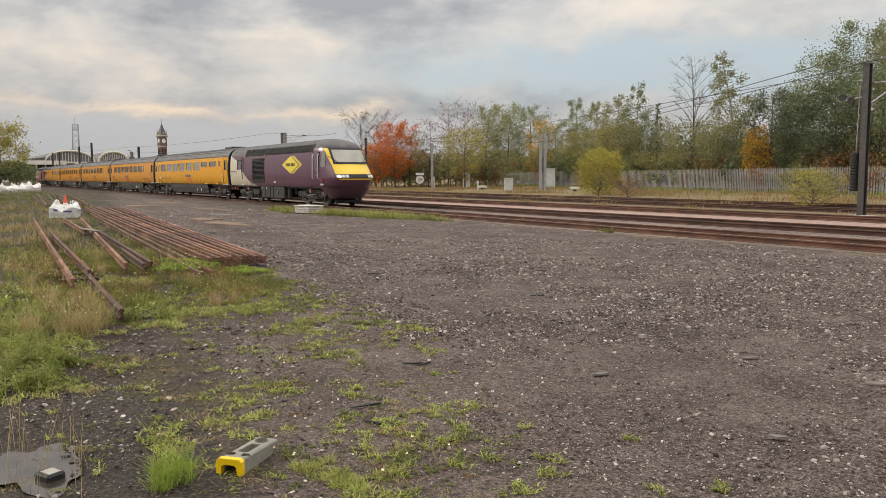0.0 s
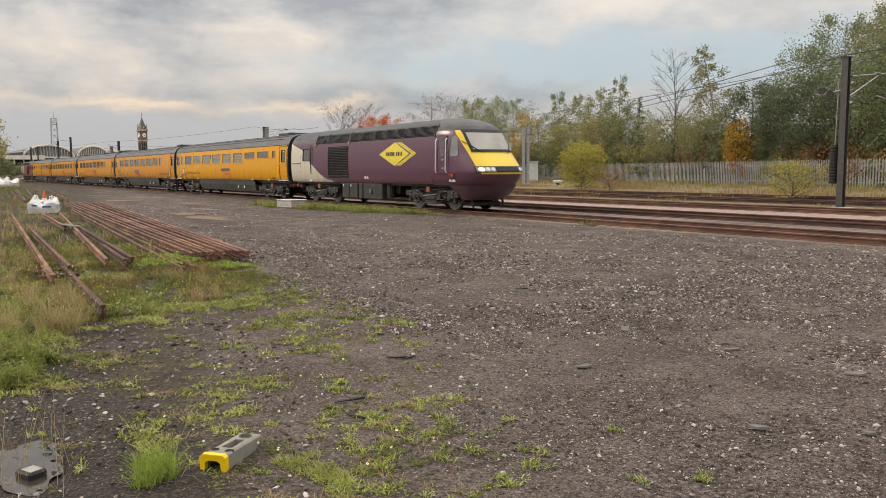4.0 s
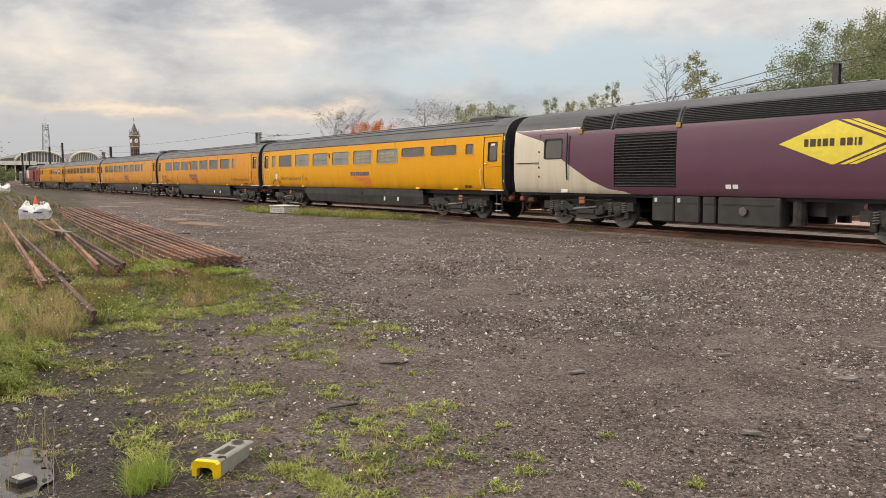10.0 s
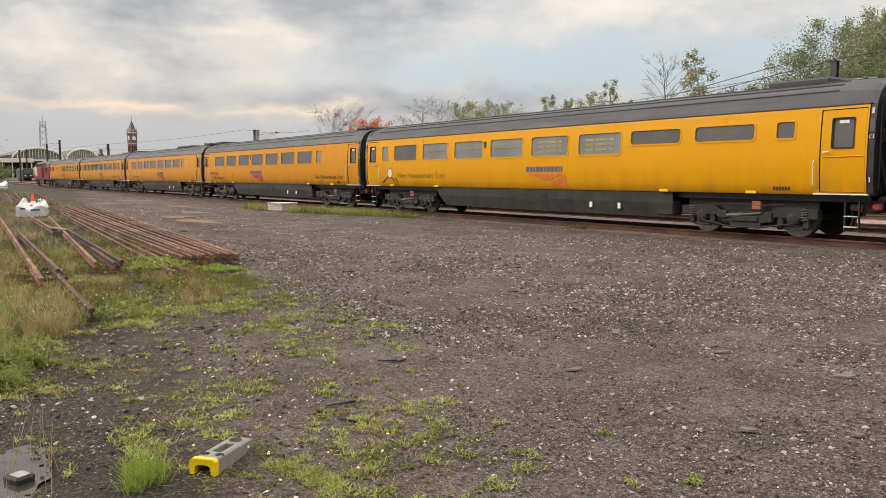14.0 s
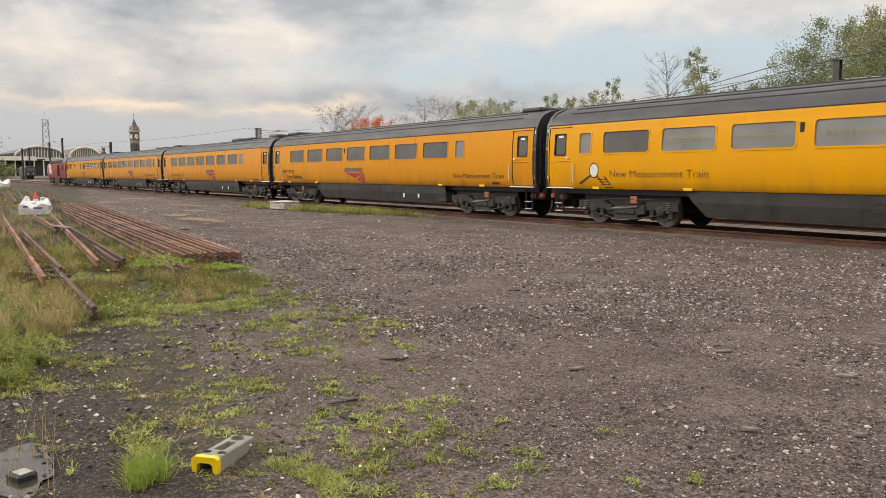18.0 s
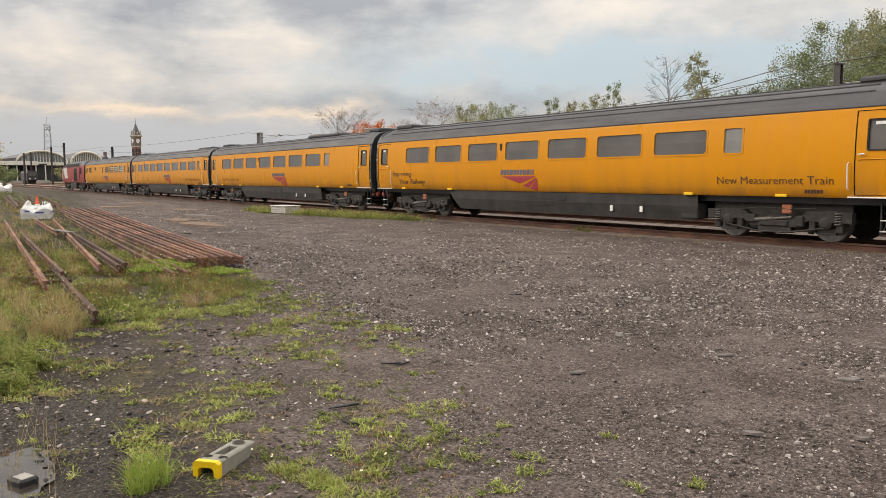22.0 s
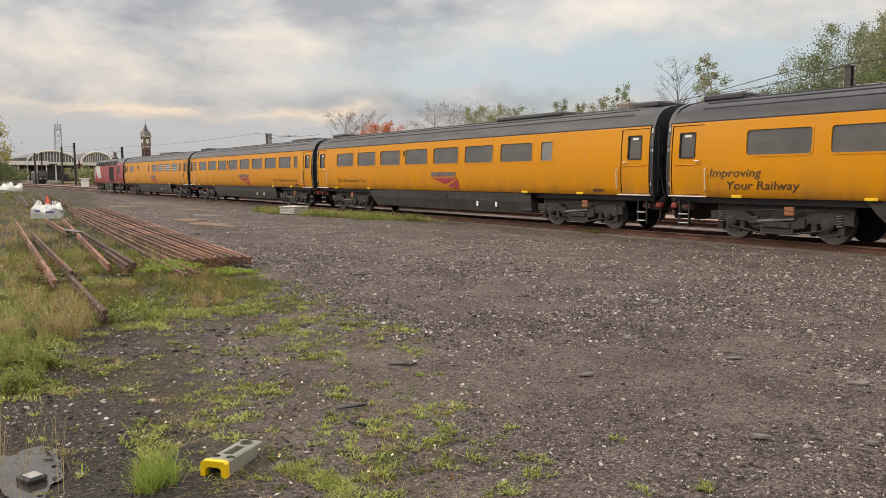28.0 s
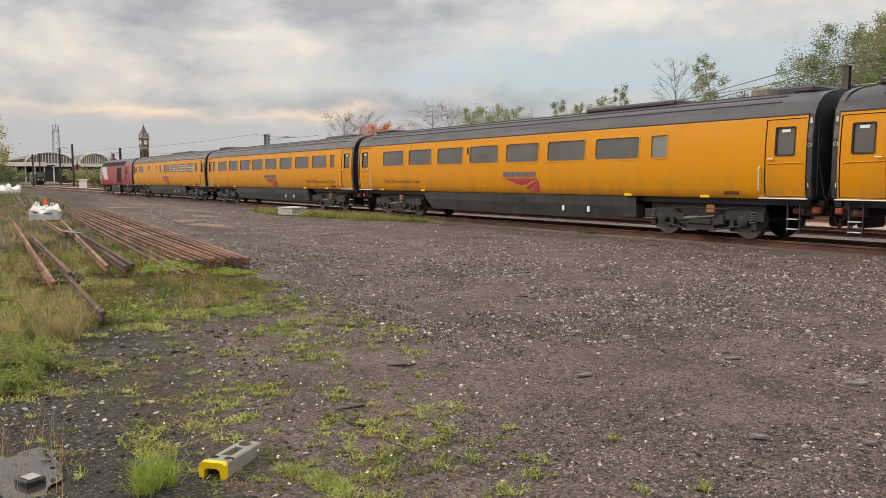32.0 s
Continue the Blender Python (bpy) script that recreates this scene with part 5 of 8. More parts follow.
def A_of(z, x):
    """Where along the nose curve the skin has the given x; used for the cab side glass."""
    xf = float(np.interp(z, [1.7, 2.22, 3.03, 3.35], [17.56, 17.0, 16.33, 16.05]))
    c = max(0.0, min(1.0, (x - 14.4) / (xf - 14.4)))
    return math.acos(c ** (3.1 / 2)) / (math.pi / 2)


def diamond_decals(ob, s):
    def side_figure(left, right):
        """A figure between two slanting edges, from its lower point to its upper one."""
        hs = [-0.5 + 0.0625 * i for i in range(17)]
        rows = [[(11.50 + e(abs(h) / 0.5), s * (sy(2.3 + h) + 0.008), 2.3 + h) for e in (left, right)] for h in hs]
        return M().sheet(rows)

    em = part("diamond_emblem", side_figure(lambda k: -1.34 + 1.31 * k, lambda k: 1.22 - 1.19 * k), "ylabel", ob, "yellow diamond emblem")
    for a in (0.14, 0.36):
        part("chevron", side_figure(lambda k: 1.25 + a - 1.25 * k, lambda k: 1.41 + a - 1.25 * k), "ylabel", em, "yellow chevron stripe")
    for lengths, x in (([0.10, 0.13, 0.08, 0.12, 0.10], 10.80), ([0.11, 0.12, 0.04, 0.08], 11.65)):
        for q in bar_list(lengths, 0.17, 0.045):
            part("word_bar", wrap(q, s, x if s < 0 else 23.0 - x, 2.22, 0.016), "lettering", ob, "dark bar of a company word")


def rear_decals(ob, s):
    m = M()
    m.sheet([[(x, s * (sy(z) + 0.006), z) for x in (11.2 + (z - 1.1) * 0.7, 13.0 + (z - 1.1) * 1.3)] for z in (1.1, 1.6, 2.1, 2.6, 3.0)])
    part("silver_flash", m, "cabinet", ob, "pale silver swoosh on red")


def build_train():
    front = power_car("purple and cream diesel power car with yellow wedge nose", "purple", diamond_decals, True, "train vehicles")
    cars = [(front, 0.0, 0)]
    tall = lambda *k: [(a, b, 2.13, 2.77, 1) for a, b in k]
    c1w = [(-8.70, -6.95, 2.13, 2.77, 0)] + [(-6.5 + 2.2 * i, -4.75 + 2.2 * i, 2.13, 2.77, 1) for i in range(5)] + [(4.4, 6.15, 2.37, 2.77, 0), (6.61, 8.38, 2.37, 2.77, 0), (8.95, 9.43, 2.37, 2.77, 0)] + tall((-9.7, -9.2))
    c1 = coach("bright yellow measurement coach with sky-pale slogan windows", "train vehicles", "fresh", sorted(c1w), 0.82, "coral",
               [("New Measurement Train", -8.43, 1.42, 0.30, 3.5)], [(9.0, 1.6, 1.2, 0.10)], True)
    for text, x in (("This train's not", -5.62), ("on a journey,", -3.42), ("It's on a mission", -1.22)):
        part("window_slogan", wrap(words(text, 0.20, 1.3), -1, x - 0.65, 2.40, -0.016), "faded", c1, "yellow window lettering reading " + text)
    for x in (0.98, 3.18):
        for z in (2.55, 2.40, 2.25):
            part("window_slogan", wrap(bars([0.35, 0.5, 0.2], 0.07, 0.06), -1, x - 0.6, z, -0.016), "faded", c1, "yellow window words as plain bars")
    c2 = coach("orange-yellow measurement coach, Improving Your Railway slogan", "train vehicles", "worn", std_windows(0, 7, tall((6.68, 7.23))), -1.42, "crimson",
               [("Improving", -9.83, 1.60, 0.30, 1.52), ("Your Railway", -9.32, 1.28, 0.30, 2.02), ("New Measurement Train", 6.5, 1.36, 0.28, 3.1)], [(-10.0, 1.3, 1.3, 0.10), (10.2, 1.0, 1.3, 0.08)])
    c3 = coach("orange-yellow coach with pantograph well and roof gear", "train vehicles", "worn", std_windows(0, 7, tall((6.46, 7.04)), -8.84, 2.186), 0.73, "crimson",
               [("New Measurement Train", -8.73, 1.38, 0.26, 2.95)], [(4.9, 3.6, 1.3, 0.08), (3.4, 0.9, 1.0, 0.15), (9.2, 0.55, 0.8, 0.18), (10.3, 1.0, 1.2, 0.10), (-10.2, 1.2, 1.2, 0.09)])
    c4 = coach("orange-yellow measurement coach with eight windows a side", "train vehicles", "worn", std_windows(0, 8, [(-9.95, -9.4, 2.13, 2.77, 0), (8.79, 9.3, 2.13, 2.77, 0)]), 0.85, "crimson",
               [("New Measurement Train", 5.76, 1.36, 0.28, 3.6)], [(-9.8, 1.6, 1.3, 0.08), (8, 3.0, 1.0, 0.07)])
    c5 = coach("orange-yellow coach with four slatted windows", "train vehicles", "worn", [(-10.0, -9.5, 2.2, 2.77, 0), (-8.7, -7.2, 2.2, 2.77, 0), (-5.5, -4.7, 2.4, 2.77, 0), (-1.38, -0.82, 2.13, 2.77, 0), (0.09, 1.85, 2.13, 2.77, 0), (2.3, 4.05, 2.13, 2.77, 0), (4.45, 6.2, 2.13, 2.77, 0), (6.65, 8.35, 2.13, 2.77, 0), (8.88, 9.4, 2.13, 2.77, 0)], 0.6, "crimson",
               [], [(2, 5.0, 1.0, 0.08)])
    for i in range(3):
        for x in (2.3, 4.45, 6.65):
            part("window_bars", M().box(x + 0.87, -sy(2.4) + 0.012, 2.28 + i * 0.18, 1.6, 0.008, 0.05), "cabinet", c5)
    rear = power_car("red power car with silver flash and dark nose", "red", rear_decals, False, "train vehicles")
    for i, c in enumerate((c1, c2, c3, c4, c5)):
        cars.append((c, -11.5 - 23.0 * i, 0))
    cars.append((rear, -115.0, 180))
    return cars


# ---- things beside the lines ----
def mast(x, y, h, w, label, arms=(), twin=False, turn=0.0, weights=False, material="mast"):
    ob = thing("catenary_mast", label, "mast", (x, y, G), turn, "catenary masts")
    H = [(-w / 2, -w / 2), (w / 2, -w / 2), (w / 2, -w / 2 + w * 0.12), (w * 0.06, -w / 2 + w * 0.12), (w * 0.06, w / 2 - w * 0.12), (w / 2, w / 2 - w * 0.12), (w / 2, w / 2), (-w / 2, w / 2),
         (-w / 2, w / 2 - w * 0.12), (-w * 0.06, w / 2 - w * 0.12), (-w * 0.06, -w / 2 + w * 0.12), (-w / 2, -w / 2 + w * 0.12)]
    for dx in ((-0.25, 0.25) if twin else (0.0,)):
        n = len(H)
        m = M().add([(a + dx, b, z) for z in (-0.3, h) for a, b in H], [(i, (i + 1) % n, n + (i + 1) % n, n + i) for i in range(n)] + [tuple(range(n))[::-1], tuple(range(n, 2 * n))])
        part("post", m, material, ob)
    if twin:
        for z in (0.6, 1.8, 3.0, 4.2, 5.4):
            part("batten", M().box(0, 0, z, 0.5, 0.06, 0.16), material, ob)
    part("foundation", M().box(0, 0, 0.02, 0.8 + (0.5 if twin else 0), 0.8, 0.24, 0.03), "concrete", ob)
    part("cap", M().box(0, 0, h + 0.02, w * 1.3 + (0.5 if twin else 0), w * 1.3, 0.04), material, ob)
    for z, length, rise in arms:
        a = part("cantilever", M().tube([(0, 0, z), (0, -length, z + rise)], 0.03, 6).tube([(0, 0, z - 0.9), (0, -length * 0.75, z + rise * 0.75 - 0.05)], 0.025, 6).tube([(0, -length * 0.72, z - 0.65), (0, -length, z - 0.75)], 0.02, 5), "galv", ob, "galvanised cantilever arm")
        for k in (0.12, 0.75):
            part("insulator", M().lathe([(0.03, -0.16)] + [(r, -0.15 + 0.05 * j) for j in range(6) for r in ((0.07,) if j % 2 else (0.035,))] + [(0.03, 0.16)], 8, "y", (0, -length * k - 0.1, z + rise * k)), "insul", a)
    if weights:
        t = part("balance_weight", M().tube([(-0.36, 0.05, 1.1), (-0.36, 0.05, 2.66)], 0.17, 12), "rubber", ob, "column of black balance weights")
        for i in range(12):
            part("weight_disc", M().lathe([(0.165, 0), (0.19, 0.02), (0.19, 0.09), (0.165, 0.11)], 14, "z", (-0.36, 0.05, 1.12 + i * 0.127)), "rubber", t)
        part("weight_rope", M().tube([(-0.36, 0.05, 2.6), (-0.30, 0.05, h - 0.8)], 0.02, 5), "galv", t)
        for z in (4.75, 4.9):
            part("pulley_wheel", M().lathe([(0.05, -0.03), (0.15, -0.03), (0.15, 0.03), (0.05, 0.03)], 14, "y", (-0.6 - (z - 4.75) * 2.4, -0.05, z)), "bogie", ob)
        part("tension_arm", M().tube([(0, 0, 4.9), (-1.1, -0.05, 4.75)], 0.03, 5), "galv", ob)
    return ob


def wire_run(name, pts, r, label):
    m = M()
    for (x0, y0, z0), (x1, y1, z1) in zip(pts, pts[1:]):
        seg = []
        for i in range(9):
            k = i / 8
            seg.append((x0 + (x1 - x0) * k, y0 + (y1 - y0) * k, z0 + (z1 - z0) * k - 4 * k * (1 - k) * 0.35))
        m.tube(seg, r, 4, False)
    solid(name, m, "wire", label, "wire", group="overhead wires")


def build_electrification():
    mast(-17.27, 31.3, 6.15, 0.25, "dark steel catenary mast with black balance weights", [(5.4, -3.4, 0.35)], turn=0, weights=True)
    mast(-68.5, 57.7, 6.35, 0.30, "galvanised twin-post catenary mast", [(6.0, 4.6, 0.1), (4.7, 4.4, 0.1)], True, 60, material="galv")
    mast(-83.9, 52.5, 5.85, 0.30, "galvanised catenary mast by dry grass", [(4.7, 3.2, 0.1)], False, 60, material="galv")
    mast(-83.4, 42.9, 6.3, 0.25, "slim dark catenary mast", [(6.1, 4.0, 0.1), (4.9, 3.4, -0.4)], False, 80)
    mast(-95.9, 37.5, 7.35, 0.55, "grey box-topped catenary mast behind the train", [(7.1, -4.2, -0.1), (6.7, -4.6, 0.35)], False, -60, material="galv")
    for x, y, h in ((-158.8, 32.6, 7.6), (-196.5, 30, 9.7), (-220, 30.6, 9.6), (-223.7, 24.8, 8.1), (-280, 33, 10)):
        mast(x, y, h, 0.40, "distant dark catenary mast near the station", [(h - 0.8, 2.2, 0.1)])
    wire_run("contact_wire", [(-17, 27.8, 5.7), (-68, 53.2, 5.6), (-140, 62, 5.6)], 0.017, "sagging overhead contact wire")
    wire_run("catenary_wire", [(12, 31, 8.6), (-17.4, 31.4, 6.1), (-68.5, 57.7, 6.2), (-83.9, 52.5, 6.0)], 0.018, "upper catenary wire on masts")
    wire_run("return_wire", [(30, 60, 13.6), (-68.5, 58, 7.6), (-120, 58, 6.6)], 0.021, "long pale overhead wire before trees")
    wire_run("contact_wire", [(25, 45, 7.6), (-68.5, 54.5, 5.2), (-130, 50, 5.2)], 0.018, "sagging overhead contact wire")
    wire_run("catenary_wire", [(-83.4, 39, 6.6), (-95.9, 36, 7.2), (-158.8, 31, 7.4), (-220, 29, 8.4)], 0.018, "overhead wire above the train")
    wire_run("catenary_wire", [(-83.4, 40.5, 5.6), (-158.8, 33, 6.4), (-220, 31, 7.4)], 0.018, "overhead wire above the train")
    wire_run("stay_wire", [(-17.2, 31.3, 5.6), (-10.2, 35.1, -0.1)], 0.013, "slanting stay wire of a mast")


def fence_line(x):
    return float(np.interp(x, [-160, -110, -72.5, -39.5, 30], [96, 88, 79.5, 68.7, 58]))


def build_fence():
    ob = thing("palisade_fence", "tall weathered galvanised palisade fence", "fence", (0, 0, 0), kind="structure")

    def pale():
        m = M()
        w, h = 0.135, 2.5
        m.add([(-w / 2, 0.02, -0.2), (0, 0, -0.2), (w / 2, 0.02, -0.2), (-w / 2, 0.02, h - 0.12), (0, 0, h), (w / 2, 0.02, h - 0.12),
               (-w / 2, 0.025, -0.2), (w / 2, 0.025, -0.2), (-w / 2, 0.025, h - 0.12), (w / 2, 0.025, h - 0.12), (0, 0.012, h)],
              [(0, 1, 4, 3), (1, 2, 5, 4), (3, 4, 10, 8), (4, 5, 9, 10), (6, 8, 9, 7), (0, 3, 8, 6), (2, 7, 9, 5)])
        return m

    me = pale().mesh("pale", MAT["palisade"])
    xs, x = [], 6.0
    while x > -135:
        xs.append(x)
        x -= 0.27
    pts = [(x, fence_line(x)) for x in xs]
    near = [p for p in pts if -62 < p[0] < -17]
    rest = M()
    for i, (x, y) in enumerate(pts):
        if -62 < x < -17.5:
            o = part("pale", me, None, ob, at=pose(x, y, G + 0.03 * math.sin(i * 1.7), 0, rng.normal(0, 0.5), -15))
        else:
            k = pale()
            k.moved(pose(x, y, G + 0.03 * math.sin(i * 1.7), 0, 0, -15))
            rest.add(k.v, k.f)
    r = part("far_pales", rest, "palisade", ob)
    r["kind"] = "stuff"
    for z in (0.45, 2.0):
        for a, b in zip(range(-135, 6, 3), range(-132, 9, 3)):
            part("fence_rail", M().tube([(a, fence_line(a) + 0.06, G + z), (b, fence_line(b) + 0.06, G + z)], 0.03, 4), "palisade", ob)
    for a in range(-135, 6, 3):
        part("fence_post", M().box(a, fence_line(a) + 0.12, G + 1.05, 0.1, 0.1, 2.3), "palisade", ob)


def cabinet(x, y, w, d, h, turn, label):
    ob = thing("equipment_cabinet", label, "cabinet", (x, y, G), turn, "lineside cabinets")
    part("body", M().box(0, 0, h / 2 + 0.05, w, d, h, 0.02), "cabinet", ob)
    part("lid", M().box(0, 0, h + 0.08, w * 1.12, d * 1.15, 0.08, 0.02), "cabinet", ob)
    part("plinth", M().box(0, 0, 0.02, w * 1.05, d * 1.05, 0.22, 0.02), "concrete", ob)
    for s in (-0.25, 0.25):
        dr = part("door", M().box(s * w, -d / 2 - 0.012, h / 2 + 0.08, w * 0.46, 0.024, h * 0.86, 0.008), "cabinet", ob)
        part("handle", M().box(s * w * 0.3, -d / 2 - 0.04, h * 0.5, 0.03, 0.03, 0.14), "dark", dr)


def build_lineside():
    cabinet(-95.8, 66.0, 1.9, 1.0, 2.15, -35, "pale grey lineside equipment cabinet with lid")
    cabinet(-71.3, 55.0, 1.35, 0.9, 1.35, -35, "squat pale grey lineside cabinet")
    cabinet(-86.6, 74.2, 2.7, 1.6, 2.75, -40, "large pale relay cabinet by the fence")
    # speed sign
    ob = thing("speed_sign", "round white speed sign on a short post", "sign", (-101.3, 61.2, G), 0, "")
    tow = pose(0, 0, 0, 0, 0, 59)
    part("post", M().tube([(0, 0, -0.2), (0, 0, 1.9)], 0.05, 6), "galv", ob)
    disc = part("disc", M().lathe([(0.62, -0.02), (0.64, 0.0), (0.62, 0.02)], 24, "y", (0, -0.1, 1.25)), "white", ob, at=tow)
    part("rim", M().tube([(0.66 * math.cos(a), -0.13, 1.25 + 0.66 * math.sin(a)) for a in np.linspace(0, 2 * math.pi, 29)], 0.04, 5, False), "lettering", disc)
    w = words("25", 0.72, 0.72)
    w.v = [(p[0] - 0.36, -0.14, p[2] + 1.0) for p in w.v]
    part("numerals", w, "rubber", disc, "black numerals 25")
    part("arrow_plate", M().box(0, -0.1, 2.1, 1.25, 0.04, 0.35).moved(tow), "white", ob, "white arrow plate above the disc")
    for x, y, h in ((-98.5, 62, 1.6), (-79.5, 56.5, 1.1)):
        ob = thing("marker_post", "short pale marker post in dry grass", "post", (x, y, G), 0, "marker posts")
        part("post", M().box(0, 0, h / 2, 0.14, 0.14, h, 0.02), "cabinet", ob)
        part("head", M().box(0, -0.02, h - 0.1, 0.34, 0.18, 0.3, 0.03), "cabinet", ob)
    for x, y in ((-84, 60.5), (-66.5, 60.8)):
        ob = thing("point_motor", "low grey trackside point motor", "equipment", (x, y, G), 20, "point motors")
        part("case", M().box(0, 0, 0.35, 1.1, 0.5, 0.3, 0.06), "cabinet", ob)
        part("stand", M().box(0, 0, 0.1, 0.3, 0.3, 0.36, 0.02), "bogie", ob)


def bulk_bag(x, y, s, turn, label, printed):
    ob = thing("bulk_bag", label, "bag", (x, y, G), turn, "bulk bags")
    m, rows = M(), []
    for i, z in enumerate(np.linspace(0, 1, 9)):
        row = []
        for k in range(25):
            a = 2 * math.pi * k / 24
            r = 0.5 * (1 + 0.10 * math.sin(math.pi * z)) / max(abs(math.cos(a)), abs(math.sin(a))) ** 0.75
            r *= 1 - 0.28 * max(0, z - 0.75) * 4 * 0.5
            r += 0.10 * noise.noise((math.cos(a) * 2 + x, math.sin(a) * 2 + y, z * 3))
            zz = z * (0.46 + 0.22 * math.sin(2 * a) ** 2 + 0.36 * noise.noise((math.cos(a) * 1.6 + x, math.sin(a) * 1.6, 1.5)))
            row.append((s * r * math.cos(a) * 1.15, s * r * math.sin(a), s * zz))
        rows.append(row)
    m.sheet(rows)
    m.add([(s * 0.3 * math.cos(a), s * 0.3 * math.sin(a), s * 0.5) for a in np.linspace(0, 6.2, 12)], [tuple(range(12))])
    top = rows[-1]
    for i in range(24):
        a, b = top[i], top[i + 1]
        m.add([a, b, (b[0] * 0.4, b[1] * 0.4, s * 0.52), (a[0] * 0.4, a[1] * 0.4, s * 0.52)], [(0, 1, 2, 3)])
    sack = part("sack", m, "bag", ob, smooth=True)
    for k in range(4):
        a = math.pi / 4 + k * math.pi / 2
        c = (s * 0.52 * math.cos(a), s * 0.5 * math.sin(a))
        part("lifting_loop", M().tube([(c[0], c[1], s * 0.5), (c[0] * 1.05, c[1] * 1.0, s * (0.72 + 0.1 * math.sin(k * 2.1))), (c[0] * 0.8, c[1] * 0.9, s * 0.76), (c[0] * 0.7, c[1] * 0.8, s * 0.5)], 0.03 * s, 5), "bag", ob)
    if printed:
        for x0, z0, w in ((-0.40, 0.36, 0.20), (0.0, 0.30, 0.36)):
            part("print_bar", M().box(s * (x0 + w / 2), -s * 0.60, s * z0, s * w, 0.02, s * 0.07), "blue", ob, "blue print as plain bar")
            part("print_bar", M().box(s * 0.66, s * (x0 + w / 2), s * z0, 0.02, s * w, s * 0.07), "blue", ob, "blue print as plain bar")
    return ob


def build_yard_things():
    bulk_bag(-38.0, 4.6, 0.98, 75, "slumped white bulk bag with blue print", True)
    ob = thing("traffic_cone", "orange and white traffic cone beside bag", "cone", (-39.0, 4.75, G), 0)
    part("cone_body", M().lathe([(0.20, 0.03), (0.03, 0.95), (0.02, 0.97)], 14), "coneo", ob)
    part("base", M().box(0, 0, 0.02, 0.46, 0.46, 0.06, 0.02), "rubber", ob)
    part("sleeve", M().lathe([(0.152, 0.35), (0.098, 0.62)], 14), "white", ob, "white reflective sleeve")
    for i, (x, y, s) in enumerate(((-104, 6.6, 1.5), (-107, 8.2, 1.5), (-110, 9.6, 1.5), (-101, 4.6, 1.5))):
        bulk_bag(x, y, s, 20 * i, "full white bulk bag in a row", False)
    # pale board box in the grass
    ob = thing("board_box", "weathered white timber box in long grass", "box", (-35.5, 15.1, G), 13)
    for i in range(4):
        part("board", M().box(0, -0.42, 0.05 + i * 0.085, 1.15, 0.05, 0.077, 0.012), "palewood", ob)
        part("board", M().box(0, 0.42, 0.05 + i * 0.085, 1.15, 0.05, 0.077, 0.012), "palewood", ob)
        for s in (-0.56, 0.56):
            part("board", M().box(s, 0, 0.05 + i * 0.085, 0.05, 0.8, 0.077, 0.012), "palewood", ob)
    part("lid", M().box(0, 0, 0.36, 1.22, 0.95, 0.05, 0.015), "palewood", ob)
    # moulded foot with yellow end
    ob = thing("fence_foot", "grey moulded plastic block with yellow end", "block", (-4.50, 1.365, G - 0.028), 131.5)
    L_, W_, H_ = 0.47, 0.155, 0.105
    m = M()
    # sloping body with a slot and two round holes through the top
    def top_z(x):
        return H_ - 0.02 * x / L_
    top, n = [], 0
    holes = [(0.12, 0.05, 0.028, 0), (0.12, -0.045, 0.028, 0), (0.25, 0.0, 0.085, 1), (0.40, 0.0, 0.036, 0)]
    xs, ys = np.linspace(0.035, L_, 41), np.linspace(-W_ / 2, W_ / 2, 15)
    at = {}
    def inside(x, y):
        for hx, hy, r, slot in holes:
            if slot and abs(x - hx) < r and abs(y - hy) < 0.034:
                return True
            if not slot and (x - hx) ** 2 + (y - hy) ** 2 < r * r:
                return True
        return False
    for i, x in enumerate(xs):
        for k, y in enumerate(ys):
            at[i, k] = len(m.v)
            edge = 0.008 if k in (0, 14) else 0.0
            m.v.append((x, y, top_z(x) - edge))
    for i in range(40):
        for k in range(14):
            cx, cy = (xs[i] + xs[i + 1]) / 2, (ys[k] + ys[k + 1]) / 2
            if not inside(cx, cy):
                m.f.append((at[i, k], at[i + 1, k], at[i + 1, k + 1], at[i, k + 1]))
    for s in (-1, 1):
        m.sheet([[(x, s * W_ / 2, top_z(x) - 0.008) for x in (0.035, L_)], [(x, s * (W_ / 2 + 0.006), 0.01) for x in (0.035, L_ - 0.09)]])
        m.sheet([[(x, s * (W_ / 2 - 0.025), top_z(x) - 0.004) for x in (0.035, L_)], [(x, s * (W_ / 2 - 0.02), 0.01) for x in (0.035, L_ - 0.09)]])
    m.sheet([[(L_, y, top_z(L_)) for y in (-W_ / 2, W_ / 2)], [(L_ - 0.09, y, 0.01) for y in (-W_ / 2, W_ / 2)]])
    part("body", m, "block", ob)
    for hx, hy, r, slot in holes:
        if slot:
            w = M()
            for s in (-1, 1):
                w.box(hx, s * 0.034, 0.06, 2 * r, 0.006, 0.06)
                w.box(hx + s * r, 0, 0.06, 0.006, 0.068, 0.06)
            part("slot_wall", w, "block", ob)
        else:
            part("socket", M().tube([(hx, hy, 0.02), (hx, hy, 0.096)], r + 0.004, 14, False), "block", ob, smooth=True)
    arch = [(-W_ / 2 - 0.008, 0), (-W_ / 2 - 0.008, H_ - 0.01), (-W_ / 2 + 0.01, H_ + 0.006), (W_ / 2 - 0.01, H_ + 0.006), (W_ / 2 + 0.008, H_ - 0.01), (W_ / 2 + 0.008, 0),
            (W_ / 2 - 0.022, 0), (W_ / 2 - 0.026, H_ - 0.045), (W_ / 2 - 0.045, H_ - 0.032), (-W_ / 2 + 0.045, H_ - 0.032), (-W_ / 2 + 0.026, H_ - 0.045), (-W_ / 2 + 0.022, 0)]
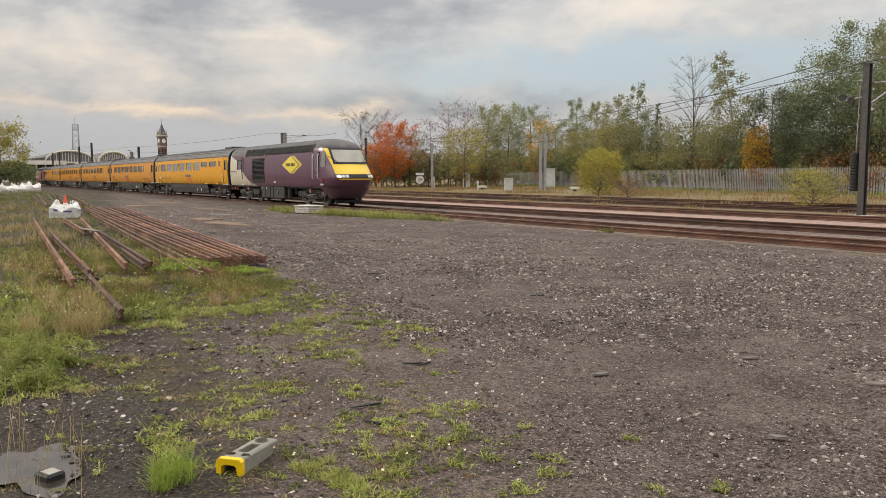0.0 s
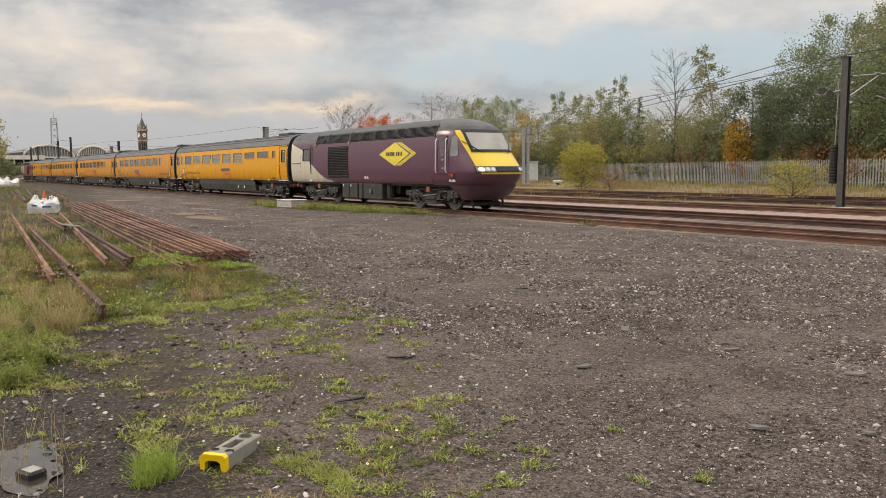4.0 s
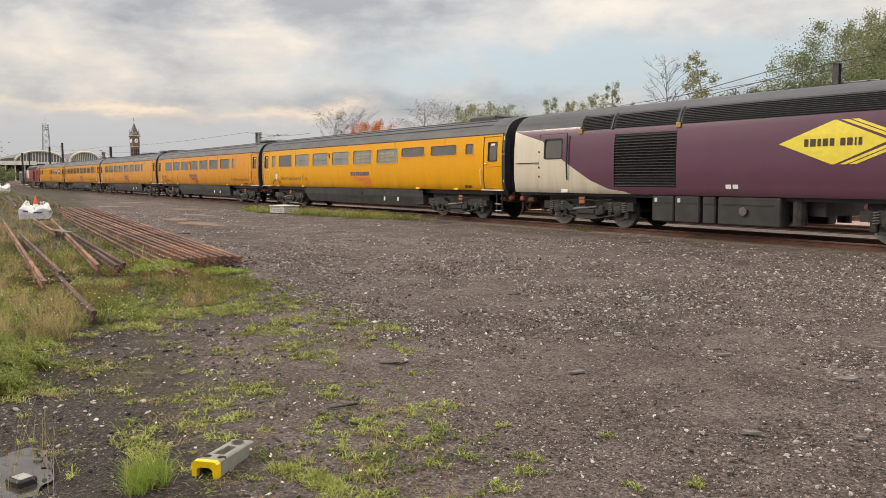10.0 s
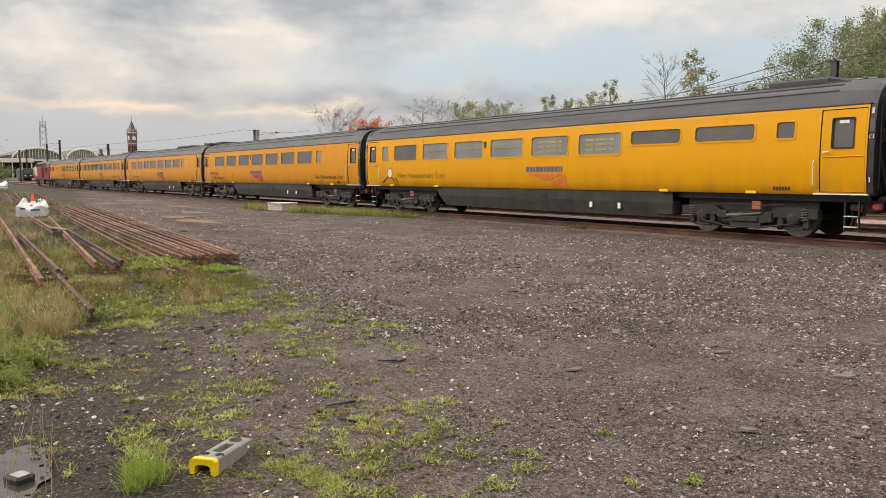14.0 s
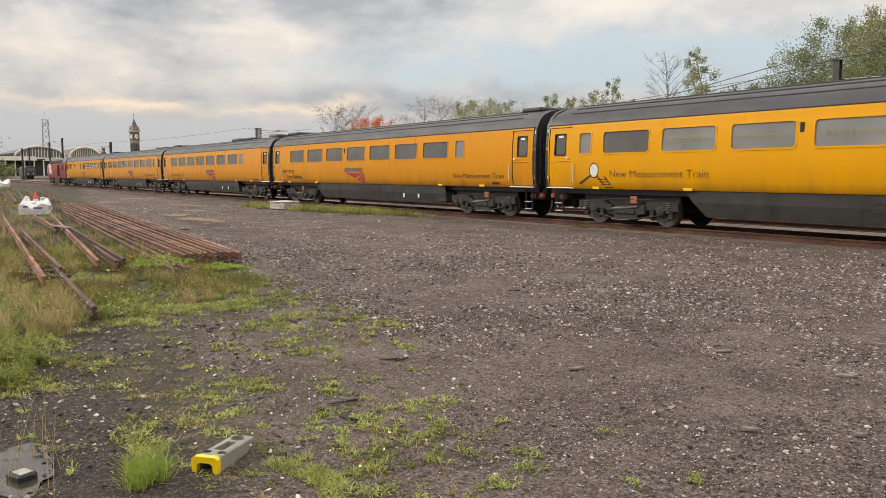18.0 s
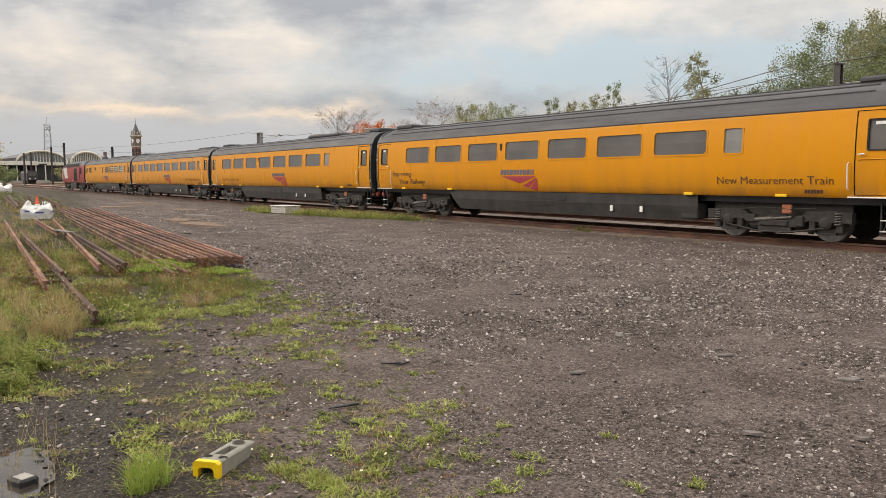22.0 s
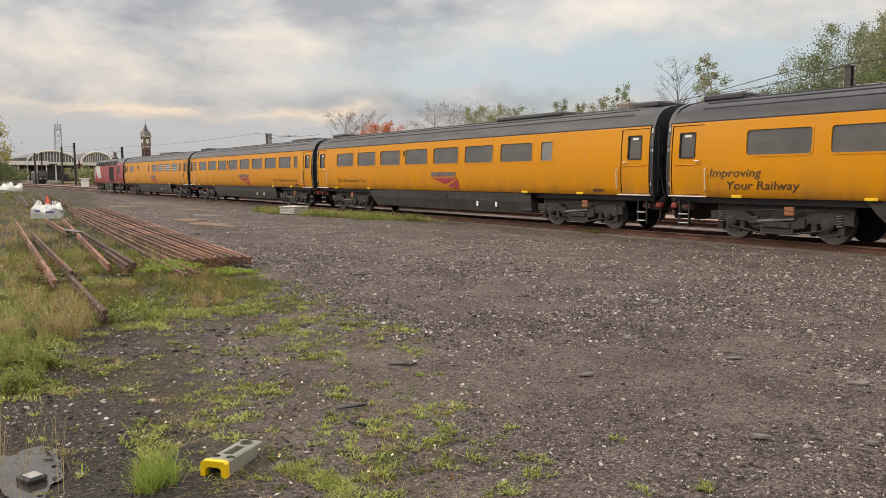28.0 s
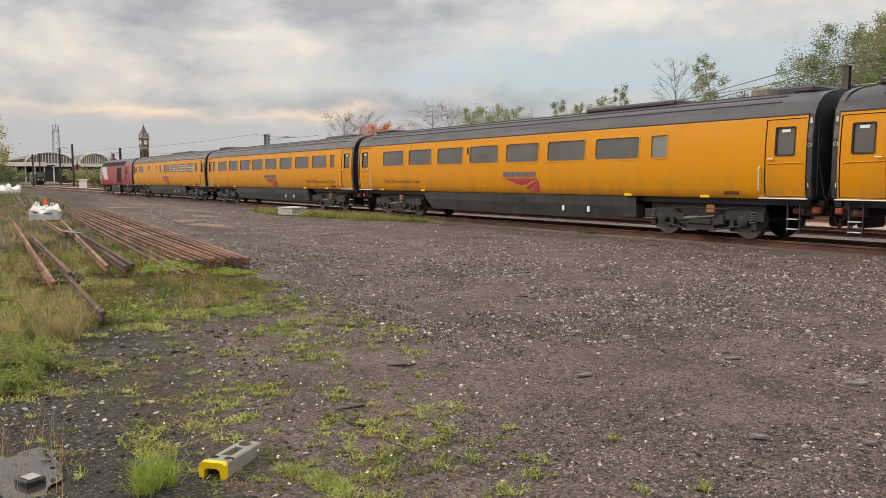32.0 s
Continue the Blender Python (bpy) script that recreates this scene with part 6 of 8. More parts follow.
    part("end_cap", M().sweep(arch, 0.0, 0.04), "blocky", ob, "bright yellow arched end cap")
    # black box put inside the arch as the shade of the hollow end
    part("inner_shade", M().box(0.10, 0, 0.045, 0.05, 0.12, 0.075), "rubber", ob)
    # dark block with a paler top face, standing in the puddle
    ob = thing("concrete_block", "dark concrete block with paler top in a puddle", "block", (-5.16, 0.47, G - 0.070), 25)
    part("body", M().box(0, 0, 0.015, 0.15, 0.12, 0.08, 0.012), "rubber", ob)
    part("top_face", M().box(0.01, 0, 0.057, 0.10, 0.08, 0.006, 0.002), "concrete", ob)
    # flat stones, sticks and scraps
    for x, y, s, t, k in ((-5.90, 6.42, 0.10, 30, "concrete"), (-4.64, 6.54, 0.20, 60, "skirt"), (-3.46, 6.63, 0.26, 50, "skirt"), (-6.28, 3.70, 0.24, 50, "rubber"), (-6.2, 3.78, 0.2, 95, "rubber"), (-7.4, 8.6, 0.14, 40, "concrete"), (-2.6, 5.2, 0.12, 15, "skirt"), (-8.9, 7.4, 0.3, 60, "rubber"), (-11.2, 9.4, 0.28, 40, "rubber"), (-3.9, 8.1, 0.16, 20, "skirt"), (-12.6, 6.6, 0.35, 30, "rubber"), (-13.7, 15.8, 0.55, 35, "rubber"),
                          (-24.9, 7.15, 0.9, 20, "rubber"), (-7.3, 4.1, 0.2, 10, "rubber"), (-5.0, 4.9, 0.2, 70, "bogie"), (-3.1, 4.7, 0.16, 15, "skirt"), (-5.3, 2.7, 0.3, 80, "rubber"), (-4.9, 2.55, 0.22, 20, "rubber")):
        wide, thick = (0.13, 0.012) if k == "rubber" else (0.5, 0.016 + 0.2 * s * (k == "concrete"))
        q = [(s / 2 * (0.8 + 0.35 * noise.noise((i * 1.7, x, y))) * math.cos(a), s / 2 * wide * (0.8 + 0.5 * noise.noise((i * 2.1, y, x))) * math.sin(a)) for i, a in enumerate(np.linspace(0, 2 * math.pi, 9, endpoint=False))]
        m = M().add([(a, b, 0) for a, b in q] + [(a * 0.94, b * 0.94, thick + 0.05 * a) for a, b in q], [tuple(range(9))[::-1], tuple(range(9, 18))] + [(i, (i + 1) % 9, 9 + (i + 1) % 9, 9 + i) for i in range(9)])
        solid("scrap_fragment", m, {"skirt": "slab", "bogie": "slab"}.get(k, k), {"concrete": "small pale broken concrete lump", "skirt": "flat grey stone slab on gravel", "rubber": "black scrap strip lying on gravel", "bogie": "dark slate chip on gravel"}[k], "debris", (x, y, G - 0.014), t, "yard debris")
    for x, y, r, c in ((-57, 13.2, 1.5, "rust"), (-43.2, 12.6, 0.9, "rust"), (-29.4, 9.15, 1.0, "rust_red"), (-33.3, 9.3, 1.0, "rust"), (-36.5, 11.2, 0.8, "slab"), (-51, 10.4, 1.3, "rust")):
        pts = [(r * (1 + 0.35 * math.sin(2 * a + x) + 0.2 * math.sin(5 * a + y)) * math.cos(a) * 1.3, r * 0.5 * (1 + 0.3 * math.sin(3 * a + x)) * math.sin(a), 0) for a in np.linspace(0, 2 * math.pi, 30, endpoint=False)]
        solid("stain_patch", M().add([(p[0], p[1], 0.004) for p in pts] + [(p[0] * 1.02, p[1] * 1.02, -0.03) for p in pts], [tuple(range(30))] + [(i, (i + 1) % 30, 30 + (i + 1) % 30, 30 + i) for i in range(30)]), "slab" if c == "slab" else "stain", "rust-stained patch on the yard surface", "stain", (x, y, G + 0.003), 10, "rust stains", "structure")


# ---- plants ----
def cards(name, centres, size, material, parent=None, flat=0.0, seed=1, aspect=0.6):
    """Many small leaf blades, each a folded quad, as one mesh."""
    g = np.random.default_rng(seed)
    n = len(centres)
    a = g.normal(size=(n, 3))
    a /= np.linalg.norm(a, axis=1)[:, None]
    b = g.normal(size=(n, 3))
    b[:, 2] *= 1 - flat
    b -= a * (a * b).sum(1)[:, None]
    b /= np.linalg.norm(b, axis=1)[:, None]
    s = size * g.uniform(0.6, 1.3, n)[:, None]
    c = np.asarray(centres)
    V = np.stack([c - a * s, c - b * s * aspect, c + a * s, c + b * s * aspect], 1).reshape(-1, 3)
    me = bpy.data.meshes.new(name)
    me.from_pydata(V.tolist(), [], np.arange(4 * n).reshape(n, 4).tolist())
    me.materials.append(MAT[material])
    ob = new(name, me)
    if parent:
        ob.parent = parent
    return ob


ENVELOPE = dict(
    round=([0, 0.15, 0.35, 0.6, 0.8, 0.95, 1.0], [0.25, 0.65, 0.95, 1.0, 0.75, 0.4, 0.12]),
    birch=([0, 0.15, 0.35, 0.6, 0.8, 0.93, 1.0], [0.5, 0.9, 1.0, 0.75, 0.5, 0.28, 0.1]),
    spire=([0, 0.1, 0.4, 0.7, 0.9, 1.0], [0.7, 1.0, 0.95, 0.62, 0.30, 0.06]),
    column=([0, 0.1, 0.4, 0.7, 0.9, 1.0], [0.6, 0.9, 1.0, 0.85, 0.5, 0.15]),
    cone=([0, 0.1, 0.5, 1.0], [1.0, 0.95, 0.5, 0.03]),
    shrub=([0, 0.2, 0.5, 0.8, 1.0], [0.75, 1.0, 1.0, 0.7, 0.3]),
)


def tree(x, y, h, w, foliage, form="round", leaf=2600, size=0.20, bark="bark", start=0.18, label="", category="tree", group="woodland trees", name="tree", limbs=22, droop=0.0, seed=None, rise=None, stout=1.0):
    seed = seed if seed is not None else int(abs(x * 131 + y * 17 + h * 7)) % 9973
    g = np.random.default_rng(seed)
    ob = thing(name, label, category, (x, y, G), 0, group)
    ex, ey = ENVELOPE[form]
    m = M()
    lean = g.normal(0, 0.03, 2) * h
    spine = [(lean[0] * k * k + 0.12 * math.sin(5 * k + seed), lean[1] * k * k + 0.12 * math.cos(4 * k + seed), k * h * 0.96 - 0.2 * (k == 0)) for k in np.linspace(0, 1, 8)]
    r0 = (0.012 * h + 0.03) * stout
    m.tube(spine, [r0 * (1 - 0.93 * k) for k in np.linspace(0, 1, 8)], 6)
    sp = np.array(spine)
    tips = []
    for i in range(limbs):
        k = start + (0.97 - start) * (i + g.uniform(0, 0.9)) / limbs
        p = np.array([np.interp(k, np.linspace(0, 1, 8), sp[:, j]) for j in range(3)])
        reach = w / 2 * np.interp((k - start) / (1 - start), ex, ey) * g.uniform(0.7, 1.12)
        a = i * 2.4 + g.uniform(-0.5, 0.5)
        d = np.array([math.cos(a), math.sin(a), 0])
        lift = reach * (rise if rise is not None else -0.1 if form == "cone" else 1.5 if 0 < leaf < 500 else 0.55) * (1 - 0.5 * k)
        q1, q2 = p + d * reach * 0.5 + [0, 0, lift * 0.6], p + d * reach + [0, 0, lift - droop * reach]
        rb = r0 * (1 - k) * 0.5 + 0.012
        m.tube([p, q1, q2], [rb, rb * 0.6, rb * 0.2], 4, False)
        tips.append((p, q1, q2, reach))
        for j in range(11 if 0 < leaf < 500 else 5):
            u = g.uniform(0.25, 1)
            base = q1 + (q2 - q1) * u
            e = base + (d * 0.5 + g.normal(0, 0.5, 3) + [0, 0, 0.55]) * reach * 0.40
            m.tube([base, (base + e) / 2 + g.normal(0, 0.06, 3), e], [rb * 0.35 + 0.004, rb * 0.22 + 0.004, 0.006], 3, False)
            tips.append((base, (base + e) / 2, e, reach * 0.5))
    part("trunk", m, bark, ob)
    if leaf:
        wts = np.array([t[3] + 0.15 for t in tips]) * g.lognormal(0, 0.4, len(tips))
        pick = g.choice(len(tips), leaf, p=wts / wts.sum())
        u = g.uniform(0.15, 1.05, leaf)
        T = np.array([[t[0], t[1], t[2]] for t in tips])[pick]
        c = np.where(u[:, None] < 0.5, T[:, 0] + (T[:, 1] - T[:, 0]) * (u[:, None] * 2), T[:, 1] + (T[:, 2] - T[:, 1]) * (u[:, None] * 2 - 1))
        sig = np.array([t[3] for t in tips])[pick][:, None] * (0.14 if form == 'birch' else 0.20) + 0.13
        c = c + np.clip(g.normal(size=(leaf, 3)), -1.7, 1.7) * sig
        c[:, 2] = np.maximum(c[:, 2] - droop * np.abs(g.normal(0, 0.8, leaf)), 0.15)
        cards("crown", c, size, foliage, ob, seed=seed)
    return ob


def build_woods():
    # named trees along the skyline: heading from the line, distance, height, crown width, kind
    def at(az, d):
        return -d * math.cos(radians(az)), d * math.sin(radians(az))

    rows = [
        (26.9, 136, 12.2, 7.0, "leaf_brown", "round", 150, "nearly bare autumn tree with fine twigs"),
        (28.4, 128, 11.5, 7.0, "leaf_brown", "round", 90, "bare grey tree behind the orange one"),
        (29.3, 122, 9.9, 6.6, "leaf_orange", "round", 2600, "vivid orange autumn tree in full colour"),
        (27.9, 119, 6.2, 6.0, "leaf_orange", "round", 1700, "low orange and gold autumn tree"),
        (30.4, 126, 8.8, 6.0, "leaf_olive", "round", 900, "thin olive autumn tree with open crown"),
        (31.8, 124, 10.5, 6.0, "leaf_brown", "round", 250, "half-bare brown tree by the railway"),
        (33.2, 130, 14.0, 8.0, "leaf_brown", "round", 420, "tall sparse tree with last brown leaves"),
        (34.6, 132, 14.2, 8.0, "leaf_brown", "round", 480, "tall sparse tree with russet twigs"),
        (34.4, 114, 8.6, 6.5, "leaf_yellow", "round", 1500, "yellowing tree over the fence"),
        (36.0, 124, 12.6, 7.0, "leaf_olive", "round", 2200, "dense olive green tree in leaf"),
        (37.6, 122, 12.4, 7.0, "leaf_olive", "round", 2300, "dense olive tree with rounded crown"),
        (36.8, 110, 8.3, 6.5, "leaf_green", "round", 1900, "mid-green tree over the fence"),
        (39.2, 120, 12.2, 7.0, "leaf_green", "round", 2400, "green tree with dense crown"),
        (39.9, 110, 9.2, 4.2, "leaf_gold", "column", 1100, "slender golden autumn tree in the wood"),
        (42.6, 114, 13.0, 6.0, "leaf_green", "birch", 2200, "tall birch tree still in green leaf"),
        (44.0, 116, 12.8, 6.0, "leaf_olive", "birch", 2200, "olive birch in the tree line"),
        (45.4, 114, 13.6, 6.5, "leaf_olive", "birch", 2400, "tall fine-leaved birch with olive foliage"),
        (46.6, 112, 14.9, 5.5, "leaf_green", "birch", 2100, "tall birch with pointed top"),
        (41.0, 100, 7.4, 6.0, "leaf_olive", "round", 1800, "olive thicket tree behind the fence"),
        (43.2, 96, 6.6, 6.0, "leaf_yellow", "round", 1800, "yellow-green young tree behind the fence"),
        (45.6, 96, 7.6, 6.2, "leaf_yellow", "round", 2000, "yellow-green tree with full crown"),
        (48.2, 104, 11.2, 3.2, "leaf_dark", "cone", 900, "slim dark conifer above the scrub"),
        (47.0, 97, 7.6, 6.0, "leaf_olive", "round", 1700, "olive scrub tree behind the fence"),
        (48.6, 104, 9.4, 5.5, "leaf_olive", "birch", 1000, "thin-leaved birch with open crown"),
        (50.5, 100, 15.6, 6.5, "leaf_brown", "round", 40, "tall bare tree with forked limbs"),
        (53.3, 98, 16.6, 4.6, "leaf_olive", "spire", 2300, "tall narrow birch with sparse leaves"),
        (50.8, 90, 7.0, 6.5, "leaf_olive", "round", 2000, "bushy olive tree behind the fence"),
        (52.8, 86, 6.4, 5.5, "leaf_olive", "round", 1800, "bushy olive tree behind the fence"),
        (54.8, 84, 6.6, 2.5, "leaf_gold", "column", 800, "small golden tree at the fence"),
        (55.6, 90, 10.6, 6.0, "leaf_dark", "round", 2400, "dark evergreen tree behind the fence"),
        (58.4, 92, 14.4, 6.5, "leaf_green", "birch", 1500, "loose-crowned tall birch with green leaves"),
        (57.4, 84, 8.8, 6.2, "leaf_dark", "round", 2500, "dark dense evergreen behind the fence"),
        (61.0, 94, 17.4, 7.5, "leaf_green", "birch", 1900, "very tall green birch with loose crown"),
        (59.6, 84, 9.6, 6.5, "leaf_dark", "round", 2500, "dark dense evergreen behind the fence"),
        (63.0, 92, 17.8, 7.5, "leaf_olive", "birch", 2200, "very tall olive birch with loose crown"),
        (62.0, 82, 10.5, 6.5, "leaf_green", "round", 2500, "dense green tree behind the fence"),
        (65.0, 88, 17.2, 7.5, "leaf_olive", "birch", 2400, "very tall birch with drooping twigs"),
        (64.6, 82, 11.5, 7.0, "leaf_green", "round", 2500, "dense green tree behind the fence"),
        (66.5, 86, 16.0, 8.0, "leaf_green", "birch", 2300, "tall green tree at the wood's end"),
        (69.5, 84, 15.0, 8.0, "leaf_olive", "round", 2200, "tall olive tree at the wood's end"),
    ]
    def beyond_fence(az, d):
        """At least a stride behind the palisade."""
        while az > 36 and at(az, d)[1] < fence_line(at(az, d)[0]) + 2.5:
            d += 0.5
        return d

    for i, (az, d, h, w, mat, form, n, label) in enumerate(rows):
        k = (beyond_fence(az, d) - (1.6 if mat == "leaf_gold" else 0.0)) / d
        d, h, w = d * k, h * k, w * k
        if az > 57 and h > 13:
            form, n, w, h = "round", int(n * 2.0), w * 1.15, h * 0.93
        n, big = int(n * (3.8 if n > 700 else 3.0)), n > 700
        tree(*at(az, d), h * (1.12 if az > 57 else 1.03), w, mat, form, n, 0.100 if big else 0.085, "birch" if "birch" in label else "bark", 0.10 if big else 0.22, label,
             limbs=30 if big else 34, droop=0.35 if form == "birch" else 0.0, seed=100 + i, stout=1.0 if big else 0.6)
    g = np.random.default_rng(11)
    mats = ["leaf_olive", "leaf_brown", "leaf_green", "leaf_olive", "leaf_yellow", "leaf_brown", "leaf_dark"]
    names = dict(leaf_olive="olive undergrowth bush behind the fence", leaf_brown="russet bramble thicket behind the fence", leaf_green="green undergrowth bush behind the fence",
                 leaf_yellow="yellowing undergrowth bush behind the fence", leaf_dark="dark ivy-clad bush behind the fence")
    for i in range(58):
        x = -122 + i * 2.25 + g.uniform(-0.8, 0.8)
        if abs(math.degrees(math.atan2(fence_line(x), -x)) - 54.8) < 1.0:
            continue
        y = fence_line(x) + g.uniform(2.0, 6.5)
        mt = mats[g.integers(len(mats))]
        tree(x, y, g.uniform(2.8, 5.2), g.uniform(4.4, 6.6), mt, "shrub", 1800, 0.14, "bark", 0.05, names[mt], "bush", "undergrowth", "bush", 14, seed=300 + i)
    for i in range(34):
        x = -150 + i * 3.9 + g.uniform(-1.2, 1.2)
        y = fence_line(x) + g.uniform(9, 17)
        mt = mats[g.integers(len(mats))]
        tree(x, y, g.uniform(5.0, 7.6), g.uniform(6.0, 8.5), mt, "shrub", 1300, 0.25, "bark", 0.05, names[mt].replace("bush", "thicket").replace(" behind the fence", "") + " deep in the wood", "bush", "undergrowth", "bush", 18, seed=400 + i)
    for i in range(26):
        x, y = at(26.2 + i * 0.42, 124 + g.uniform(0, 12))
        mt = ("leaf_brown", "leaf_olive", "leaf_brown", "leaf_yellow", "leaf_green", "leaf_olive")[i % 6]
        tree(x, y, g.uniform(2.8, 6.0), g.uniform(4.8, 7.0), mt, "shrub", 1400, 0.15, "bark", 0.05, names[mt].replace(" behind the fence", "") + " beside dry grass", "bush", "undergrowth", "bush", 14, seed=700 + i)
    # low brambles against the back of the fence
    for i in range(46):
        x = -118 + i * 2.65 + g.uniform(-0.6, 0.6)
        mt = ("leaf_brown", "leaf_green", "leaf_olive", "leaf_dark", "leaf_olive")[i % 5]
        tree(x, fence_line(x) + g.uniform(1.5, 2.2), g.uniform(1.3, 2.7), g.uniform(3.0, 4.2), mt, "shrub", 950, 0.15, "bark", 0.0, names[mt].replace("bush", "bramble").replace("thicket", "bramble"), "bush", "brambles", "bush", 10, seed=900 + i)
    # bushes among the lines
    tree(-49.9, 48.5, 3.9, 3.6, "leaf_sallow", "shrub", 6500, 0.08, "bark", 0.0, "bright yellow-green sallow bush by the tracks", "bush", "trackside bushes", "bush", 46, 0.0, seed=501, rise=0.5, stout=0.5)
    tree(-25.0, 40.2, 1.9, 2.7, "leaf_sallow", "shrub", 3400, 0.045, "bark", 0.0, "wispy yellow sapling bush by the tracks", "bush", "trackside bushes", "bush", 44, 0.0, seed=502, rise=0.45, stout=0.5)
    tree(-45.5, 47.2, 1.2, 2.6, "leaf_brown", "shrub", 500, 0.07, "bark", 0.03, "low russet bush by the tracks", "bush", "trackside bushes", "bush", 16, seed=503)
    tree(-31.0, 56.0, 1.0, 2.4, "leaf_brown", "shrub", 400, 0.07, "bark", 0.03, "low dry bush in grass", "bush", "trackside bushes", "bush", 14, seed=504)
    # far left growth towards the station
    for i, (x, y, h, w, mt) in enumerate(((-176, 10.2, 12.6, 10.5, "leaf_yellow"), (-180, 3, 11, 10, "leaf_olive"), (-172, 12.4, 5.0, 5, "leaf_green"), (-205, 15.5, 3.6, 7, "leaf_olive"), (-222, 19.5, 2.8, 6, "leaf_green"), (-228, 36.5, 3.2, 7, "leaf_olive"), (-205, 35.5, 2.8, 8, "leaf_green"), (-190, 34.5, 2.4, 6, "leaf_olive"))):
        tree(x, y, h, w, mt, "shrub", 5200 if h > 8 else 1800, 0.21, "bark", 0.03, "scrubby bush near the station approach", "bush", "station scrub", "bush", 16, seed=600 + i)


def blades(name, pts, count, height, spread, width, material, label, seed, lean=0.5):
    """Tufts of thin bent grass blades as one object."""
    g = np.random.default_rng(seed)
    P = np.repeat(np.asarray(pts), count, 0)
    n = len(P)
    hs = np.repeat(np.asarray(height) * np.ones(len(pts)), count) * g.uniform(0.45, 1.15, n)
    a, b = g.uniform(0, 2 * math.pi, n), g.uniform(0, 2 * math.pi, n)
    sp = np.repeat(np.asarray(spread) * np.ones(len(pts)), count) * np.sqrt(g.uniform(0, 1, n))
    base = P + np.stack([sp * np.cos(a), sp * np.sin(a), np.zeros(n)], 1)
    d = np.stack([np.cos(b), np.sin(b), np.zeros(n)], 1)
    out = hs * g.uniform(0.05, lean, n)
    side = np.stack([-d[:, 1], d[:, 0], np.zeros(n)], 1) * (width * g.uniform(0.6, 1.3, n))[:, None]
    mid = base + d * (out * 0.35)[:, None] + np.stack([0 * hs, 0 * hs, hs * 0.6], 1)
    tip = base + d * out[:, None] + np.stack([0 * hs, 0 * hs, hs], 1)
    V = np.stack([base - side, base + side, mid + side * 0.7, mid - side * 0.7, tip], 1).reshape(-1, 3)
    k = np.arange(n) * 5
    faces = np.stack([k, k + 1, k + 2, k + 3], 1).tolist() + np.stack([k + 3, k + 2, k + 4], 1).tolist()
    me = bpy.data.meshes.new(name)
    me.from_pydata(V.tolist(), [], faces)
    me.materials.append(MAT[material])
    return tagged(new(name, me), label, "grass", kind="stuff")


def rosettes(name, pts, size, material, label, seed, count=9):
    """Low broad-leaved weeds: leaves spread from each crown."""
    g = np.random.default_rng(seed)
    P = np.repeat(np.asarray(pts), count, 0)
    n = len(P)
    s = np.repeat(np.asarray(size) * np.ones(len(pts)), count) * g.uniform(0.5, 1.2, n)
    a = g.uniform(0, 2 * math.pi, n)
    d = np.stack([np.cos(a), np.sin(a), np.zeros(n)], 1)
    w = np.stack([-np.sin(a), np.cos(a), np.zeros(n)], 1) * (s * 0.15)[:, None]
    up = np.array([0, 0, 1.0])
    mid = P + d * (s * 0.5)[:, None] + up * (s * g.uniform(0.2, 0.7, n))[:, None]
    tip = P + d * s[:, None] + up * (s * g.uniform(0.05, 0.6, n))[:, None]
    V = np.stack([P, mid + w, tip, mid - w], 1).reshape(-1, 3)
    me = bpy.data.meshes.new(name)
    me.from_pydata(V.tolist(), [], np.arange(4 * n).reshape(n, 4).tolist())
    me.materials.append(MAT[material])
    return tagged(new(name, me), label, "weeds", kind="stuff")


def scatter(n, x0, x1, y0, y1, keep, seed, z=G - 0.03):
    g = np.random.default_rng(seed)
    out = []
    while len(out) < n:
        x, y = g.uniform(x0, x1), g.uniform(y0, y1)
        if g.random() < keep(x, y):
            out.append((x, y, z))
    return np.array(out)


def patchy(x, y, s, shift=0.0):
    return max(0.0, noise.noise((x * s + shift, y * s, 4.2)) * 1.6 + 0.35)


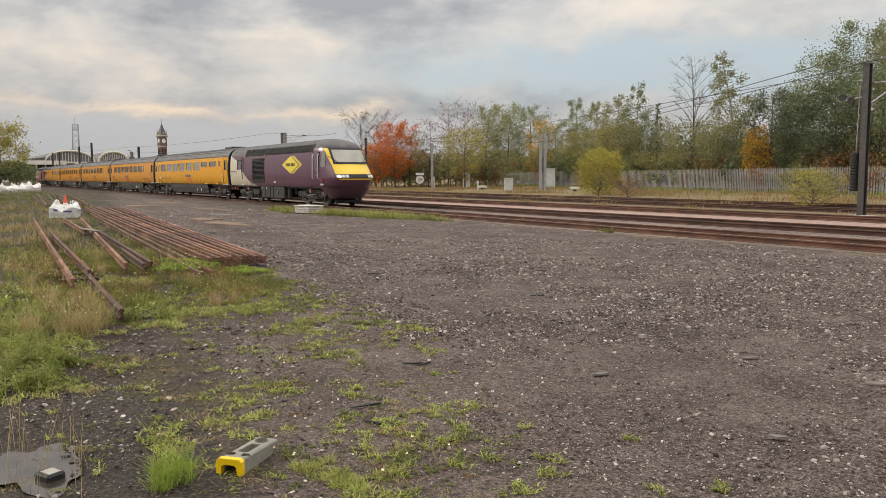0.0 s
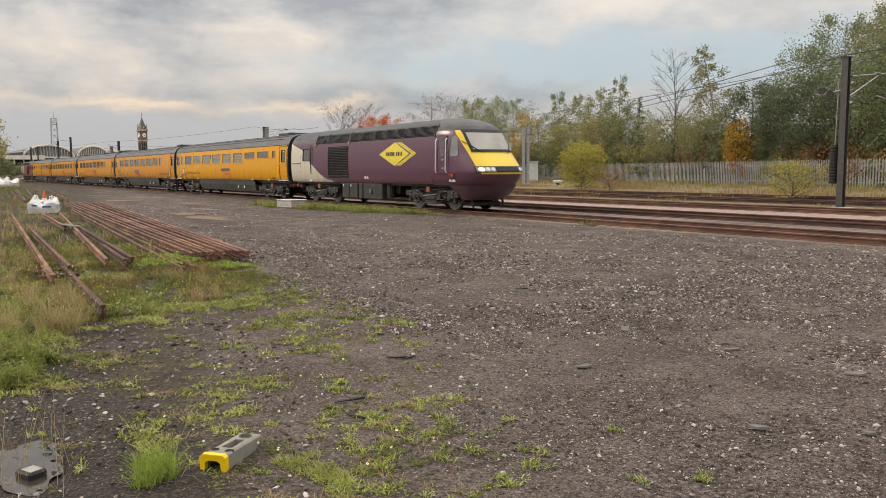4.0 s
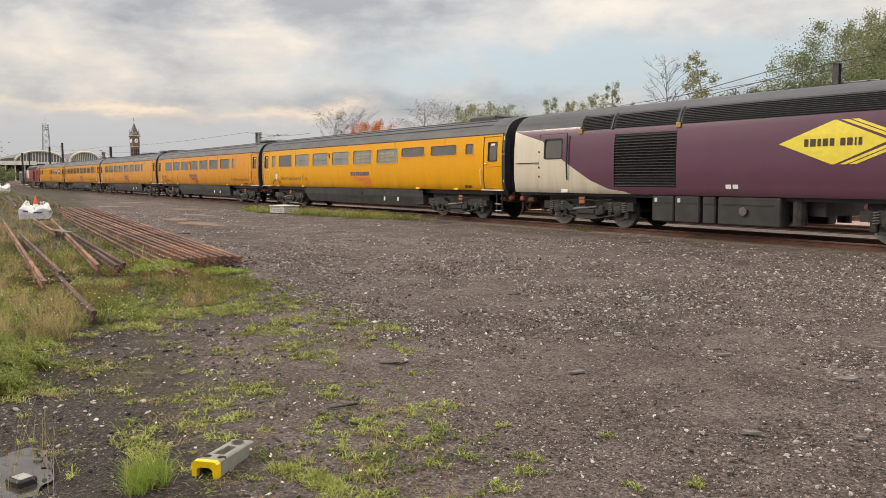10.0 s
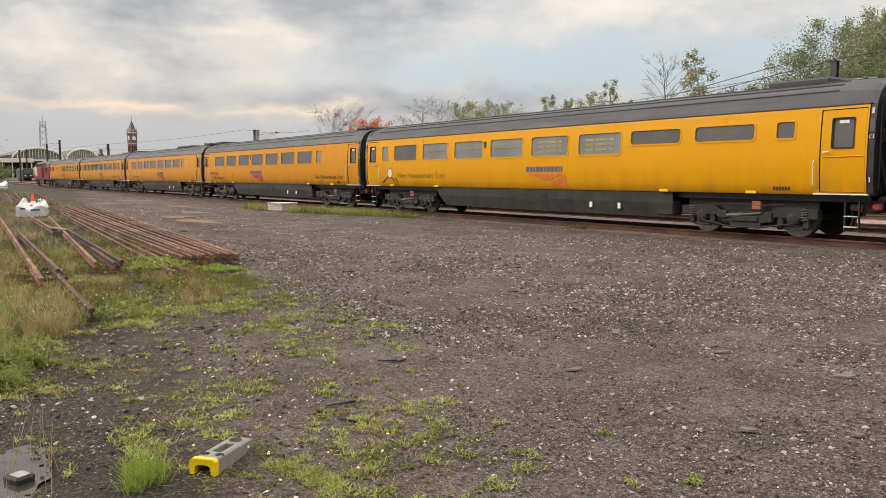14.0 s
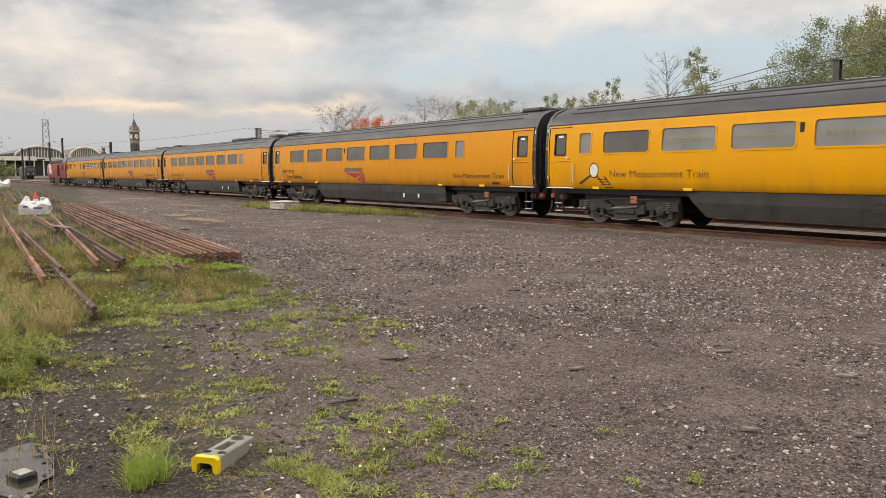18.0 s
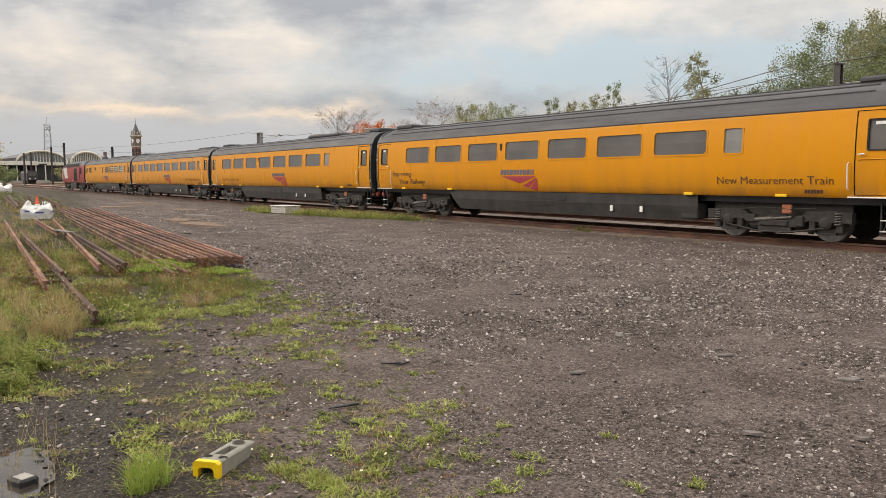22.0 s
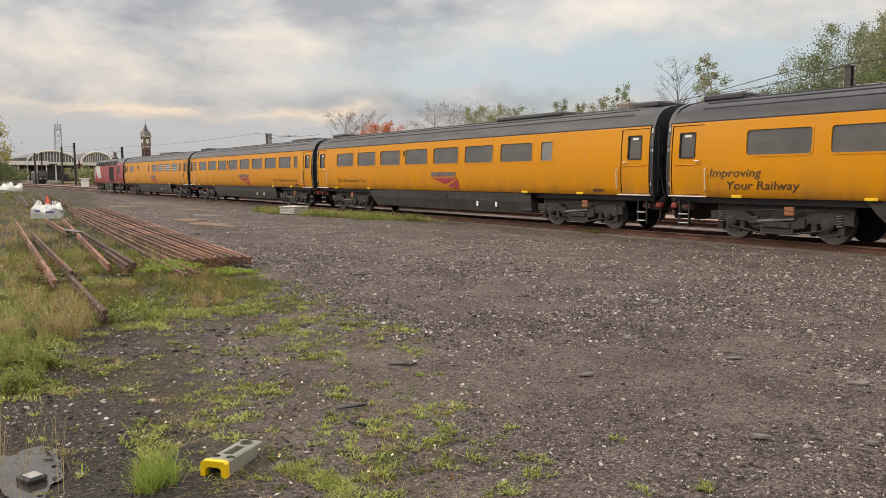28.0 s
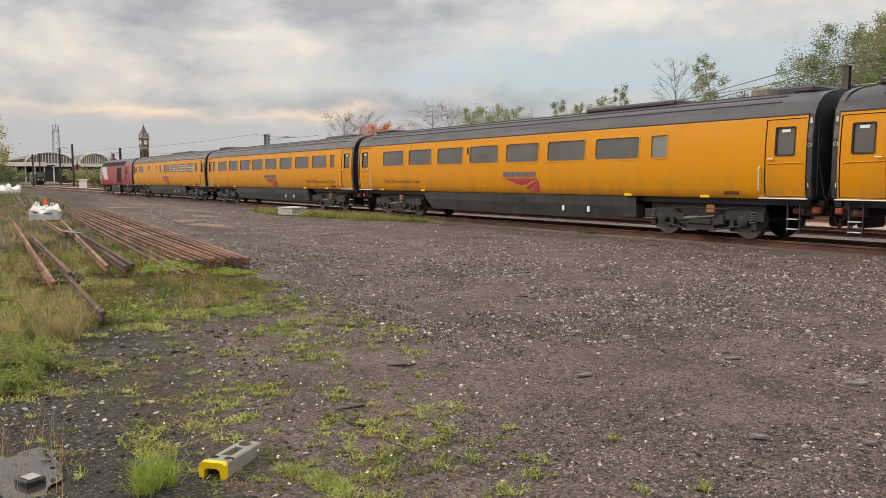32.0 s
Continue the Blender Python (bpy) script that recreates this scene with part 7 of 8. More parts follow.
def arcs(name, pts, count, length, spread, width, material, label, seed, rise=(25, 80), droop=0.8, parent=None):
    """Tufts of blades that spring from each point, arch outwards and bend over."""
    g = np.random.default_rng(seed)
    P = np.repeat(np.asarray(pts), count, 0)
    n = len(P)
    ls = np.repeat(np.asarray(length) * np.ones(len(pts)), count) * g.uniform(0.45, 1.2, n)
    sp = np.repeat(np.asarray(spread) * np.ones(len(pts)), count) * np.sqrt(g.uniform(0, 1, n))
    a, b = g.uniform(0, 2 * math.pi, n), g.uniform(0, 2 * math.pi, n)
    p = P + np.stack([sp * np.cos(a), sp * np.sin(a), np.zeros(n)], 1)
    d = np.stack([np.cos(b), np.sin(b), np.zeros(n)], 1)
    w = np.stack([-np.sin(b), np.cos(b), np.zeros(n)], 1) * (width * g.uniform(0.6, 1.3, n))[:, None]
    e = np.radians(g.uniform(*rise, n))
    bend = droop * g.uniform(0.4, 1.4, n)
    rows = []
    for k in range(4):
        rows.append(p)
        p = p + (d * np.cos(e)[:, None] + np.stack([0 * e, 0 * e, np.sin(e)], 1)) * (ls / 3)[:, None]
        e = e - bend * (0.5 + 0.3 * k)
        p[:, 2] = np.maximum(p[:, 2], P[:, 2] + 0.018)
    V = np.stack([rows[0] - w, rows[0] + w, rows[1] + w, rows[1] - w, rows[2] + w * 0.75, rows[2] - w * 0.75, rows[3]], 1).reshape(-1, 3)
    k = np.arange(n) * 7
    faces = np.stack([k, k + 1, k + 2, k + 3], 1).tolist() + np.stack([k + 3, k + 2, k + 4, k + 5], 1).tolist() + np.stack([k + 5, k + 4, k + 6], 1).tolist()
    me = bpy.data.meshes.new(name)
    me.from_pydata(V.tolist(), [], faces)
    me.materials.append(MAT[material])
    return tagged(new(name, me), label, "grass", kind="stuff")


def stems(name, pts, height, leaf, material, label, seed, count=12, lean=0.25):
    """Upright weeds: a thin stalk with pointed leaves set all the way up it."""
    g = np.random.default_rng(seed)
    pts = np.asarray(pts)
    n = len(pts)
    h = np.asarray(height) * np.ones(n) * g.uniform(0.5, 1.15, n)
    b = g.uniform(0, 2 * math.pi, n)
    tip = pts + np.stack([np.cos(b) * h * lean * g.uniform(0, 1, n), np.sin(b) * h * lean * g.uniform(0, 1, n), h], 1)
    side = np.stack([-np.sin(b), np.cos(b), np.zeros(n)], 1) * 0.0022
    V1 = np.stack([pts - side, pts + side, tip], 1).reshape(-1, 3)
    F1 = np.arange(3 * n).reshape(n, 3).tolist()
    u = g.uniform(0.08, 1.0, (n, count))
    base = (pts[:, None] + (tip - pts)[:, None] * u[..., None]).reshape(-1, 3)
    m = n * count
    s = np.repeat(leaf * np.ones(n) * g.uniform(0.7, 1.2, n), count) * (1.15 - 0.75 * u.reshape(-1)) * g.uniform(0.6, 1.2, m)
    c = g.uniform(0, 2 * math.pi, m)
    d = np.stack([np.cos(c), np.sin(c), g.uniform(-0.15, 0.75, m)], 1)
    w = np.stack([-np.sin(c), np.cos(c), g.normal(0, 0.3, m)], 1) * (s * 0.2)[:, None]
    mid, end = base + d * (s * 0.5)[:, None], base + d * s[:, None] - np.stack([0 * s, 0 * s, s * 0.2], 1)
    V2 = np.stack([base, mid + w, end, mid - w], 1).reshape(-1, 3)
    me = bpy.data.meshes.new(name)
    me.from_pydata(np.concatenate([V1, V2]).tolist(), [], F1 + (np.arange(4 * m).reshape(m, 4) + 3 * n).tolist())
    me.materials.append(MAT[material])
    return tagged(new(name, me), label, "weeds", kind="stuff")


def flower_heads(name, pts, lo, hi, r0, r1, seed):
    """Mayweed: white petalled discs with yellow hearts."""
    g = np.random.default_rng(seed)
    fl, ce = M(), M()
    for x, y, _ in pts:
        z, r = G + g.uniform(lo, hi), g.uniform(r0, r1)
        n = Vector((g.normal(0, 0.4) + 0.5, g.normal(0, 0.4) - 0.3, 1)).normalized()
        u = n.orthogonal().normalized()
        v = n.cross(u)
        c = Vector((x, y, z))
        fl.add([c + (u * math.cos(a) + v * math.sin(a)) * r * (1 if k % 2 else 0.72) for k, a in enumerate(np.linspace(0, 2 * math.pi, 12, endpoint=False))], [tuple(range(12))])
        ce.add([c + n * 0.004 + (u * math.cos(a) + v * math.sin(a)) * r * 0.55 for a in np.linspace(0, 2 * math.pi, 6, endpoint=False)], [tuple(range(6))])
    ob = solid(name, fl, "petal", "scattered white mayweed flowers", "flowers", kind="stuff")
    part("flower_centres", ce, "centre", ob)["kind"] = "stuff"


# cushions of weed on the open gravel: place and radius
CUSHIONS = [
    (-9.81, 4.29, 0.23), (-10.5, 4.95, 0.21), (-8.2, 4.12, 0.15), (-8.26, 4.5, 0.15), (-7.6, 2.58, 0.15), (-7.1, 2.77, 0.08), (-7.03, 3.19, 0.15), (-6.86, 4.13, 0.09),
    (-6.61, 4.15, 0.12), (-5.85, 3.72, 0.12), (-5.79, 2.87, 0.11), (-4.96, 3.18, 0.15), (-4.94, 2.62, 0.07), (-5.54, 1.82, 0.13), (-6.31, 2.18, 0.09), (-5.69, 2.72, 0.11),
    (-4.41, 3.01, 0.12), (-4.24, 3.41, 0.07), (-3.64, 3.14, 0.09), (-3.85, 2.85, 0.06), (-3.44, 3.06, 0.05), (-2.95, 3.31, 0.05), (-2.8, 3.69, 0.08), (-3.39, 2.71, 0.11),
    (-4.71, 2.12, 0.05), (-3.99, 2.26, 0.05), (-3.66, 3.87, 0.04), (-7.12, 2.04, 0.10),
]


def build_plants():
    g = np.random.default_rng(58)
    Z = G - 0.03

    def strip(x, y):
        """Weedy margin: thick by the scrap, thinning and breaking up towards the gravel."""
        d = yard_edge(x) - y
        if d < -0.2:
            return 0.0
        wide = min(1.0, max(0.12, 0.55 + 1.0 * noise.noise((x * 0.7, y * 0.9, 4.2))))
        tight = min(1.0, max(0.03, 0.26 + 2.2 * noise.noise((x * 3.1, y * 3.6, 7.7))))
        bare = 0.10 if (-9.4 < x < -6.4 and 1.5 < y < 3.0 + 0.4 * noise.noise((x, y, 1))) else 1.0
        wet = 0.15 if (-6.9 < x < -4.0 and y < 1.1) else 1.0
        return min(1.0, 0.35 + d / 2.2) * wide * tight * bare * wet * np.interp(x, [-12, -9, -4, -2.5], [1.5, 0.85, 0.5, 0.3])

    def rank(x, y):
        """Tall growth round the scrap rails and along the camera's side."""
        if y > yard_edge(x) - 0.35 or x > -8.0:
            return 0.0
        lim = np.interp(x, [-16, -12, -10.8, -9.6, -8], [5.4, 5.0, 3.4, 1.5, 0.75])
        return float(y < lim + 0.5 * noise.noise((x * 0.8, y * 0.8, 6)))

    def lush(x, y):
        return rank(x, y) * min(1.0, max(0.05, 0.4 + 1.5 * noise.noise((x * 0.7, y * 1.1, 2.6))))

    def dry(x, y):
        return rank(x, y) * min(1.0, max(0.0, 0.1 + 1.8 * noise.noise((x * 0.8 + 9, y * 1.2, 8.1))))

    def around(pts, per, reach, seed, flat=0.55):
        """Points gathered about each given point."""
        gg = np.random.default_rng(seed)
        r = np.repeat(np.asarray(pts), per, 0)
        r[:, :2] += gg.normal(0, 1, (len(r), 2)) * np.repeat(np.asarray(reach) * np.ones(len(pts)), per)[:, None] * flat
        return r

    # open gravel: cushions, each of arching blades and small leaves
    cu = np.array(CUSHIONS)
    at = np.column_stack([cu[:, :2], np.full(len(cu), Z)])
    size = cu[:, 2]
    many = np.maximum(3, (size * 70).astype(int))
    core = np.repeat(at, many, 0)
    rad = np.repeat(size, many)
    core[:, :2] += g.normal(0, 1, (len(core), 2)) * rad[:, None] * [0.62, 0.42]
    arcs("gravel_cushions", core, 9, 0.064, 0.025, 0.0036, "herb_bright", "low yellow-green grass cushions on cinders", 21, (15, 65), 0.7)
    rosettes("cushion_leaves", core[::2], 0.030, "herb", "small dull leaves among the cushions", 22, 8)
    arcs("cushion_straw", core[::4], 5, 0.075, 0.04, 0.0014, "straw", "dead stems in the cushions", 23, (8, 50), 0.6)

    # margin: small broken tufts over dark soil
    c = scatter(1300, -14.5, -2.4, 0.0, 5.6, strip, 24)
    arcs("margin_tufts", around(c, 3, 0.08, 25), 6, np.repeat(np.interp(c[:, 0], [-12, -8, -4], [0.11, 0.068, 0.058]), 3), 0.03, 0.0036, "grass", "short olive grass tufts on dark soil", 26, (15, 70), 0.8)
    c = scatter(1500, -14.5, -2.6, 0.0, 5.6, strip, 27)
    rosettes("margin_weeds", around(c, 4, 0.09, 28), np.repeat(np.interp(c[:, 0], [-12, -8, -4], [0.06, 0.042, 0.034]), 4), "herb", "creeping dull green weeds on dark soil", 29, 8)
    c = scatter(850, -14, -3.0, 0.2, 5.4, strip, 30)
    arcs("fresh_tufts", around(c, 3, 0.06, 31), 7, np.repeat(np.interp(c[:, 0], [-12, -8, -4], [0.10, 0.070, 0.062]), 3), 0.025, 0.0040, "herb_bright", "fresh yellow-green tufts in the margin", 32, (20, 75), 0.8)
    c = scatter(700, -14, -3.0, 0.2, 5.4, strip, 33)
    arcs("dead_tufts", around(c, 3, 0.08, 34), 9, 0.085, 0.04, 0.0015, "straw", "dead straw-coloured tufts in the margin", 35, (6, 55), 0.7)
    c = scatter(560, -14, -3.6, 0.4, 5.0, strip, 36)
    rosettes("russet_weeds", around(c, 4, 0.09, 37), 0.024, "dryseed", "small russet weeds withering on soil", 38, 8)
    c = scatter(420, -9.0, -3.2, 0.9, 4.4, lambda x, y: 1.0 if y < yard_edge(x) + 0.3 else 0.0, 39)
    rosettes("seedlings", c, 0.020, "herb_bright", "tiny seedlings on bare soil", 40, 6)

    # tall growth by the scrap rails
    c = scatter(560, -24, -8.0, -1.6, 5.3, lush, 41)
    stems("green_weeds", around(c, 7, 0.14, 42), 0.20, 0.055, "herb", "leafy green weeds around the scrap rails", 43, 12)
    c = scatter(330, -22, -8.6, -1.0, 5.2, lush, 44)
    stems("fresh_weeds", around(c, 7, 0.12, 45), 0.15, 0.05, "herb_bright", "fresh yellow-green weeds around the scrap rails", 46, 11)
    c = scatter(260, -22, -9.2, -1.0, 5.2, dry, 47)
    stems("seeding_weeds", around(c, 6, 0.14, 48), 0.27, 0.028, "dryseed", "russet seeding weeds around the scrap rails", 49, 16, 0.2)
    c = scatter(300, -20, -8.4, -1.2, 4.8, lush, 50)
    arcs("rank_grass", around(c, 3, 0.12, 51), 14, 0.20, 0.05, 0.0034, "grass", "rank olive grass by the scrap rails", 52, (45, 88), 0.5)
    c = scatter(120, -19, -8.4, -1.0, 4.2, dry, 53)
    arcs("dry_tussocks", around(c, 2, 0.08, 54), 26, 0.25, 0.06, 0.0024, "straw", "straw-coloured dry tussocks", 55, (55, 89), 0.42)
    # flowering weeds before the rail ends
    c = scatter(150, -13.6, -11.2, 1.6, 4.7, lambda x, y: min(1.0, max(0.1, 0.5 + 1.3 * noise.noise((x * 1.1, y * 1.3, 5.5)))), 106)
    stems("flowering_weeds", around(c, 6, 0.10, 107), 0.25, 0.045, "herb", "flowering weeds before the rail ends", 108, 12)
    c = scatter(90, -13.6, -11.2, 1.6, 4.7, lambda x, y: min(1.0, max(0.0, 0.3 + 1.6 * noise.noise((x * 1.1, y * 1.3, 9.5)))), 109)
    stems("reddish_weeds", around(c, 6, 0.12, 110), 0.22, 0.03, "dryseed", "reddish seeding weeds before the rail ends", 111, 14)
    c = scatter(260, -15.5, -10.6, 0.6, 4.8, lambda x, y: 1.0 if noise.noise((x * 0.9, y * 1.2, 5.5)) > 0.0 else 0.0, 112, G + 0.2)
    o = cards("yellow_flower_heads", c + g.normal(0, 0.03, c.shape), 0.011, "centre", seed=113)
    tagged(o, "small yellow flower heads among weeds", "flowers", kind="stuff")
    # bright creeping leaves over the rail ends
    c = np.concatenate([scatter(60, -16.2, -14.2, 3.2, 4.5, lambda x, y: 1.0, 56, G + 0.10), scatter(26, -14.7, -13.6, 4.4, 5.0, lambda x, y: 1.0, 57, G + 0.02)])
    rosettes("creeping_leaves", around(c, 7, 0.12, 57), 0.085, "herb_vivid", "bright creeping leaves over rail ends", 58, 9)
    # lush clump and straw tussock at the margin's near end
    c = scatter(44, -9.6, -7.2, 0.2, 1.0, lambda x, y: 1.0 if y < 0.86 + 0.3 * noise.noise((x * 2.4, y, 0)) else 0.0, 59)
    arcs("clump_straw", c, 9, 0.24, 0.10, 0.0018, "straw", "dry stems in the leafy clump", 114, (35, 85), 0.5)
    stems("leafy_clump", around(c, 9, 0.10, 60), 0.22, 0.07, "herb_leaf", "lush green leafy weed clump", 61, 12)
    arcs("clump_grass", around(c, 3, 0.1, 62), 10, 0.19, 0.05, 0.003, "herb_bright", "green grass in the leafy clump", 63, (40, 85), 0.6)
    c = scatter(16, -11.8, -9.4, 0.75, 1.7, lambda x, y: 1, 64)
    arcs("straw_tussock", c, 60, 0.42, 0.10, 0.0024, "straw", "pale dry grass tussock leaning over", 65, (48, 88), 0.45)
    # rank bank farther off, with taller dark weeds
    c = scatter(900, -62, -16, -3.5, 8.5, lambda x, y: (1.0 if y < yard_edge(x) - 0.2 + 0.6 * noise.noise((x * 0.4, y * 0.4, 0)) else 0) * min(1.0, max(0.1, 0.5 + 1.4 * noise.noise((x * 0.35, y * 0.6, 3)))), 66)
    stems("bank_weeds", around(c, 4, 0.3, 67), 0.24, 0.09, "herb", "weeds on the bank beside the scrap rails", 68, 9)
    c = scatter(500, -62, -17, -3.5, 8.5, lambda x, y: (1.0 if y < yard_edge(x) - 0.1 else 0) * min(1.0, max(0.0, 0.2 + 1.6 * noise.noise((x * 0.35 + 5, y * 0.6, 3)))), 69)
    arcs("bank_straw", c, 16, 0.32, 0.22, 0.006, "straw", "dry straw on the bank beside the scrap rails", 70, (45, 88), 0.5)
    c = scatter(420, -44, -13, -3.0, 2.4, lambda x, y: 1.0 if y < 0.28 - 0.085 * (x + 13) * 0.55 + 0.35 * noise.noise((x * 0.5, y, 3)) else 0.0, 71)
    stems("tall_dark_weeds", around(c, 7, 0.22, 72), 0.50, 0.085, "herb", "tall dark weeds beside old crossing", 73, 14)
    c = scatter(900, -150, -58, -4, 11, lambda x, y: 1.0 if y < yard_edge(x) + 0.5 * noise.noise((x * 0.2, y * 0.2, 0)) else 0, 74)
    stems("far_bank_weeds", around(c, 3, 0.6, 75), 0.42, 0.22, "herb", "rough weeds on the far bank", 76, 8)

    # tongue of grass beside the line
    def tongue(x, y):
        cy = np.interp(x, [-40, -36, -31, -25.5], [14.9, 15.1, 15.9, 16.9])
        return 1.0 if abs(y - cy) < np.interp(x, [-40, -36, -30, -25.5], [0.3, 1.0, 0.8, 0.15]) * (0.75 + 0.6 * noise.noise((x * 0.9, y * 0.5, 2))) and not (-36.6 < x < -34.5 and y < 15.75) else 0.0
    c = scatter(520, -40, -25.5, 13, 18, tongue, 77)
    arcs("lineside_grass", c, 14, np.random.default_rng(78).uniform(0.18, 0.44, len(c)), 0.26, 0.006, "grass", "tongue of tall grass beside the line", 79, (40, 88), 0.5)
    c = scatter(200, -40, -25.5, 13, 18, tongue, 80)
    stems("lineside_weeds", around(c, 3, 0.2, 81), 0.30, 0.10, "herb_bright", "leafy weeds beside the line", 82, 9)
    c = scatter(120, -40, -25.5, 13, 18, tongue, 83)
    arcs("lineside_straw", c, 10, 0.42, 0.2, 0.004, "straw", "pale seeding stems beside the line", 84, (55, 88), 0.4)
    c = scatter(34, -18.1, -17.2, 17.3, 17.6, lambda x, y: 1, 45)
    stems("rail_weed", c, 0.24, 0.09, "herb", "small weed growing against the rail", 46, 9)
    # thin weeds along the yard's edge by the rail
    c = scatter(220, -30, -4, 16.9, 17.7, lambda x, y: 1.0 if noise.noise((x * 0.8, y, 5)) > 0.1 else 0.0, 85)
    arcs("rail_edge_weeds", c, 8, 0.10, 0.12, 0.004, "straw", "sparse weeds along the rail", 86, (10, 70), 0.6)
    # dry grass beyond the lines
    far = scatter(3300, -130, -5, 42, 88, lambda x, y: 1.0 if (y < fence_line(x) + 1 and y > 43 + 2 * noise.noise((x * 0.1, y * 0.1, 0)) and min(1, patchy(x, y, 0.12, 5)) > rng.random() * 0.9) else 0.0, 87)
    blades("meadow_straw", far, 9, np.random.default_rng(88).uniform(0.15, 0.5, len(far)), 0.6, 0.02, "tawny", "tawny dry grass between lines and fence", 89, 0.6)
    far = scatter(420, -130, -5, 50, 88, lambda x, y: 1.0 if fence_line(x) - 9 < y < fence_line(x) + 1 and noise.noise((x * 0.12, y * 0.2, 7)) > 0.12 else 0.0, 90)
    blades("meadow_grass", far, 9, 0.5, 0.6, 0.022, "grass", "green grass by the fence", 91, 0.6)
    far = scatter(700, -90, -8, 31.5, 42, lambda x, y: 1.0 if min(1, patchy(x, y, 0.25, 2)) > 0.6 else 0.0, 92)
    blades("track_weeds", far, 9, 0.30, 0.35, 0.010, "tawny", "thin dry weeds on unused lines", 93, 0.7)
    # thin dry stalks close by
    c = scatter(14, -5.7, -4.6, 0.1, 0.7, lambda x, y: 1, 94)
    arcs("dead_stalks", c, 3, 0.62, 0.06, 0.0013, "straw", "tall thin dead stalks by the puddle", 95, (60, 89), 0.25)
    c = np.array([(-4.72, 1.14, Z), (-4.62, 1.02, Z), (-4.55, 1.10, Z), (-4.80, 1.04, Z), (-4.50, 0.98, Z)])
    arcs("bright_tuft", c, 120, 0.17, 0.07, 0.0022, "herb_vivid", "bright green grass tuft", 96, (45, 88), 0.55)
    arcs("tuft_straw", c, 18, 0.22, 0.10, 0.0014, "straw", "dead stems in the green tuft", 97, (10, 70), 0.5)
    c = around(np.array([(-4.12, 1.86, Z), (-4.35, 1.80, Z), (-3.98, 1.98, Z)]), 10, 0.13, 98)
    arcs("yellow_tuft", c, 34, 0.075, 0.05, 0.002, "herb_bright", "yellowing mossy grass tuft", 99, (25, 80), 0.7)
    arcs("yellow_tuft_straw", c, 12, 0.085, 0.06, 0.0015, "straw", "withered edge of the mossy tuft", 100, (8, 50), 0.6)

    # mayweed flowers and seed heads
    flower_heads("daisies", scatter(320, -17, -9.0, 0.4, 5.0, lambda x, y: 1.0 if rank(x, y) and noise.noise((x * 0.8 + 3, y * 0.8, 1)) > 0.0 else 0.0, 101), 0.10, 0.26, 0.006, 0.011, 102)
    flower_heads("low_daisies", scatter(60, -8, -3.4, 0.9, 4.4, lambda x, y: 1.0 if y < yard_edge(x) - 0.1 else 0.0, 103), 0.02, 0.07, 0.006, 0.011, 104)
    sd = scatter(420, -17, -9.5, 1.2, 5.0, dry, 105, G + 0.16)
    sd[:, 2] += g.uniform(0, 0.16, len(sd))
    o = cards("seed_heads", np.repeat(sd, 6, 0) + g.normal(0, 0.025, (len(sd) * 6, 3)), 0.014, "dryseed", seed=61)
    tagged(o, "brown docken seed heads among weeds", "weeds", kind="stuff")


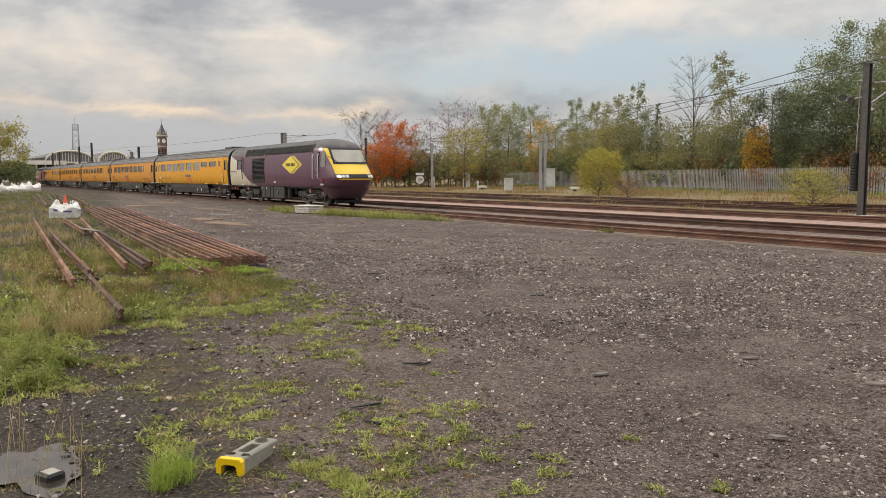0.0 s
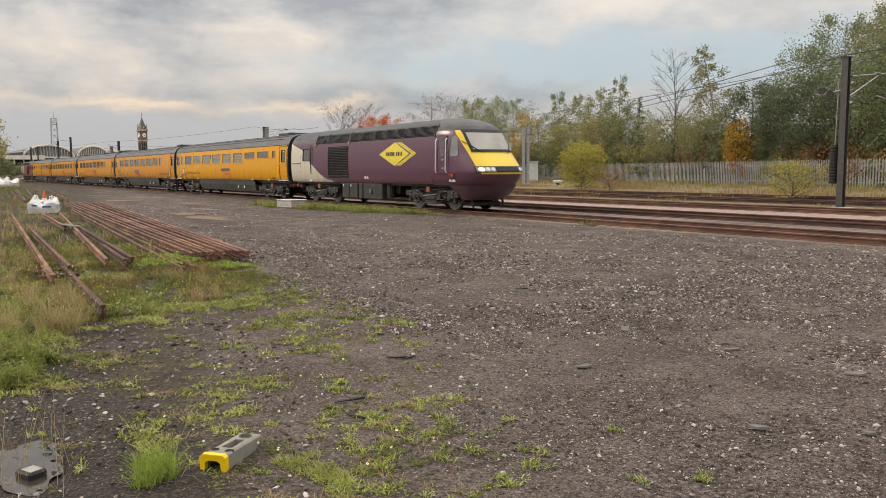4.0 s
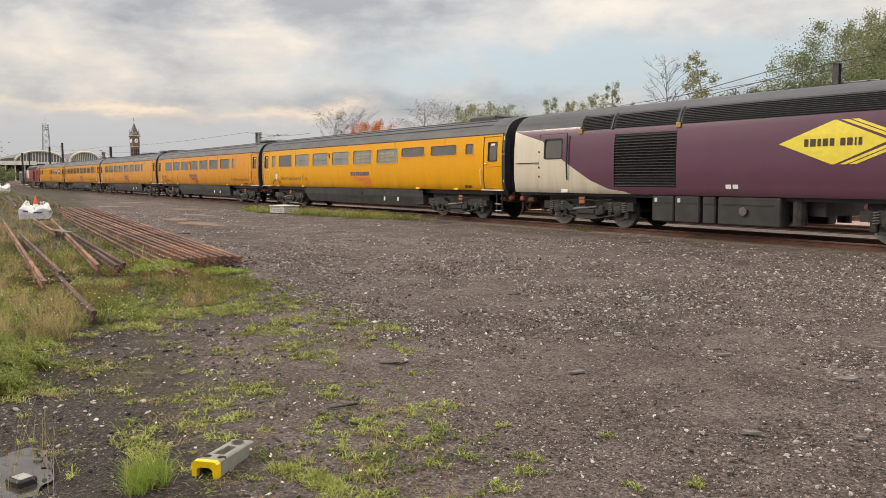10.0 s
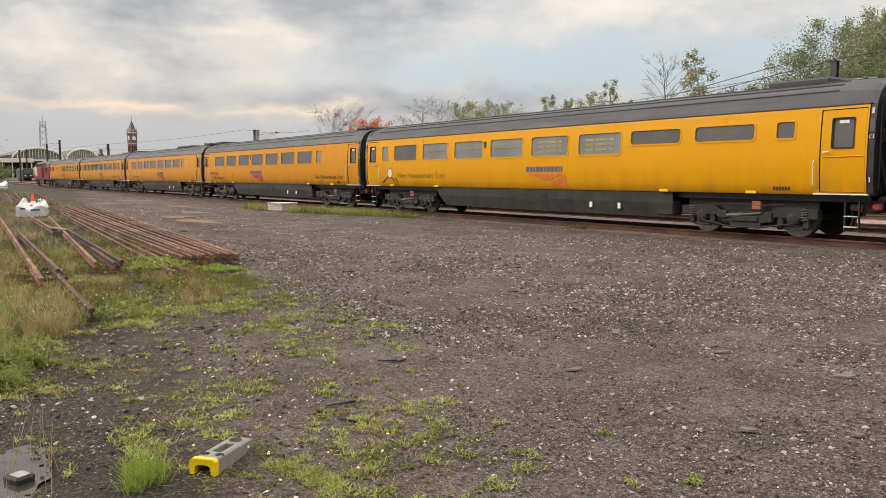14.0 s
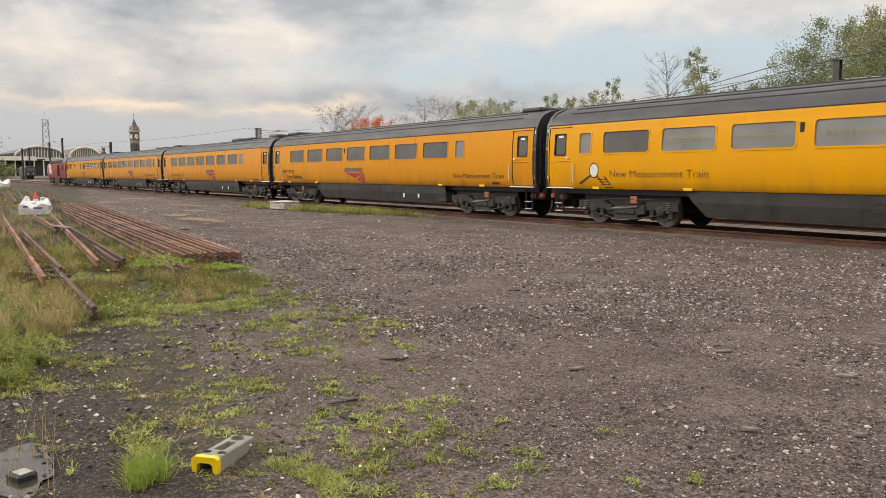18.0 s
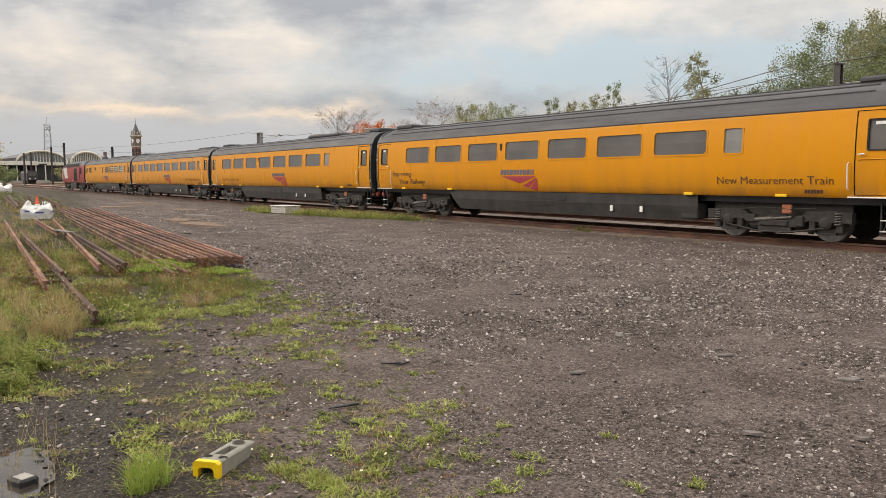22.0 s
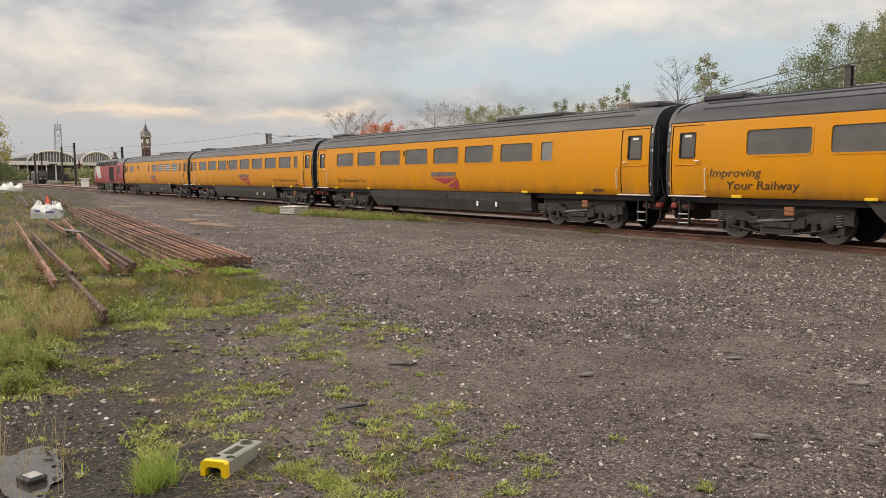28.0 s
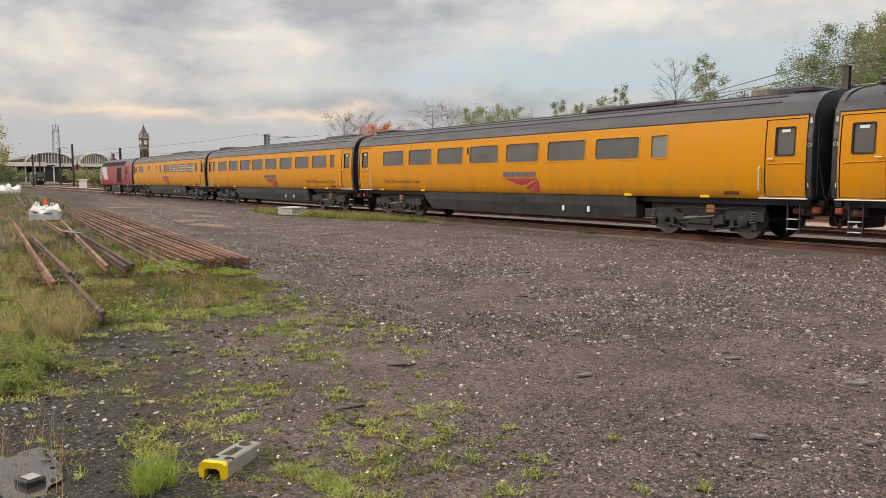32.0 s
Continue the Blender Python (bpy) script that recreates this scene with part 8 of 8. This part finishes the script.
def build_gravel():
    """Loose stones on the yard: fine chippings close by, flat chips gathered in drifts, pale stones farther off."""
    phi = (1 + 5 ** 0.5) / 2
    ico = np.array([(-1, phi, 0), (1, phi, 0), (-1, -phi, 0), (1, -phi, 0), (0, -1, phi), (0, 1, phi), (0, -1, -phi), (0, 1, -phi), (phi, 0, -1), (phi, 0, 1), (-phi, 0, -1), (-phi, 0, 1)]) / 1.9
    octa = np.array([(1, 0, -0.6), (-1, 0, -0.6), (0, 1, -0.6), (0, -1, -0.6), (0.15, 0.1, 1)]) * 1.0
    chip = np.array([(1, 0.2, -0.7), (0.1, 1, -0.7), (-1, 0.1, -0.7), (-0.1, -1, -0.7), (0.8, 0.1, 0.75), (0.05, 0.75, 0.95), (-0.8, 0.05, 0.7), (-0.1, -0.8, 0.5)])
    otri = np.array([(0, 2, 4), (2, 1, 4), (1, 3, 4), (3, 0, 4)])
    ctri = np.array([(4, 5, 6), (4, 6, 7), (0, 1, 5), (0, 5, 4), (1, 2, 6), (1, 6, 5), (2, 3, 7), (2, 7, 6), (3, 0, 4), (3, 4, 7)])
    itri = np.array([(0, 11, 5), (0, 5, 1), (0, 1, 7), (0, 7, 10), (0, 10, 11), (1, 5, 9), (5, 11, 4), (11, 10, 2), (10, 7, 6), (7, 1, 8), (3, 9, 4), (3, 4, 2), (3, 2, 6), (3, 6, 8), (3, 8, 9), (4, 9, 5), (2, 4, 11), (6, 2, 10), (8, 6, 7), (9, 8, 1)])
    forms = dict(octa=(octa, otri), chip=(chip, ctri), ico=(ico, itri))

    def heap(name, n, reach0, reach1, lo, hi, label, seed, power=1.0, form="ico", turn=(-2, 72), mat="stone", drift=0.25, inner=0.16):
        form, tri = forms[form]
        k = len(form)
        g = np.random.default_rng(seed)
        az = np.radians(g.uniform(*turn, n))
        d = reach0 + (reach1 - reach0) * g.uniform(0, 1, n) ** power
        x, y = -d * np.cos(az), d * np.sin(az)
        keep = (y < 17.2) & ~((np.abs(x + 4.7) < 0.35) & (np.abs(y - 1.5) < 0.35)) & ~((np.abs(x + 5.35) < 0.5) & (np.abs(y - 0.3) < 0.3))
        # drifts run along the yard; smooth trodden ground lies between them
        lay = np.array([noise.noise((a * 0.30, b * 0.95, 1.3)) + 0.45 * noise.noise((a * 1.3, b * 2.3, 2.3)) for a, b in zip(x, y)])
        keep &= lay > g.normal(drift - 0.55, 0.34, n)
        inside = np.array([b < yard_edge(a) - 0.2 for a, b in zip(x, y)])
        keep &= ~inside | (g.uniform(0, 1, n) < inner)
        x, y = x[keep], y[keep]
        n = len(x)
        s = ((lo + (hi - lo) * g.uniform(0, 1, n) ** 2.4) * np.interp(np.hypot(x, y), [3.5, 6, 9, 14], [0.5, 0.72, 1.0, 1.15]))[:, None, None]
        sh = g.uniform(0.6, 1.4, (n, 1, 3)) * np.array([1.2, 0.85, 0.5])
        V = form[None] * sh * (1 + g.normal(0, 0.15, (n, k, 1))) * s
        a = g.uniform(0, 6.28, n)
        ca, sa = np.cos(a)[:, None], np.sin(a)[:, None]
        tip = g.normal(0, 0.16, (n, 2))
        V = np.stack([V[..., 0] * ca - V[..., 1] * sa, V[..., 0] * sa + V[..., 1] * ca, V[..., 2] + V[..., 0] * tip[:, :1] + V[..., 1] * tip[:, 1:]], -1)
        V += np.stack([x, y, np.full(n, G - 0.022) + s[:, 0, 0] * 0.2], 1)[:, None]
        F = (tri[None] + k * np.arange(n)[:, None, None]).reshape(-1, 3)
        me = bpy.data.meshes.new(name)
        me.from_pydata(V.reshape(-1, 3).tolist(), [], F.tolist())
        me.materials.append(MAT[mat])
        tagged(new(name, me), label, "gravel", kind="stuff")

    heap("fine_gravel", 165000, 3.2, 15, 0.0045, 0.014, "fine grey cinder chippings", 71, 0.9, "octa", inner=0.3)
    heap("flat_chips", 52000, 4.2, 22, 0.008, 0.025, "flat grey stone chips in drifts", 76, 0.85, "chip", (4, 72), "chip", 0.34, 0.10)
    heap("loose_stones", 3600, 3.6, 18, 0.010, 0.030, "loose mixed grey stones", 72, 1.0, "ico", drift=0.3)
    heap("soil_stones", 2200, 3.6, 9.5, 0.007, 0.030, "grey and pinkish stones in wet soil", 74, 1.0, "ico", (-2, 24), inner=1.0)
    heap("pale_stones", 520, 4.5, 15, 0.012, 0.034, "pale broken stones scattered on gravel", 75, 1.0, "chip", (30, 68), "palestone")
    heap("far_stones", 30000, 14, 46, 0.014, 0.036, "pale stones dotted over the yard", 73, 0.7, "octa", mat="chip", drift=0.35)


# ---- station beyond ----
def build_station():
    ob = thing("train_shed", "arched Victorian station roof with white glazed ends", "station", (-415, 0, G), kind="structure")
    for y0, y1, top in ((42.6, 64.4, 14.6), (66.2, 80.4, 14.4)):
        c, r, spring = (y0 + y1) / 2, (y1 - y0) / 2, 9.0
        arc = [(c - r * math.cos(a), spring + (top - spring) * math.sin(a)) for a in np.linspace(0, math.pi, 25)]
        rib = part("arch_rib", M().tube([(0, y, z) for y, z in arc], 0.55, 6), "palefar", ob, "white arched rib")
        part("vault", M().sheet([[(x, y, z + 0.3) for y, z in arc] for x in (-110, -1)]), "slate", ob, "long slate-grey curved roof")
        part("end_glazing", M().add([(-0.6, y, z) for y, z in arc], [tuple(range(len(arc)))]), "glassfar", ob, "dusky glazed end screen")
        for k in range(1, 17):
            y = y0 + (y1 - y0) * k / 17
            z = float(np.interp(y, [p[0] for p in arc], [p[1] for p in arc]))
            part("mullion", M().box(-0.2, y, (spring + z) / 2, 0.3, 0.24, z - spring), "palefar", rib)
        part("tie_beam", M().box(0, c, spring - 0.4, 0.8, y1 - y0 + 1, 1.5), "palefar", ob, "pale horizontal fascia beam")
        # solid near-black block gives the shed's inner shade by colour
        part("dim_opening", M().box(-40, c, 4.0, 78, y1 - y0 - 1, 7.8), "shadefar", ob, "dark block as the shed's shaded interior")
        part("ridge_vent", M().box(-55, c, top + 0.4, 108, 2.2, 0.5), "palefar", ob)
        for y in (y0, y1):
            part("column", M().box(0, y, 4.2, 1.0, 1.0, 8.6), "brick", ob)
    part("aisle_roof", M().add([(0, 20, 8.6), (0, 44, 11.6), (-100, 44, 11.6), (-100, 20, 8.6), (0, 20, 8.0), (0, 44, 8.0)], [(0, 1, 2, 3), (0, 4, 5, 1)]), "slate", ob, "long sloping slate aisle roof")
    ob = thing("platform_canopy", "long pale flat platform canopy on columns", "canopy", (-330, 0, G), kind="structure")
    part("canopy_roof", M().box(0, 31, 7.5, 26, 17, 0.9), "palefar", ob)
    part("canopy_fascia", M().box(14, 31, 7.1, 0.6, 17, 1.3), "palefar", ob)
    # underside and back wall are coloured dark as the canopy's shade
    part("underside", M().box(0, 31, 6.8, 25, 23, 0.4), "shadefar", ob)
    part("back_wall", M().box(-12, 31, 3.4, 1, 23, 6.8), "shadefar", ob)
    for y in np.linspace(20.5, 42, 8):
        part("column", M().tube([(12, y, 0), (12, y, 7)], 0.22, 6), "palefar", ob)
    part("platform", M().box(4, 31, 0.45, 36, 22, 0.95), "concrete", ob, "low grey platform")
    # clock tower
    ob = thing("clock_tower", "red brick station clock tower with pyramid spire", "tower", (-448, 104.5, G), 12.9, kind="structure")
    ob.matrix_basis = ob.matrix_basis @ Matrix.Diagonal((0.84, 0.84, 1.0, 1.0))
    part("shaft", M().box(0, 0, 9.5, 4.3, 4.3, 19, 0.2), "brick", ob)
    for z in (10.5, 18.6):
        part("string_course", M().box(0, 0, z, 4.8, 4.8, 0.6, 0.1), "stonework", ob)
    for s in (-1, 0, 1):
        part("louvre_window", M().box(2.17, s * 1.2, 14.3, 0.2, 0.7, 6.0), "shadefar", ob)
        part("louvre_window", M().box(s * 1.2, -2.17, 14.3, 0.7, 0.2, 6.0), "shadefar", ob)
    part("clock_stage", M().box(0, 0, 21.6, 4.6, 4.6, 5.4, 0.15), "stage", ob, "sooty stone clock stage")
    part("cornice", M().box(0, 0, 24.3, 5.6, 5.6, 0.7, 0.15), "stonework", ob)
    d = part("clock_dial", M().lathe([(1.2, 2.3), (1.2, 2.42), (1.1, 2.45)], 20, "x", (0, 0, 21.6)), "clock", ob, "pale round clock dial")
    part("clock_dial", M().lathe([(1.2, 2.3), (1.2, 2.42), (1.1, 2.45)], 20, "y", (0, 0, 21.6)).moved(Matrix.Scale(-1, 4, (0, 1, 0))), "clock", ob)
    part("clock_fingers", M().box(2.5, 0.0, 22.0, 0.08, 0.16, 0.9).box(2.5, 0.3, 21.6, 0.08, 0.8, 0.18), "rubber", d)
    part("spire", M().lathe([(3.7, 24.6), (2.3, 26.6), (0.25, 31.0)], 4, "z").moved(pose(0, 0, 0, 0, 0, 45)), "slate", ob, "steep slate spire")
    for a in range(4):
        part("dormer", M().box(1.8 * math.cos(a * math.pi / 2), 1.8 * math.sin(a * math.pi / 2), 25.6, 0.9, 0.9, 1.8, 0.15), "stonework", ob)
        part("pinnacle", M().lathe([(0.4, 24.8), (0.4, 26.2), (0.05, 27.8)], 6, "z", (2.9 * math.cos(a * math.pi / 2 + 0.785), 2.9 * math.sin(a * math.pi / 2 + 0.785), 0)), "stonework", ob)
    part("finial", M().tube([(0, 0, 30.8), (0, 0, 34.0)], 0.12, 5), "slate", ob)
    # lattice tower
    ob = thing("lattice_tower", "pale steel lattice tower with top platform", "tower", (-441, 60, G), kind="structure")
    for a in (-1, 1):
        for b in (-1, 1):
            part("leg", M().tube([(a * 2.0, b * 2.0, 0), (a * 1.25, b * 1.25, 29)], 0.12, 5), "galv", ob)
    for i in range(9):
        z0, z1 = i * 3.1, (i + 1) * 3.1
        w0, w1 = 2.0 - 0.75 * z0 / 29, 2.0 - 0.75 * z1 / 29
        for s in (-1, 1):
            part("brace", M().tube([(s * w0, -w0, z0), (s * w1, w1, z1)], 0.06, 4).tube([(s * w0, w0, z0), (s * w1, -w1, z1)], 0.06, 4), "galv", ob)
            part("brace", M().tube([(-w0, s * w0, z0), (w1, s * w1, z1)], 0.09, 4), "galv", ob)
    part("platform", M().box(0, 0, 26.2, 2.9, 2.9, 0.3, 0.05), "galv", ob)
    for z in (27.2, 28.2, 29.0):
        part("guard_rail", M().tube([(1.4, 1.4, z), (1.4, -1.4, z), (-1.4, -1.4, z), (-1.4, 1.4, z), (1.4, 1.4, z)], 0.09, 4), "galv", ob)
    part("mast", M().tube([(0, 0, 26), (0, 0, 32.5)], 0.10, 5), "galv", ob)
    # terrace and chimneys behind
    g = np.random.default_rng(5)
    for i in range(7):
        y = 62 + i * 5.5 + g.uniform(-1, 1)
        h = 9.5 + g.uniform(-1, 2.5)
        ob = thing("terrace_house", "distant slate-roofed brick house", "house", (-470 - 3 * i, y, G), 10, "distant houses")
        part("wall", M().box(0, 0, h / 2, 8, 6, h), "brick", ob)
        part("roof", M().add([(-4.2, -3.2, h), (4.2, -3.2, h), (4.2, 3.2, h), (-4.2, 3.2, h), (-4.2, 0, h + 2.6), (4.2, 0, h + 2.6)], [(0, 1, 5, 4), (2, 3, 4, 5), (1, 2, 5), (0, 4, 3)]), "slate", ob)
        part("chimney", M().box(1, 1, h + 3.0, 1.0, 1.6, 3.0).box(1, 1, h + 4.6, 1.2, 1.9, 0.3), "brick", ob)
        for s in (-1.6, 1.6):
            for z in (2.5, 6.0):
                part("window", M().box(4.02, s, z, 0.1, 1.1, 1.7), "shadefar", ob)
    # parked dark railcar at the platform end
    ob = thing("parked_railcar", "dark parked railcar with small lit lamps", "train", (-250, 29.6, 0))
    part("body", M().box(-8, 0, 2.1, 16, 2.7, 2.6, 0.25), "dark", ob)
    part("roof", M().box(-8, 0, 3.5, 15.8, 2.3, 0.4, 0.15), "roof", ob)
    part("cab_glass", M().box(0.03, 0, 2.7, 0.06, 2.0, 0.8, 0.02), "pane", ob)
    for s in (-0.7, 0.7):
        part("lamp", M().lathe([(0.13, 0.0), (0.13, 0.05)], 10, "x", (0.03, s, 1.5)), "lamp", ob)
        part("bogie", M().box(-3 if s > 0 else -13, 0, 0.45, 3.4, 2.0, 0.9, 0.1), "bogie", ob)
    ob = thing("trackside_hut", "small white flat-roofed trackside cabinet", "hut", (-166, 27.0, G), 0)
    part("body", M().box(0, 0, 0.8, 1.0, 1.2, 1.6, 0.03), "white", ob)
    part("roof", M().box(0, 0, 1.66, 1.3, 1.9, 0.16, 0.03), "white", ob)


build_ground()
for y_, mat_, lab_, top_ in ((LINE, "rust", "single line with rusty rails and worn heads", "railtop"), (23.3, "rust_dark", "second line of dark rusty rails", "rust_dark"), (29.6, "rust", "third line of rusty rails", "rust"),
                             (36.2, "rust_dark", "far line sunk in dry weeds", "rust_dark"), (41.6, "rust_dark", "farthest line in dry grass", "rust_dark")):
    build_line(y_, mat_, lab_, top_)
build_scrap()
TRAIN = build_train()
build_electrification()
build_lineside()
build_yard_things()
build_station()
build_woods()
build_gravel()
build_plants()
build_fence()

# how far the joint behind the first power car has run along the line, by time
RUN = [
    (0.0, -54.69), (0.5, -52.88), (1.0, -51.11), (1.5, -49.38), (2.0, -47.65), (2.5, -45.92),
    (3.0, -44.18), (3.5, -42.47), (5.5, -35.71), (6.0, -34.02), (6.5, -32.34), (7.0, -30.68),
    (7.5, -29.03), (8.0, -27.39), (8.5, -25.78), (9.0, -24.19), (9.5, -22.61), (10.0, -21.03),
    (10.5, -19.44), (11.0, -17.87), (11.5, -16.30), (12.0, -14.71), (12.5, -13.12), (13.0, -11.52),
    (13.5, -9.93), (14.0, -8.35), (14.5, -6.81), (16.5, -0.86), (17.0, 0.62), (17.5, 2.09),
    (18.0, 3.59), (18.5, 5.09), (19.0, 6.58), (19.5, 8.05), (20.0, 9.52), (20.5, 11.00),
    (21.0, 12.47), (21.5, 13.92), (22.0, 15.36), (22.5, 16.80), (23.0, 18.23), (23.5, 19.69),
    (24.0, 21.13), (24.5, 22.55), (25.0, 23.92), (25.5, 25.22), (27.5, 30.08), (28.0, 31.17),
    (28.5, 32.15), (29.0, 33.02), (29.5, 33.79), (30.0, 34.44), (30.5, 34.97), (31.0, 35.38),
    (31.5, 35.70), (32.0, 35.96),
]


def motions():
    times, dist = [r[0] for r in RUN], [r[1] for r in RUN]
    for ob, back, turn in TRAIN:
        walk(ob, [(t, pose(s + back, LINE, 0, 0, 0, turn)) for t, s in RUN])
    fine = [i / 6 for i in range(193)]
    # smooth distance at the finer steps
    for w, x, r in WHEELSETS:
        sign = -1 if w.parent.name.startswith("power_car") and w.parent is TRAIN[-1][0] else 1
        walk(w, [(t, pose(x, 0, r, 0, math.degrees(sign * (np.interp(t, times, dist) - dist[0]) / r), 0)) for t in fine])


motions()
